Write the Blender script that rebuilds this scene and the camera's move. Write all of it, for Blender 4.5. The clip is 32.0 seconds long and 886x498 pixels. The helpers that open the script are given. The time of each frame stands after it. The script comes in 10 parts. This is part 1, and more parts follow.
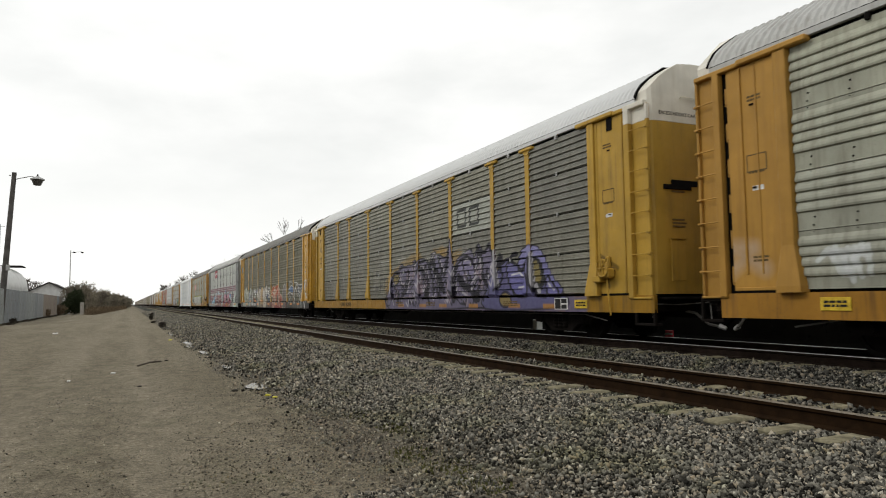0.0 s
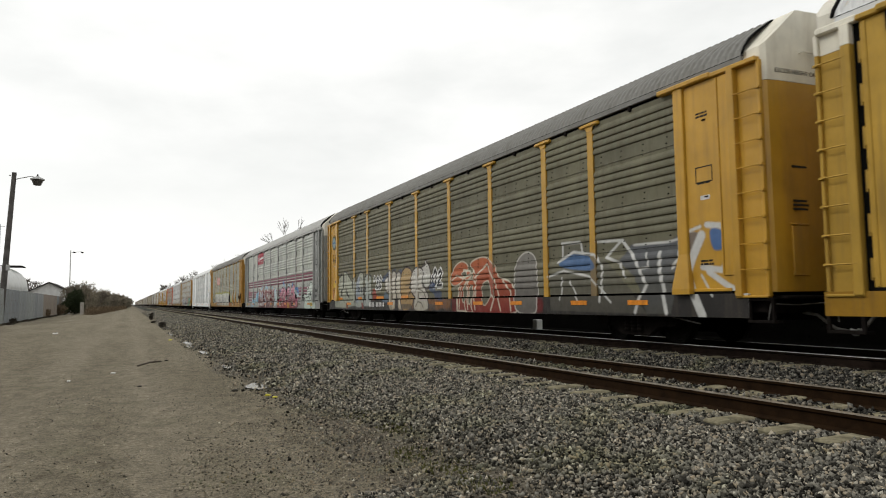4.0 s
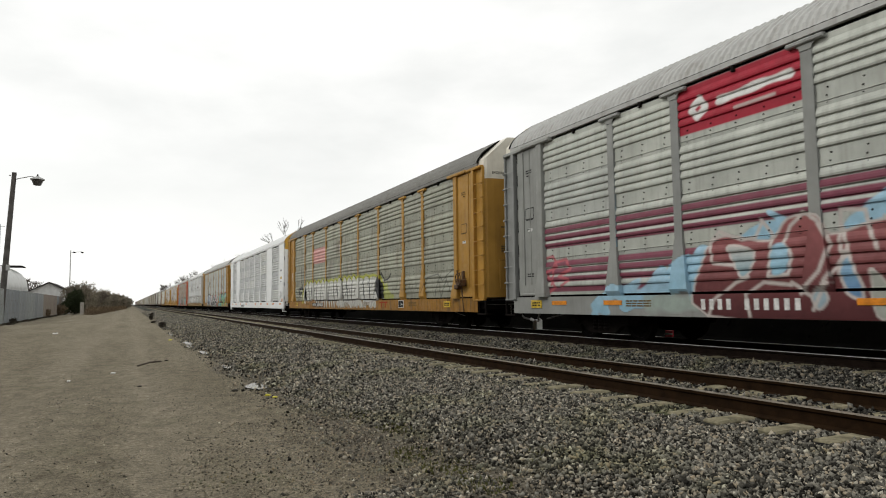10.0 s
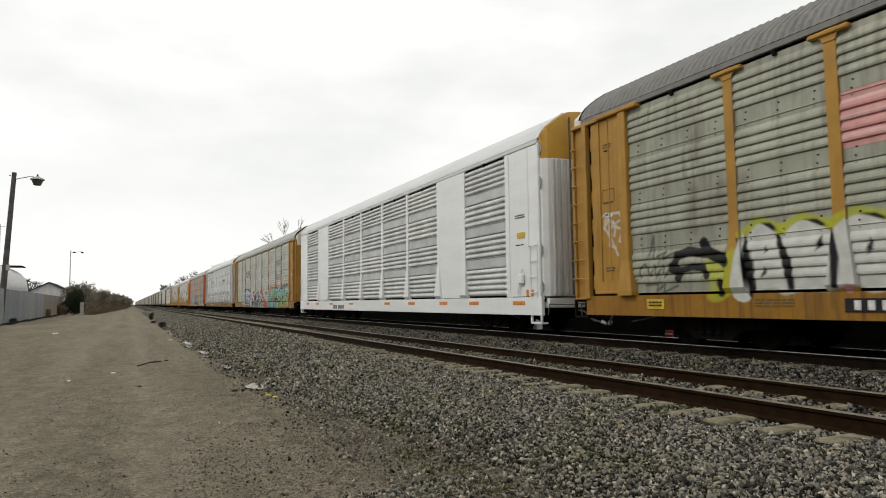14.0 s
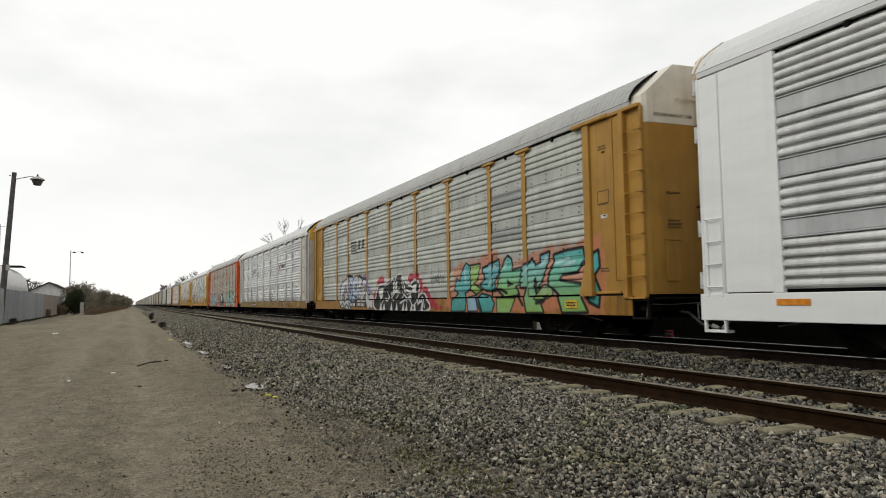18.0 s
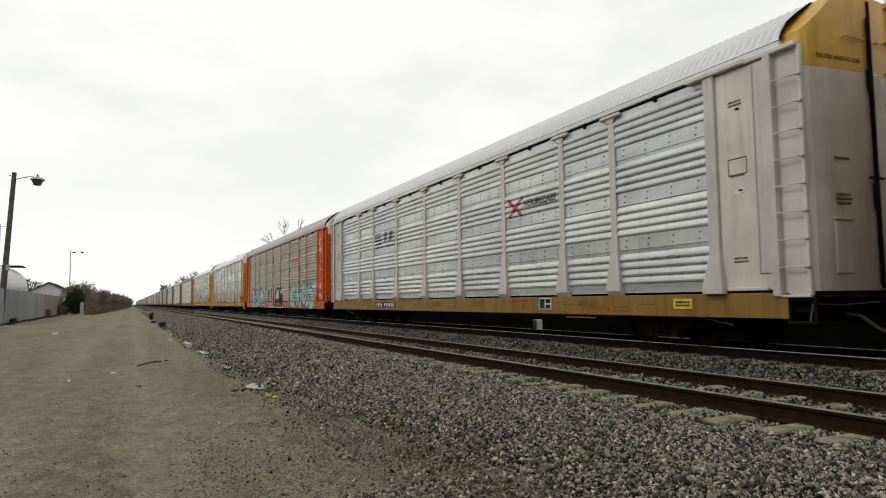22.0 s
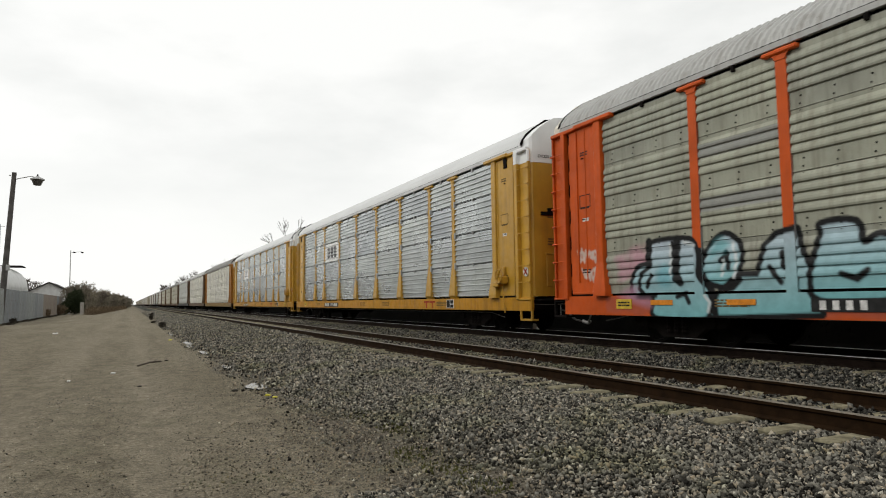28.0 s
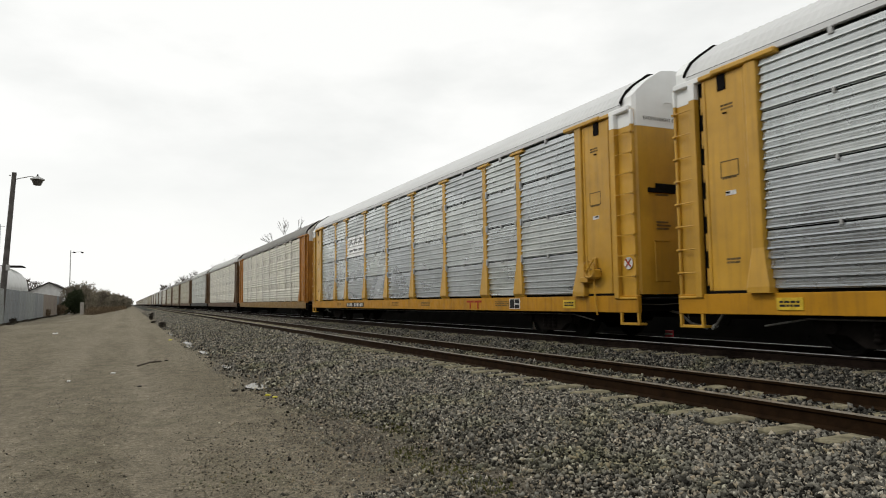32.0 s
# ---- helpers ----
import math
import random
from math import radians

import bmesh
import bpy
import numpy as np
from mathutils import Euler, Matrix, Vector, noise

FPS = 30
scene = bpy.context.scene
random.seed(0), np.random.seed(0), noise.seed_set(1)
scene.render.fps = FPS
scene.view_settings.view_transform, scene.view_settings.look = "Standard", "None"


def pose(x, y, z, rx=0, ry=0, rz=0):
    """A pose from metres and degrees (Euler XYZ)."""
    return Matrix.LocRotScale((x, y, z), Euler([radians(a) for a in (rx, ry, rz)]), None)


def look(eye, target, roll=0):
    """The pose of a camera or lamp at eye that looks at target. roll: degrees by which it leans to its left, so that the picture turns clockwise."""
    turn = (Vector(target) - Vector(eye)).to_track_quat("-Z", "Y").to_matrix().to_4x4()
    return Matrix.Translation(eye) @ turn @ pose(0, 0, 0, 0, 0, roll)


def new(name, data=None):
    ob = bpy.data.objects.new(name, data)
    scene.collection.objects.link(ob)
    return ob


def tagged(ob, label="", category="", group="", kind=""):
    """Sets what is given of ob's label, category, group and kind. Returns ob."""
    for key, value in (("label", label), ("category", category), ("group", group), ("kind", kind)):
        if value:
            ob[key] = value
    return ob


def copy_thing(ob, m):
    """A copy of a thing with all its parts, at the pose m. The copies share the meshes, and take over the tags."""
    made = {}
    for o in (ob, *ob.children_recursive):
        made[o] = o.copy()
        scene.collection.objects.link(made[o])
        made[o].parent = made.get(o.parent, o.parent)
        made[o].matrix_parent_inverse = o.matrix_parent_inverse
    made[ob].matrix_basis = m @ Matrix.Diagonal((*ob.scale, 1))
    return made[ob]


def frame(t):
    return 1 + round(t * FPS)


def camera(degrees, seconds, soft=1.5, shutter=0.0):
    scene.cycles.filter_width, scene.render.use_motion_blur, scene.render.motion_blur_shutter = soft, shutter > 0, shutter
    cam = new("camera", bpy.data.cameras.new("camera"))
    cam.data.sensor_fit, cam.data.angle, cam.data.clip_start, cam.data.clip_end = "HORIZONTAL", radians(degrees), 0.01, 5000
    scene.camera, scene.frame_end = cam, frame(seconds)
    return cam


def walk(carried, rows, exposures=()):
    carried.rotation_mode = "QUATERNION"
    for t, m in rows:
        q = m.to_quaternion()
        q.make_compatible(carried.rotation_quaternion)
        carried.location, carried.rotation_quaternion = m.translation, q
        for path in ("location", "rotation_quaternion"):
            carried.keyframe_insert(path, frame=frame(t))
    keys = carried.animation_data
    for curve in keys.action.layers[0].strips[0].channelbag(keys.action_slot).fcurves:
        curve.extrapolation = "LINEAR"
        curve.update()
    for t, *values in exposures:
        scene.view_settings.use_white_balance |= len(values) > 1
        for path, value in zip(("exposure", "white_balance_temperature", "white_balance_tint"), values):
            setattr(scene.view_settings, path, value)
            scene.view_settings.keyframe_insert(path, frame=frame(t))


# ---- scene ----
# ---- camera: it stands still on a tripod beside the track ----
cam = camera(66.83, 32.0, soft=1.0, shutter=0.12)
EYE = Vector((0.0, 0.0, 1.55))
YAW, PITCH, ROLL = radians(25.0), radians(4.40), -0.70
AIM = Vector((math.sin(YAW) * math.cos(PITCH), math.cos(YAW) * math.cos(PITCH), math.sin(PITCH)))
VIEW = look(EYE, EYE + AIM, ROLL)
walk(cam, [(0.0, VIEW), (32.0, VIEW)], exposures=[(0.0, 0.0, 6620, 8), (9.0, 0.0, 6620, 8), (17.0, -0.03, 6620, 8), (32.0, -0.03, 6620, 8)])

# ---- plan: x across the tracks, y along them ----
RAIL_A, TOP_A = (6.08, 7.585), 0.469      # empty track: rail centres and rail top
RAIL_B, TOP_B = (10.23, 11.735), 0.612    # the train's track
CAR_X = 10.98
PITCH_CAR = 28.28                         # coupled length of a car
GAP_AT_START = 9.72
CARS = 52


def travelled(t):
    """Metres that the train has gone at t seconds."""
    return 7.6567 * t + 0.012039 * t * t - 0.00010692 * t ** 3


# ---- sky and sun: a bright overcast ----
world = bpy.data.worlds.new("overcast_sky")
scene.world = world
world.use_nodes = True
wn, wl = world.node_tree.nodes, world.node_tree.links
wn.clear()
w_out = wn.new("ShaderNodeOutputWorld")
w_bg = wn.new("ShaderNodeBackground")
w_bg2 = wn.new("ShaderNodeBackground")
w_mix = wn.new("ShaderNodeMixShader")
w_sky = wn.new("ShaderNodeTexSky")
w_sky.sky_type = "NISHITA"
w_sky.sun_disc = False
w_sky.sun_elevation, w_sky.sun_rotation = radians(42), radians(290)
w_coord = wn.new("ShaderNodeTexCoord")
w_map = wn.new("ShaderNodeMapping")
w_map.inputs["Scale"].default_value = (1.0, 1.0, 2.6)
w_map.inputs["Location"].default_value = (0.35, 0.1, 0.2)
w_noise = wn.new("ShaderNodeTexNoise")
w_noise.inputs["Scale"].default_value = 2.3
w_noise.inputs["Detail"].default_value = 6.0
w_noise.inputs["Roughness"].default_value = 0.52
w_ramp = wn.new("ShaderNodeValToRGB")
w_ramp.color_ramp.elements[0].position, w_ramp.color_ramp.elements[0].color = 0.36, (0.83, 0.84, 0.84, 1)
w_ramp.color_ramp.elements[1].position, w_ramp.color_ramp.elements[1].color = 0.56, (1.0, 1.0, 1.0, 1)
wl.new(w_coord.outputs["Generated"], w_map.inputs["Vector"])
wl.new(w_map.outputs["Vector"], w_noise.inputs["Vector"])
wl.new(w_noise.outputs["Fac"], w_ramp.inputs["Fac"])
wl.new(w_sky.outputs["Color"], w_bg.inputs["Color"])
w_bg.inputs["Strength"].default_value = 0.08
w_sep = wn.new("ShaderNodeSeparateXYZ")
w_rise = wn.new("ShaderNodeMapRange")
w_rise.inputs["From Min"].default_value, w_rise.inputs["From Max"].default_value = 0.06, 0.24
w_veil = wn.new("ShaderNodeMixRGB")
w_veil.inputs[1].default_value = (1.0, 1.0, 1.0, 1)
wl.new(w_coord.outputs["Generated"], w_sep.inputs[0])
wl.new(w_sep.outputs["Z"], w_rise.inputs["Value"])
wl.new(w_rise.outputs["Result"], w_veil.inputs[0])
wl.new(w_ramp.outputs["Color"], w_veil.inputs[2])
wl.new(w_veil.outputs["Color"], w_bg2.inputs["Color"])
w_bg2.inputs["Strength"].default_value = 1.08
w_mix.inputs["Fac"].default_value = 0.93
wl.new(w_bg.outputs["Background"], w_mix.inputs[1])
wl.new(w_bg2.outputs["Background"], w_mix.inputs[2])
wl.new(w_mix.outputs["Shader"], w_out.inputs["Surface"])

sun = new("sun", bpy.data.lights.new("sun", "SUN"))
sun.data.energy, sun.data.angle, sun.data.color = 0.98, radians(14), (1.0, 0.97, 0.92)
sun.matrix_world = look((0, 0, 60), (24, -8.7, 60 - 23))


# ---- materials ----
def shader(name, rough=0.6, metal=0.0):
    m = bpy.data.materials.new(name)
    m.use_nodes = True
    nt = m.node_tree
    bsdf = nt.nodes["Principled BSDF"]
    bsdf.inputs["Roughness"].default_value = rough
    bsdf.inputs["Metallic"].default_value = metal
    return m, nt, bsdf


def node(nt, kind, **values):
    n = nt.nodes.new(kind)
    for key, value in values.items():
        n.inputs[key].default_value = value
    return n


def noise_of(nt, scale, detail=4.0, stretch=(1, 1, 1), rough=0.55, space="Object"):
    co = nt.nodes.new("ShaderNodeTexCoord")
    mp = node(nt, "ShaderNodeMapping", Scale=stretch)
    nz = node(nt, "ShaderNodeTexNoise", Scale=scale, Detail=detail, Roughness=rough)
    nt.links.new(co.outputs[space], mp.inputs["Vector"])
    nt.links.new(mp.outputs["Vector"], nz.inputs["Vector"])
    return nz.outputs["Fac"]


def ramp(nt, fac, a, b, lo=0.35, hi=0.65):
    r = nt.nodes.new("ShaderNodeValToRGB")
    r.color_ramp.elements[0].position, r.color_ramp.elements[0].color = lo, (*a, 1)
    r.color_ramp.elements[1].position, r.color_ramp.elements[1].color = hi, (*b, 1)
    nt.links.new(fac, r.inputs["Fac"])
    return r.outputs["Color"]


def blend(nt, fac, a, b, kind="MIX"):
    m = nt.nodes.new("ShaderNodeMixRGB")
    m.blend_type = kind
    for slot, value in ((0, fac), (1, a), (2, b)):
        if isinstance(value, (int, float)):
            m.inputs[slot].default_value = value
        elif isinstance(value, tuple):
            m.inputs[slot].default_value = (*value, 1)
        else:
            nt.links.new(value, m.inputs[slot])
    return m.outputs["Color"]


def ramp_of(nt, value, lo, hi):
    """0 below lo, 1 above hi."""
    m = nt.nodes.new("ShaderNodeMapRange")
    nt.links.new(value, m.inputs["Value"])
    m.inputs["From Min"].default_value, m.inputs["From Max"].default_value = lo, hi
    return m.outputs["Result"]


def bumped(nt, bsdf, height, strength=0.3, distance=0.02):
    b = node(nt, "ShaderNodeBump", Strength=strength, Distance=distance)
    nt.links.new(height, b.inputs["Height"])
    nt.links.new(b.outputs["Normal"], bsdf.inputs["Normal"])


def scaled(c, k):
    return tuple(min(1.0, v * k) for v in c)


MATS = {}


def paint_mat(name, colour, rough=0.5, metal=0.0, dirt=(0.09, 0.065, 0.045), wear=0.5, vary=0.12, sprayed=False, rust=0.0, dent=0.12, stain=0.0, gloss=0.22):
    """Painted or bare steel with grime in two sizes, streaks running down, and sprayed paint on top where the mesh holds it."""
    if name in MATS:
        return MATS[name]
    m, nt, bsdf = shader(name, rough, metal)
    bsdf.inputs["Specular IOR Level"].default_value = gloss
    base = ramp(nt, noise_of(nt, 1.3, 5.0) if dent > 0.1 else noise_of(nt, 1.6, 3.0, (1, 0.35, 2.2)), scaled(colour, 0.84 if vary > 0.05 else 0.955), scaled(colour, 1.07 if vary > 0.05 else 1.02))
    info = nt.nodes.new("ShaderNodeObjectInfo")
    base = blend(nt, 1.0, base, ramp(nt, info.outputs["Random"], (1 - vary, 1 - vary * 0.97, 1 - vary * 0.95), (1.0, 1.0, 1 - vary * 0.3), 0.0, 1.0), "MULTIPLY")
    streak = ramp(nt, noise_of(nt, 3.0, 5.0 if dent > 0.1 else 2.0, (1.5, 2.6, 0.22)), (0, 0, 0), (1, 1, 1), 0.50, 0.78)
    k = blend(nt, 1.0, streak, (wear,) * 3, "MULTIPLY")
    base = blend(nt, k, base, dirt)
    if dent > 0.1:
        speck = ramp(nt, noise_of(nt, 26.0, 3.0), (0, 0, 0), (1, 1, 1), 0.60, 0.74)
        base = blend(nt, blend(nt, 1.0, speck, (wear * 0.5,) * 3, "MULTIPLY"), base, scaled(dirt, 1.4))
    if stain:
        blot = ramp(nt, noise_of(nt, 1.1, 6.0, (1.0, 1.5, 0.45), 0.62), (0, 0, 0), (stain,) * 3, 0.54, 0.70)
        drip = ramp(nt, noise_of(nt, 4.0, 3.0, (1.0, 2.4, 0.12)), (0, 0, 0), (1, 1, 1), 0.46, 0.66)
        base = blend(nt, blend(nt, 1.0, blot, drip, "MULTIPLY"), base, (0.10, 0.072, 0.045))
    if rust:
        r = ramp(nt, noise_of(nt, 5.0, 7.0), (0, 0, 0), (1, 1, 1), 0.60 - 0.12 * rust, 0.72)
        base = blend(nt, r, base, (0.11, 0.045, 0.02))
    if sprayed:
        at = nt.nodes.new("ShaderNodeAttribute")
        at.attribute_name = "spray"
        cover = nt.nodes.new("ShaderNodeAttribute")
        cover.attribute_name = "cover"
        ink = blend(nt, 1.0, at.outputs["Color"], ramp(nt, noise_of(nt, 5.0, 5.0), (0.82,) * 3, (1.0,) * 3), "MULTIPLY")
        base = blend(nt, cover.outputs["Fac"], base, ink)
        if metal:
            inv = node(nt, "ShaderNodeMath")
            inv.operation = "MULTIPLY_ADD"
            nt.links.new(cover.outputs["Fac"], inv.inputs[0])
            inv.inputs[1].default_value, inv.inputs[2].default_value = -metal, metal
            nt.links.new(inv.outputs[0], bsdf.inputs["Metallic"])
    nt.links.new(base, bsdf.inputs["Base Color"])
    rr = ramp(nt, noise_of(nt, 7.0, 4.0) if dent > 0.1 else noise_of(nt, 0.9, 2.0, (1, 0.5, 1.6)), (max(0.05, rough - (0.12 if dent > 0.1 else 0.08)),) * 3, (min(1, rough + (0.15 if dent > 0.1 else 0.12)),) * 3)
    nt.links.new(rr, bsdf.inputs["Roughness"])
    bumped(nt, bsdf, noise_of(nt, 9.0 if dent > 0.1 else 1.6, 4.0 if dent > 0.1 else 2.0), dent, 0.01 if dent > 0.1 else 0.05)
    MATS[name] = m
    return m


def plain(name, colour, rough=0.6, metal=0.0, var=0.25, scale=8.0, bump=0.1):
    if name in MATS:
        return MATS[name]
    m, nt, bsdf = shader(name, rough, metal)
    bsdf.inputs["Specular IOR Level"].default_value = 0.4 if rough < 0.6 else 0.06
    a = ramp(nt, noise_of(nt, scale, 5.0), scaled(colour, 1 - var), scaled(colour, 1 + var * 0.6))
    b = ramp(nt, noise_of(nt, scale * 7, 3.0), (0.85,) * 3, (1.0,) * 3)
    nt.links.new(blend(nt, 1.0, a, b, "MULTIPLY"), bsdf.inputs["Base Color"])
    if bump:
        bumped(nt, bsdf, noise_of(nt, scale * 3, 4.0), bump, 0.02)
    MATS[name] = m
    return m


def dirt_mat():
    """Packed dirt and fine gravel of the lot: wheel tracks, damp patches and grit."""
    m, nt, bsdf = shader("packed_dirt", 0.93)
    bsdf.inputs["Specular IOR Level"].default_value = 0.05
    big = ramp(nt, noise_of(nt, 0.35, 5.0, (2.2, 0.3, 1)), (0.175, 0.157, 0.120), (0.235, 0.213, 0.168), 0.36, 0.64)
    sx = nt.nodes.new("ShaderNodeSeparateXYZ")
    cx = nt.nodes.new("ShaderNodeTexCoord")
    nt.links.new(cx.outputs["Object"], sx.inputs[0])
    for at, wide in ((0.38, 0.34), (-1.42, 0.38)):
        d = node(nt, "ShaderNodeMath")
        d.operation = "SUBTRACT"
        nt.links.new(blend(nt, 0.55, sx.outputs["X"], noise_of(nt, 0.5, 4.0), "ADD"), d.inputs[0])
        d.inputs[1].default_value = at + 0.27
        e = node(nt, "ShaderNodeMath")
        e.operation = "ABSOLUTE"
        nt.links.new(d.outputs[0], e.inputs[0])
        big = blend(nt, ramp(nt, e.outputs[0], (0.38,) * 3, (0, 0, 0), wide * 0.3, wide * 1.6), big, (0.262, 0.236, 0.190))
    mid = ramp(nt, noise_of(nt, 3.2, 7.0, (1.2, 0.8, 1), 0.65), (0.74, 0.735, 0.72), (1.14, 1.13, 1.11))
    base = blend(nt, 1.0, big, mid, "MULTIPLY")
    for size, lo, hi in ((22.0, 0.62, 1.3), (70.0, 0.55, 1.45)):
        base = blend(nt, 1.0, base, ramp(nt, noise_of(nt, size, 4.0, rough=0.75), (lo, lo * 0.98, lo * 0.95), (hi, hi * 0.99, hi * 0.97), 0.36, 0.66), "MULTIPLY")
    co = nt.nodes.new("ShaderNodeTexCoord")
    for size, mask, light in ((31.0, 1.1, (0.30, 0.285, 0.26)), (19.0, 0.8, (0.055, 0.048, 0.04))):
        vor = node(nt, "ShaderNodeTexVoronoi", Scale=size)
        nt.links.new(co.outputs["Object"], vor.inputs["Vector"])
        peb = ramp(nt, vor.outputs["Distance"], (1, 1, 1), (0, 0, 0), 0.12, 0.22)
        sep = nt.nodes.new("ShaderNodeSeparateColor")
        nt.links.new(vor.outputs["Color"], sep.inputs["Color"])
        some = ramp(nt, sep.outputs["Green"], (0, 0, 0), (1, 1, 1), 0.62, 0.68)
        pick = ramp(nt, noise_of(nt, mask, 4.0), (0, 0, 0), (0.85,) * 3, 0.44, 0.60)
        k = blend(nt, 1.0, blend(nt, 1.0, peb, some, "MULTIPLY"), pick, "MULTIPLY")
        base = blend(nt, k, base, light)
    green = ramp(nt, noise_of(nt, 0.8, 6.0), (0, 0, 0), (0.35,) * 3, 0.58, 0.74)
    base = blend(nt, green, base, (0.105, 0.105, 0.06))
    nt.links.new(base, bsdf.inputs["Base Color"])
    bumped(nt, bsdf, noise_of(nt, 34.0, 6.0, rough=0.75), 0.8, 0.03)
    return m


def ballast_mat(name, lo, hi, cell=17.0, tint=(0.12, 0.13, 0.06)):
    """Crushed grey stone, cell by cell, with crevice shade painted into the joints and a little moss."""
    m, nt, bsdf = shader(name, 0.85)
    bsdf.inputs["Specular IOR Level"].default_value = 0.1
    co = nt.nodes.new("ShaderNodeTexCoord")
    warp = node(nt, "ShaderNodeTexVoronoi", Scale=cell, Randomness=1.0)
    nt.links.new(co.outputs["Object"], warp.inputs["Vector"])
    sep = nt.nodes.new("ShaderNodeSeparateColor")
    nt.links.new(warp.outputs["Color"], sep.inputs["Color"])
    tone = ramp(nt, sep.outputs["Red"], lo, hi, 0.0, 1.0)
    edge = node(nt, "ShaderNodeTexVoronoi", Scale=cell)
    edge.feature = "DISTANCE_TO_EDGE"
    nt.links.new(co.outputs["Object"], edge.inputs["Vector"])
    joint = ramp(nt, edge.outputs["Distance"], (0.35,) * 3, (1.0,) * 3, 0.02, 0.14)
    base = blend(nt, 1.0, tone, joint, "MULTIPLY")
    base = blend(nt, 1.0, base, ramp(nt, noise_of(nt, 0.5, 5.0), (0.8, 0.78, 0.75), (1.12,) * 3), "MULTIPLY")
    sx = nt.nodes.new("ShaderNodeSeparateXYZ")
    nt.links.new(co.outputs["Object"], sx.inputs[0])
    green = ramp(nt, noise_of(nt, 0.9, 5.0), (0, 0, 0), (0.6,) * 3, 0.53, 0.68)
    base = blend(nt, green, base, tint)
    toe = blend(nt, 1.0, sx.outputs["X"], noise_of(nt, 0.8, 6.0), "ADD")
    earth = blend(nt, 1.0, ramp(nt, noise_of(nt, 24.0, 5.0, rough=0.75), (0.45,) * 3, (1.5,) * 3, 0.36, 0.66), (0.150, 0.131, 0.100), "MULTIPLY")
    base = blend(nt, ramp_of(nt, toe, 3.25, 4.1), earth, base)
    nt.links.new(base, bsdf.inputs["Base Color"])
    bumped(nt, bsdf, edge.outputs["Distance"], 1.0, 0.06)
    return m


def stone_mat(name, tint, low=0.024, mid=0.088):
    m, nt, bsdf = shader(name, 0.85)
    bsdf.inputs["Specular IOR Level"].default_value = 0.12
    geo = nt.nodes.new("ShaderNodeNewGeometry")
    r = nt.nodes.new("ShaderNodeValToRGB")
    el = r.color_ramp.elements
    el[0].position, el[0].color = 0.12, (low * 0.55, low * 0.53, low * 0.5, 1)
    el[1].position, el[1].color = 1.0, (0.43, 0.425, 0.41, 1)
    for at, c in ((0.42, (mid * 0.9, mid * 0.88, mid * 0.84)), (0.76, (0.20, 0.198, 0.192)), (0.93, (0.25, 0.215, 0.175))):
        e = el.new(at)
        e.color = (*c, 1)
    nt.links.new(geo.outputs["Random Per Island"], r.inputs["Fac"])
    base = blend(nt, 1.0, r.outputs["Color"], ramp(nt, noise_of(nt, 40.0, 3.0), scaled(tint, 0.72), tint), "MULTIPLY")
    moss = ramp(nt, noise_of(nt, 0.9, 6.0), (0, 0, 0), (0.6,) * 3, 0.51, 0.68)
    base = blend(nt, moss, base, blend(nt, 1.0, r.outputs["Color"], (0.95, 0.98, 0.56), "MULTIPLY"))
    nt.links.new(base, bsdf.inputs["Base Color"])
    bumped(nt, bsdf, noise_of(nt, 60.0, 3.0), 0.4, 0.01)
    return m


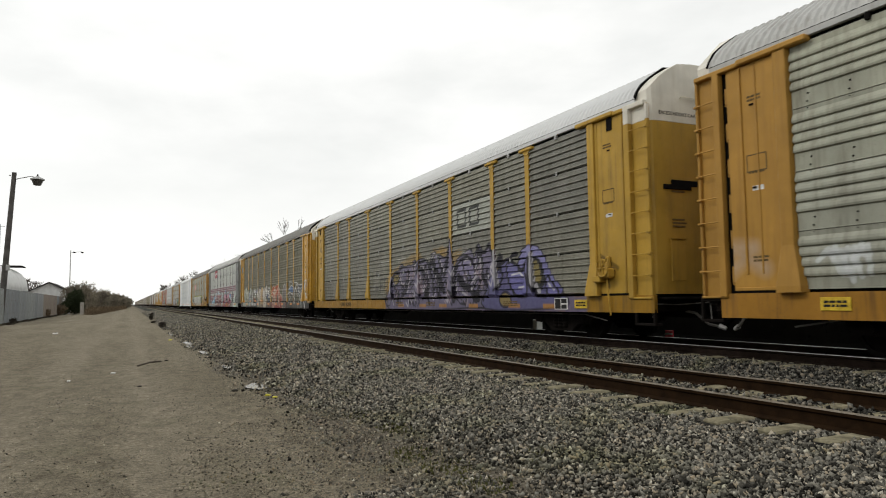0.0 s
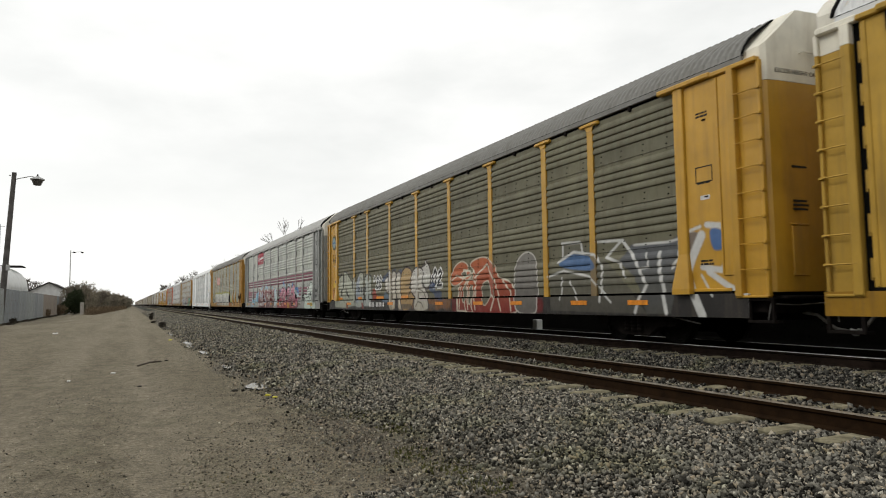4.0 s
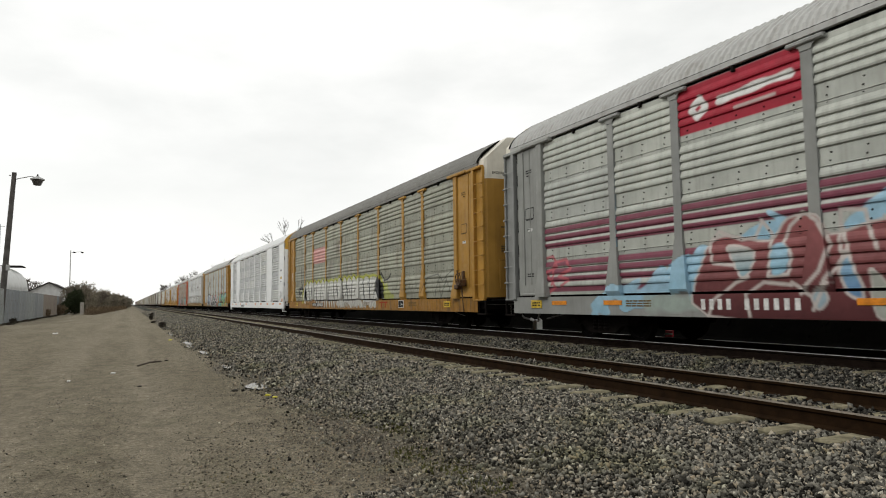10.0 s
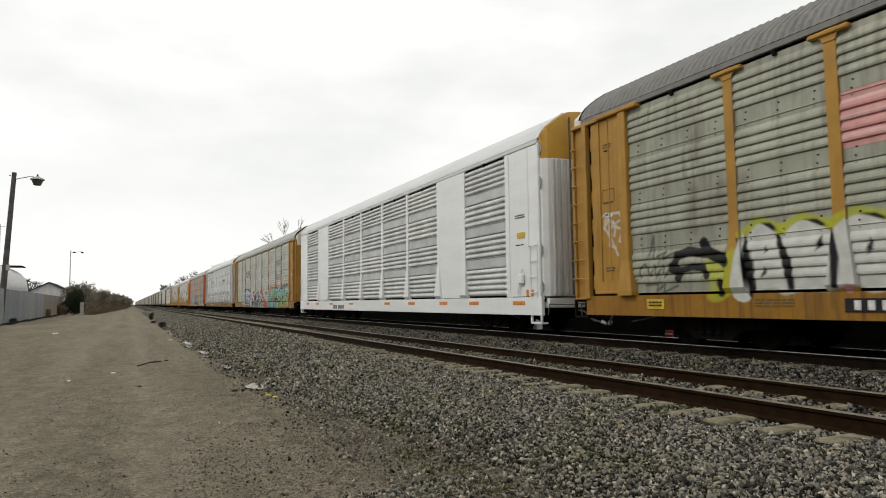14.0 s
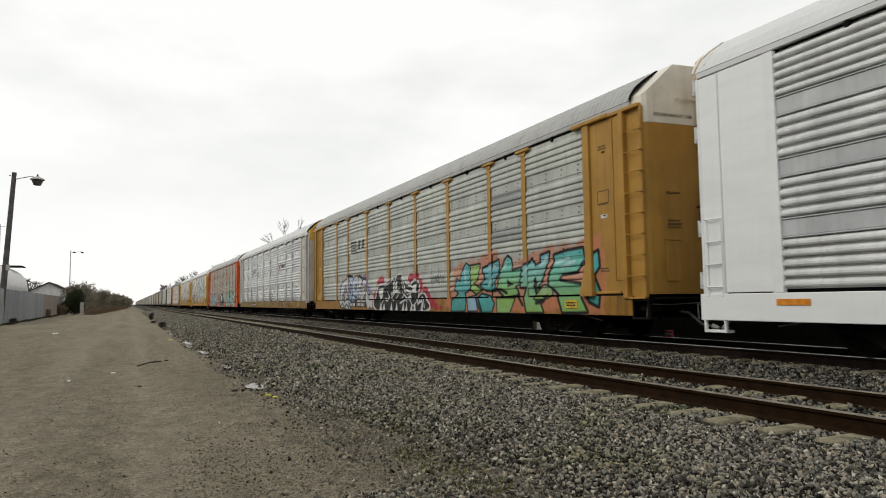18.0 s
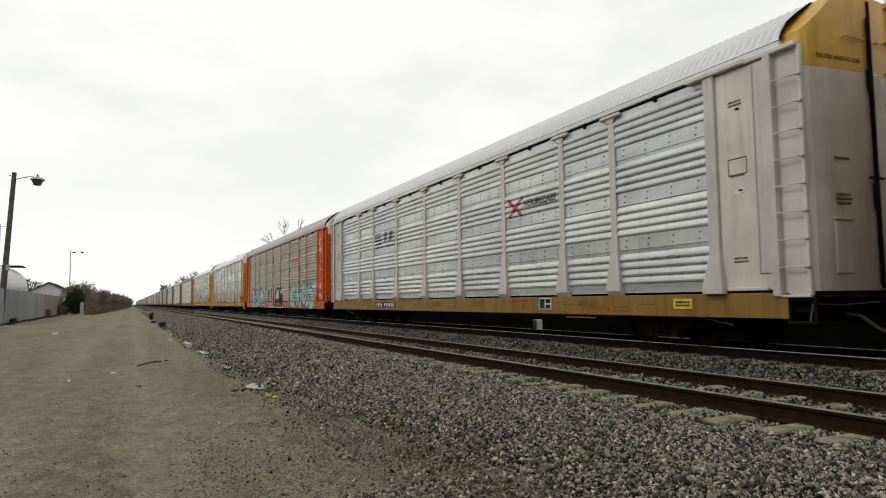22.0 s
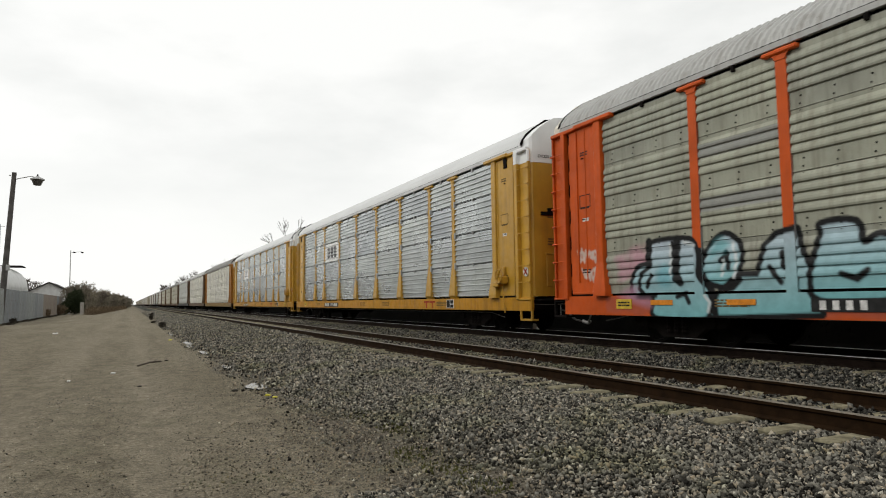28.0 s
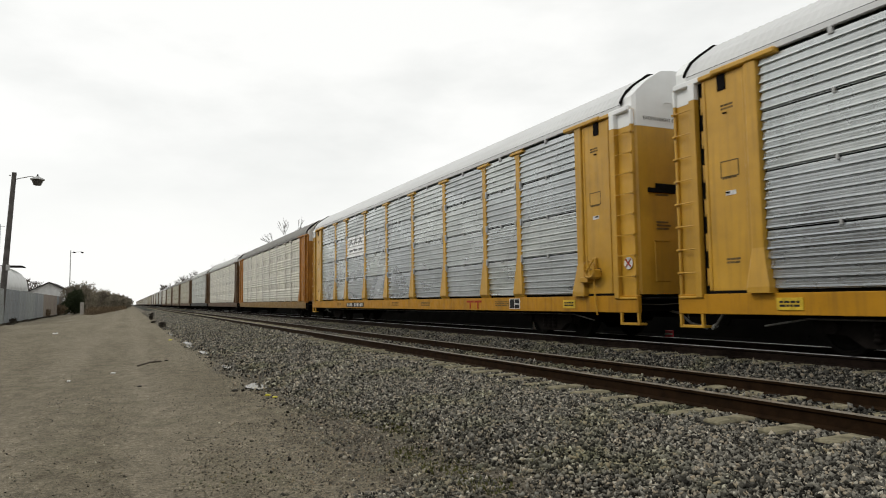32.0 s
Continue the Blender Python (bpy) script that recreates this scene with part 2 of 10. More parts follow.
# ---- mesh helpers ----
class Geo:
    """Collects corners and faces of one mesh."""

    def __init__(self):
        self.v, self.f = [], []

    def add(self, verts, faces):
        n = len(self.v)
        self.v.extend(verts)
        self.f.extend([tuple(i + n for i in f) for f in faces])
        return self

    def box(self, x0, x1, y0, y1, z0, z1, c=0.008):
        """A box with chamfered edges."""
        c = min(c, (x1 - x0) * 0.3, (y1 - y0) * 0.3, (z1 - z0) * 0.3)
        lo, hi = (x0, y0, z0), (x1, y1, z1)
        verts, ids = [], {}
        for sx in (0, 1):
            for sy in (0, 1):
                for sz in (0, 1):
                    s = (sx, sy, sz)
                    for a in range(3):
                        p = [(hi[i] - c if s[i] else lo[i] + c) for i in range(3)]
                        p[a] = hi[a] if s[a] else lo[a]
                        ids[s, a] = len(verts)
                        verts.append(tuple(p))
        faces = []
        for a in range(3):
            b, d = (a + 1) % 3, (a + 2) % 3
            for s in (0, 1):
                quad = []
                for u, w in ((0, 0), (1, 0), (1, 1), (0, 1)):
                    k = [0, 0, 0]
                    k[a], k[b], k[d] = s, u, w
                    quad.append(ids[tuple(k), a])
                faces.append(tuple(quad if s else quad[::-1]))
            for u in (0, 1):
                for w in (0, 1):
                    k0, k1 = [0, 0, 0], [0, 0, 0]
                    k0[b] = k1[b] = u
                    k0[d] = k1[d] = w
                    k1[a] = 1
                    q = (ids[tuple(k0), b], ids[tuple(k1), b], ids[tuple(k1), d], ids[tuple(k0), d])
                    faces.append(q if u == w else q[::-1])
        for sx in (0, 1):
            for sy in (0, 1):
                for sz in (0, 1):
                    q = tuple(ids[(sx, sy, sz), a] for a in range(3))
                    faces.append(q if (sx + sy + sz) % 2 else q[::-1])
        return self.add(verts, faces)

    def bar(self, a, b, r0, r1=None, n=6, caps=True):
        """A round bar from a to b."""
        a, b = Vector(a), Vector(b)
        r1 = r0 if r1 is None else r1
        d = (b - a).normalized()
        u = d.orthogonal().normalized()
        w = d.cross(u)
        verts = []
        for p, r in ((a, r0), (b, r1)):
            for i in range(n):
                k = 2 * math.pi * i / n
                verts.append(tuple(p + u * (r * math.cos(k)) + w * (r * math.sin(k))))
        faces = [(i, (i + 1) % n, n + (i + 1) % n, n + i) for i in range(n)]
        if caps:
            faces += [tuple(range(n))[::-1], tuple(range(n, 2 * n))]
        return self.add(verts, faces)

    def line(self, points, r, n=5):
        for a, b in zip(points, points[1:]):
            self.bar(a, b, r, r, n)
        return self

    def sweep(self, profile, y0, y1, steps=1, closed=True, caps=True):
        """A profile of (x, z) drawn along y."""
        m = len(profile)
        ys = [y0 + (y1 - y0) * i / steps for i in range(steps + 1)]
        verts = [(x, y, z) for y in ys for x, z in profile]
        faces = []
        for k in range(steps):
            for i in range(m if closed else m - 1):
                j = (i + 1) % m
                faces.append((k * m + i, k * m + j, (k + 1) * m + j, (k + 1) * m + i))
        if closed and caps:
            faces += [tuple(range(m))[::-1], tuple(range(steps * m, steps * m + m))]
        return self.add(verts, faces)

    def mesh(self, name, mat, smooth=False):
        me = bpy.data.meshes.new(name)
        me.from_pydata(self.v, [], self.f)
        me.materials.append(mat)
        if smooth:
            me.polygons.foreach_set("use_smooth", [True] * len(me.polygons))
        return me


def part(name, geo, mat, parent, label="", at=None, smooth=False):
    """Links a Geo or a mesh as ONE part under a thing or a part."""
    me = geo.mesh(name, mat, smooth) if isinstance(geo, Geo) else geo
    ob = new(name, me)
    ob.parent = parent
    if at is not None:
        ob.matrix_basis = at
    if label:
        ob["label"] = label
    return ob


def thing(name, label, category, m=None, group="", kind=""):
    ob = new(name)
    ob.empty_display_size = 0.2
    if m is not None:
        ob.matrix_basis = m
    return tagged(ob, label, category, group, kind)


def lone(name, geo, mat, label, category, group="", kind="", smooth=False, m=None):
    ob = new(name, geo.mesh(name, mat, smooth))
    if m is not None:
        ob.matrix_basis = m
    return tagged(ob, label, category, group, kind)


# ---- sprayed paint on car sides: strokes and patches in the side's own (y, z) ----
GLYPHS = {"2": ".05 .8 .35 1 .6 .75 0 0 .7 .02", "'": ".1 1 .2 .8", "0": ".35 1 .05 .6 .2 0 .6 .1 .68 .7 .35 1"}


def strokes_of(letter):
    for s in GLYPHS[letter].split("|"):
        n = [float(a) for a in s.split()]
        yield list(zip(n[::2], n[1::2]))


class Spray:
    """Layers of paint, laid over one another in order."""

    def __init__(self):
        self.layers = []
        self.under = None

    def patch(self, y0, y1, z0, z1, colour, alpha=1.0, soft=0.02, ragged=0.0):
        self.layers.append(("patch", (min(y0, y1), max(y0, y1), z0, z1), colour, colour, alpha, soft, ragged))
        return self

    def stroke(self, points, width, low, high=None, alpha=1.0, soft=0.03, ragged=0.0):
        self.layers.append(("stroke", (points, width), low, high or low, alpha, soft, ragged))
        return self

    def shape(self, points, low, high=None, line=None, edge=0.05, alpha=1.0, soft=0.03, ragged=0.0, rounded=True):
        """A filled outline, rounded or cut straight, with a drawn line round it."""
        if rounded:
            n, fine = len(points), []
            for i in range(n):
                p0, p1, p2, p3 = (points[(i + j - 1) % n] for j in range(4))
                for u in (0.0, 0.25, 0.5, 0.75):
                    fine.append(tuple(0.5 * (2 * p1[c] + (p2[c] - p0[c]) * u + (2 * p0[c] - 5 * p1[c] + 4 * p2[c] - p3[c]) * u * u + (3 * p1[c] - p0[c] - 3 * p2[c] + p3[c]) * u ** 3) for c in (0, 1)))
            points = fine
        if line is not None:
            self.layers.append(("shape", (points, edge), line, line, alpha, 0.02, ragged))
        self.layers.append(("shape", (points, -0.4 * edge if line is not None else 0.0), low, high or low, alpha, soft, ragged))
        return self

    def scribble(self, y, z, width, height, thick, ink, seed):
        """A quick unreadable scrawl in one colour."""
        rnd = random.Random(seed)
        n = max(7, round(width / height * 5))
        pts = [(y - width * (i + rnd.uniform(-0.6, 0.6)) / n, z + height * (rnd.uniform(0.0, 0.4) if i % 2 else rnd.uniform(0.55, 1.0))) for i in range(n + 1)]
        self.stroke(pts, thick, ink, alpha=0.8)
        for i in range(3):
            u, r = y - width * rnd.uniform(0.15, 0.85), height * rnd.uniform(0.15, 0.3)
            self.stroke([(u + r * math.cos(a), z + height * 0.5 + r * math.sin(a)) for a in (0.3, 1.5, 2.7, 3.9, 5.1)], thick, ink, alpha=0.8)
        return self

    def tag(self, y, z, width, height, letters, fat, low, high, line, halo=None, slant=0.0, edge=0.06, wobble=0.05, seed=1, shine=None):
        """A graffiti piece whose letters run from its far end at y towards smaller y, from z up to z + height."""
        rnd = random.Random(seed)
        step = width / len(letters)
        paths = []
        for i, c in enumerate(letters):
            lift, tall = rnd.uniform(-0.04, 0.05) * height, height * rnd.uniform(0.9, 1.08)
            for s in strokes_of(c):
                pts = []
                for u, w in s:
                    for _ in range(1):
                        uu = (i + 0.08 + u * 1.02) * step + (w - 0.5) * slant * height + rnd.uniform(-wobble, wobble)
                        pts.append((y - uu, z + lift + w * tall + rnd.uniform(-wobble, wobble)))
                smooth = [pts[0]]
                for a, b in zip(pts, pts[1:]):
                    bow = rnd.uniform(-wobble, wobble) * 1.6
                    smooth += [((a[0] + b[0]) / 2 + bow, (a[1] + b[1]) / 2 + bow), b]
                paths.append(smooth)
        if halo:
            for p in paths:
                self.stroke(p, fat + edge + 0.11, halo, soft=0.06, ragged=0.06)
        for p in paths:
            self.stroke(p, fat + edge, line)
        for p in paths:
            self.stroke(p, fat, low, high, ragged=0.01)
        if shine:
            for p in paths:
                q = [(a - 0.25 * fat, b + 0.3 * fat) for a, b in p]
                self.stroke(q, 0.022, shine)
        return self

    def __add__(self, other):
        both = Spray()
        both.layers = self.layers + other.layers
        return both

    def box(self, layer):
        kind, shape = layer[0], layer[1]
        if kind == "patch":
            return shape[0] - 0.1, shape[1] + 0.1, shape[2] - 0.1, shape[3] + 0.1
        ys, zs, w = [p[0] for p in shape[0]], [p[1] for p in shape[0]], shape[1] + 0.15
        return min(ys) - w, max(ys) + w, min(zs) - w, max(zs) + w

    def touches(self, y0, y1, z0, z1):
        for layer in self.layers:
            a, b, c, d = self.box(layer)
            if a < y1 and b > y0 and c < z1 and d > z0:
                return True
        return False

    def colours(self, y, z):
        rgb, cover = np.zeros((len(y), 3)), np.zeros(len(y))
        wave = 0.5 * np.sin(y * 9.1 + 2 * np.sin(z * 5.3)) + 0.5 * np.sin(z * 13.7 + y * 4.1)
        y_min, y_max, z_min, z_max = y.min(), y.max(), z.min(), z.max()
        for layer in self.layers:
            a0, a1, a2, a3 = self.box(layer)
            if a0 > y_max or a1 < y_min or a2 > z_max or a3 < z_min:
                continue
            kind, shape, low, high, alpha, soft, ragged = layer
            near = (y > a0) & (y < a1) & (z > a2) & (z < a3)
            if not near.any():
                continue
            if kind == "patch":
                a, b, c, d = shape
                inside = np.minimum(np.minimum(y - a, b - y), np.minimum(z - c, d - z))
                lo_z, hi_z = c, d
            elif kind == "shape":
                pts, w = shape
                yy, zz = y[near], z[near]
                dist, within = np.full(len(yy), 9.0), np.zeros(len(yy), bool)
                for (ay, az), (by, bz) in zip(pts, pts[1:] + pts[:1]):
                    dy, dz = by - ay, bz - az
                    k = np.clip(((yy - ay) * dy + (zz - az) * dz) / (dy * dy + dz * dz + 1e-9), 0, 1)
                    dist = np.minimum(dist, np.hypot(yy - ay - k * dy, zz - az - k * dz))
                    if abs(dz) > 1e-9:
                        within ^= ((az > zz) != (bz > zz)) & (yy < ay + (zz - az) * dy / dz)
                inside = np.full(len(y), -9.0)
                inside[near] = np.where(within, dist, -dist) + w
                lo_z, hi_z = min(p[1] for p in pts), max(p[1] for p in pts)
            else:
                pts, w = shape
                dist = np.full(len(y), 9.0)
                for (ay, az), (by, bz) in zip(pts, pts[1:]):
                    dy, dz = by - ay, bz - az
                    k = np.clip(((y - ay) * dy + (z - az) * dz) / (dy * dy + dz * dz + 1e-9), 0, 1)
                    dist = np.minimum(dist, np.hypot(y - ay - k * dy, z - az - k * dz))
                inside = w - dist
                lo_z, hi_z = min(p[1] for p in pts), max(p[1] for p in pts)
            inside = inside + ragged * wave
            k = np.clip(inside / soft + 0.5, 0, 1) * alpha
            g = np.clip((z - lo_z) / max(0.1, hi_z - lo_z), 0, 1)[:, None]
            ink = np.array(low) * (1 - g) + np.array(high) * g
            rgb = rgb * (1 - k[:, None]) + ink * k[:, None]
            cover = np.maximum(cover * (1 - k) + k, cover)
        return rgb / np.maximum(cover, 1e-3)[:, None] if len(y) else rgb, cover

    def onto(self, me):
        n = len(me.vertices)
        co = np.empty(n * 3)
        me.vertices.foreach_get("co", co)
        co = co.reshape(-1, 3)
        rgb, cover = self.colours(co[:, 1], co[:, 2])
        cover[co[:, 0] > -1.2] = 0
        a = me.attributes.new("spray", "FLOAT_COLOR", "POINT")
        a.data.foreach_set("color", np.concatenate([np.clip(rgb, 0, 1), np.ones((n, 1))], 1).ravel())
        b = me.attributes.new("cover", "FLOAT", "POINT")
        b.data.foreach_set("value", cover)


# ---- covered car carriers (autoracks) ----
HALF = 14.14   # half a car, to the middle of the coupling
END = 14.06    # half a car body with its end platforms
POSTS = (2.40, 5.11, 7.03, 9.86, 12.66)      # posts, from the coupling's middle
SIDE = -1.45
DECK, EAVE, SILL = 1.0, 4.99, 0.67
# running-gear steels: under-car shade is put into these near-black colours besides grime
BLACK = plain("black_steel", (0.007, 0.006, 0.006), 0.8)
GRIME_SHADE = plain("grimy_steel_shade", (0.011, 0.009, 0.008), 0.9)
INNER_SHADE = plain("interior_shade", (0.012, 0.012, 0.012), 0.9, bump=0)
TREAD = plain("worn_wheel_steel_shade", (0.010, 0.009, 0.008), 0.8, 0.0)
MARK = {"white": plain("white_lettering", (0.72, 0.71, 0.69), 0.6), "black": plain("black_lettering", (0.03, 0.03, 0.03), 0.6),
        "yellow": plain("yellow_placard", (0.62, 0.42, 0.03), 0.5), "orange": plain("orange_reflector", (0.72, 0.25, 0.02), 0.4),
        "clip": plain("galvanised_clip", (0.48, 0.48, 0.47), 0.5, 0.2, 0.15), "band": paint_mat("dull_white_band", (0.52, 0.535, 0.54), 0.5, 0.0, (0.3, 0.29, 0.28), 0.4, 0.08),
        "pipe": plain("dusty_pipe", (0.15, 0.145, 0.135), 0.7), "red": plain("red_lettering", (0.35, 0.05, 0.03), 0.6), "brown": plain("faded_lettering", (0.16, 0.11, 0.05), 0.7)}
SHEETS = {}


def profile_of(kind, z0, z1, fine):
    """The corrugation of one sheet of siding: (how far it stands out, height)."""
    out = []
    h = z1 - z0
    if kind == "ribbed":
        n = max(2, round(h / 0.158))
        p = h / n
        for i in range(n):
            z = z0 + i * p
            out += [(-0.006, z + 0.01 * p), (-0.006, z + 0.07 * p), (0.044, z + 0.15 * p), (0.042, z + 0.31 * p), (0.024, z + 0.35 * p), (0.026, z + 0.52 * p), (0.015, z + 0.57 * p), (0.017, z + 0.73 * p), (0.005, z + 0.79 * p), (0.004, z + 0.95 * p)]
        out.append((0.0, z1))
    elif kind == "louvre":
        n = max(2, round(h / 0.165))
        p = h / n
        for i in range(n):
            z = z0 + i * p
            out += [(-0.03, z), (-0.03, z + 0.16 * p), (0.040, z + 0.20 * p), (0.054, z + 0.36 * p), (0.050, z + 0.58 * p), (0.026, z + 0.80 * p), (-0.03, z + 0.96 * p)]
        out.append((0.0, z1))
    else:
        for i in range(4 if h > 1.5 else 1):
            low = z0 + i * h / 4 if h > 1.5 else z0
            high = low + (h / 4 if h > 1.5 else h)
            z = low + (0.185 if low < 1.1 else 0.285)
            out += [(0.014, low), (0.014, low + 0.012), (0.006, low + 0.016), (0.004, z - 0.012)]
            for _ in range(4):
                out += [(0.0, z), (0.033, z + 0.016), (0.039, z + 0.05), (0.031, z + 0.095), (0.006, z + 0.148)]
                z += 0.16
            out += [(0.0, min(z, high - 0.01)), (0.004, high)]
    if fine:
        full = [out[0]]
        for a, b in zip(out, out[1:]):
            n = max(1, math.ceil((b[1] - a[1]) / 0.024))
            full += [(a[0] + (b[0] - a[0]) * i / n, a[1] + (b[1] - a[1]) * i / n) for i in range(1, n + 1)]
        out = full
    return out


def sheet_mesh(kind, y0, y1, z0, z1, mat, spray=None):
    """One sheet of siding on the side towards the camera, its edges turned in."""
    fine = spray is not None and spray.touches(y0, y1, z0, z1)
    key = (kind, round(y1 - y0, 3), round(z0, 3), round(z1, 3), mat.name)
    if not fine and key in SHEETS:
        return SHEETS[key], Matrix.Translation((0, (y0 + y1) / 2, 0))
    prof = profile_of(kind, z0, z1, fine)
    mid = (y0 + y1) / 2
    cols = max(1, math.ceil((y1 - y0) / 0.027)) if fine else 2
    off = 0.0 if fine else mid
    ys = [y0 + (y1 - y0) * i / cols - off for i in range(cols + 1)]
    m = len(prof)
    verts = [(SIDE - o, y, z) for y in ys for o, z in prof]
    faces = [(i * m + j, i * m + j + 1, (i + 1) * m + j + 1, (i + 1) * m + j) for i in range(cols) for j in range(m - 1)]
    base = len(verts)
    rim = [(SIDE + 0.04, ys[0], z0), (SIDE + 0.04, ys[0], z1), (SIDE + 0.04, ys[-1], z1), (SIDE + 0.04, ys[-1], z0)]
    verts += rim
    last = cols * m
    faces += [(0, last, base + 3, base), (m - 1, base + 1, base + 2, last + m - 1)]
    me = bpy.data.meshes.new("siding_sheet")
    me.from_pydata(verts, [], faces)
    me.materials.append(mat)
    if fine:
        spray.onto(me)
        return me, None
    SHEETS[key] = me
    return me, Matrix.Translation((0, mid, 0))


def plate(x0, x1, y0, y1, z0, z1, step=0.028):
    """A plate whose outer face is fine enough to hold sprayed paint."""
    g = Geo().box(x0 + 0.003, x1, y0, y1, z0, z1, 0.006)
    ny, nz = max(1, math.ceil((y1 - y0) / step)), max(1, math.ceil((z1 - z0) / step))
    verts = [(x0, y0 + (y1 - y0) * i / ny, z0 + (z1 - z0) * j / nz) for i in range(ny + 1) for j in range(nz + 1)]
    m = nz + 1
    g.add(verts, [(i * m + j, i * m + j + 1, (i + 1) * m + j + 1, (i + 1) * m + j) for i in range(ny) for j in range(nz)])
    return g


def side_plate(name, x0, x1, y0, y1, z0, z1, mat, parent, spray, label=""):
    fine = spray is not None and spray.touches(y0, y1, z0, z1)
    me = (plate(x0, x1, y0, y1, z0, z1) if fine else Geo().box(x0, x1, y0, y1, z0, z1)).mesh(name, mat)
    if fine:
        spray.onto(me)
    return part(name, me, mat, parent, label)


def post_geo(y, flare, fine, out=0.048):
    """An upright post with its cap and, on some cars, a foot that widens downwards."""
    w = 0.10
    x0, x1 = SIDE - out, SIDE + 0.02
    g = plate(x0, x1, y - w, y + w, DECK, EAVE - 0.02) if fine else Geo().box(x0, x1, y - w, y + w, DECK, EAVE - 0.02)
    if flare:
        top, wide = 2.05, 0.23
        zs = [DECK, 1.10, top] if not fine else [DECK + (top - DECK) * i / 30 for i in range(31)]
        verts, n = [], (2 if not fine else 14)
        for z in zs:
            k = max(0.0, min(1.0, (top - z) / (top - 1.10)))
            back = min(1.0, (z - DECK) / (1.10 - DECK))
            half = w + (wide - w) * k
            for i in range(n):
                verts.append((x0 - 0.002 - (0.010 + 0.06 * k) * back, y - half + 2 * half * i / (n - 1), z))
            verts += [(x1, y - half, z), (x1, y + half, z)]
        m = n + 2
        faces = []
        for j in range(len(zs) - 1):
            a, b = j * m, (j + 1) * m
            faces += [(a + i, a + i + 1, b + i + 1, b + i) for i in range(n - 1)]
            faces += [(a + n, a, b, b + n), (a + n - 1, a + n + 1, b + n + 1, b + n - 1)]
        faces += [tuple(range(n)) + (n + 1, n)]
        g.add(verts, faces)
    return g


ROOF_LINE = ((-1.50, 5.10), (-1.45, 5.21), (-1.31, 5.40), (-1.10, 5.57), (-0.72, 5.825), (-0.35, 5.87), (0.0, 5.88))
ROOF_END = 13.22     # the roof sheets stop here; a plain hood closes the rest
CORNER = 13.55       # outer edge of the corner ladder
HOODS = {"round": ROOF_LINE, "flush": ROOF_LINE, "cut": ((-1.44, 5.0), (-1.435, 5.17), (-1.33, 5.27), (-0.68, 5.865), (-0.3, 5.875), (0.0, 5.88))}
BOW = {"round": ((1.44, 13.38), (1.435, 13.50), (1.37, 13.57), (1.15, 13.59), (0.012, 13.61)), "flush": ((1.45, 13.20), (1.42, 13.30), (1.30, 13.40), (1.15, 13.43), (0.012, 13.47)), "cut": ((1.44, 13.38), (1.43, 13.52), (1.36, 13.59), (1.15, 13.63), (0.012, 13.71))}
ROOFS = {}


def along_line(pts, x):
    """Reads a line of (x, value) points that run in either direction at x."""
    pts = sorted(pts)
    for (a, u), (b, w) in zip(pts, pts[1:]):
        if a <= x <= b:
            return u + (w - u) * (x - a) / (b - a)
    return pts[0][1] if x < pts[0][0] else pts[-1][1]


def roof_mesh(mat, rib=0.04, pitch=0.165):
    """The roof of cross-corrugated sheet."""
    if (mat.name, rib, pitch) in ROOFS:
        return ROOFS[mat.name, rib, pitch]
    line = list(ROOF_LINE) + [(-x, z) for x, z in ROOF_LINE[-2::-1]]
    e = ROOF_END
    n = round(2 * e / pitch)
    p = 2 * e / n
    ys, lift = [-e], [0.0]
    for i in range(n):
        a = -e + i * p
        ys += [a + 0.12 * p, a + 0.34 * p, a + 0.62 * p, a + 0.84 * p]
        lift += [0.0, rib, rib, 0.0]
    ys.append(e)
    lift.append(0.0)
    m = len(line)
    verts = []
    for yy, l in zip(ys, lift):
        for x, z in line:
            k = l * min(1.0, max(0.0, (z - 5.08) / 0.1))
            out = min(1.0, max(0.0, (5.9 - z) / 0.5))
            verts.append((x - (k * 0.8 * out if x < 0 else -k * 0.8 * out), yy, z + k * (1 - 0.7 * out)))
    faces = [(i * m + j, i * m + j + 1, (i + 1) * m + j + 1, (i + 1) * m + j) for i in range(len(ys) - 1) for j in range(m - 1)]
    me = bpy.data.meshes.new("roof")
    me.from_pydata(verts, [], faces)
    me.materials.append(mat)
    ROOFS[mat.name, rib, pitch] = me
    return me


def end_leaf(side, sign, z0, z1, style, hood=False):
    """Half of a car's end door, or of the hood over it; its outer corner is rounded. side: -1 or 1 across; sign: -1 or 1 along."""
    bow = BOW[style]
    xs = sorted({x for x, _ in bow} | ({0.95, 0.68, 0.35} if hood else set()), reverse=True)
    plan = [(x, along_line(bow, x)) for x in xs]
    tops = [max(z0 + 0.05, along_line([(-a, b) for a, b in HOODS[style]], x)) if hood else z1 for x, _ in plan]
    n = len(plan)
    rows = [[(side * x, sign * y, z0) for x, y in plan], [(side * x, sign * y, t) for (x, y), t in zip(plan, tops)]]
    if hood:
        rows.append([(side * x, sign * (ROOF_END - 0.22), t) for (x, y), t in zip(plan, tops)])
    else:
        rows.append([(side * x * 0.98, sign * (y - 0.06), t) for (x, y), t in zip(plan, tops)])
        rows.append([(side * x * 0.98, sign * (y - 0.06), z0) for x, y in plan])
    g = Geo()
    g.add([v for row in rows for v in row], [(r * n + i, r * n + i + 1, (r + 1) * n + i + 1, (r + 1) * n + i) for r in range(len(rows) - 1) for i in range(n - 1)])
    if hood:
        a, b, c = rows[0][0], rows[1][0], rows[2][0]
        g.add([a, b, c, (a[0], c[1], a[2])], [(0, 1, 2, 3)])
    return g


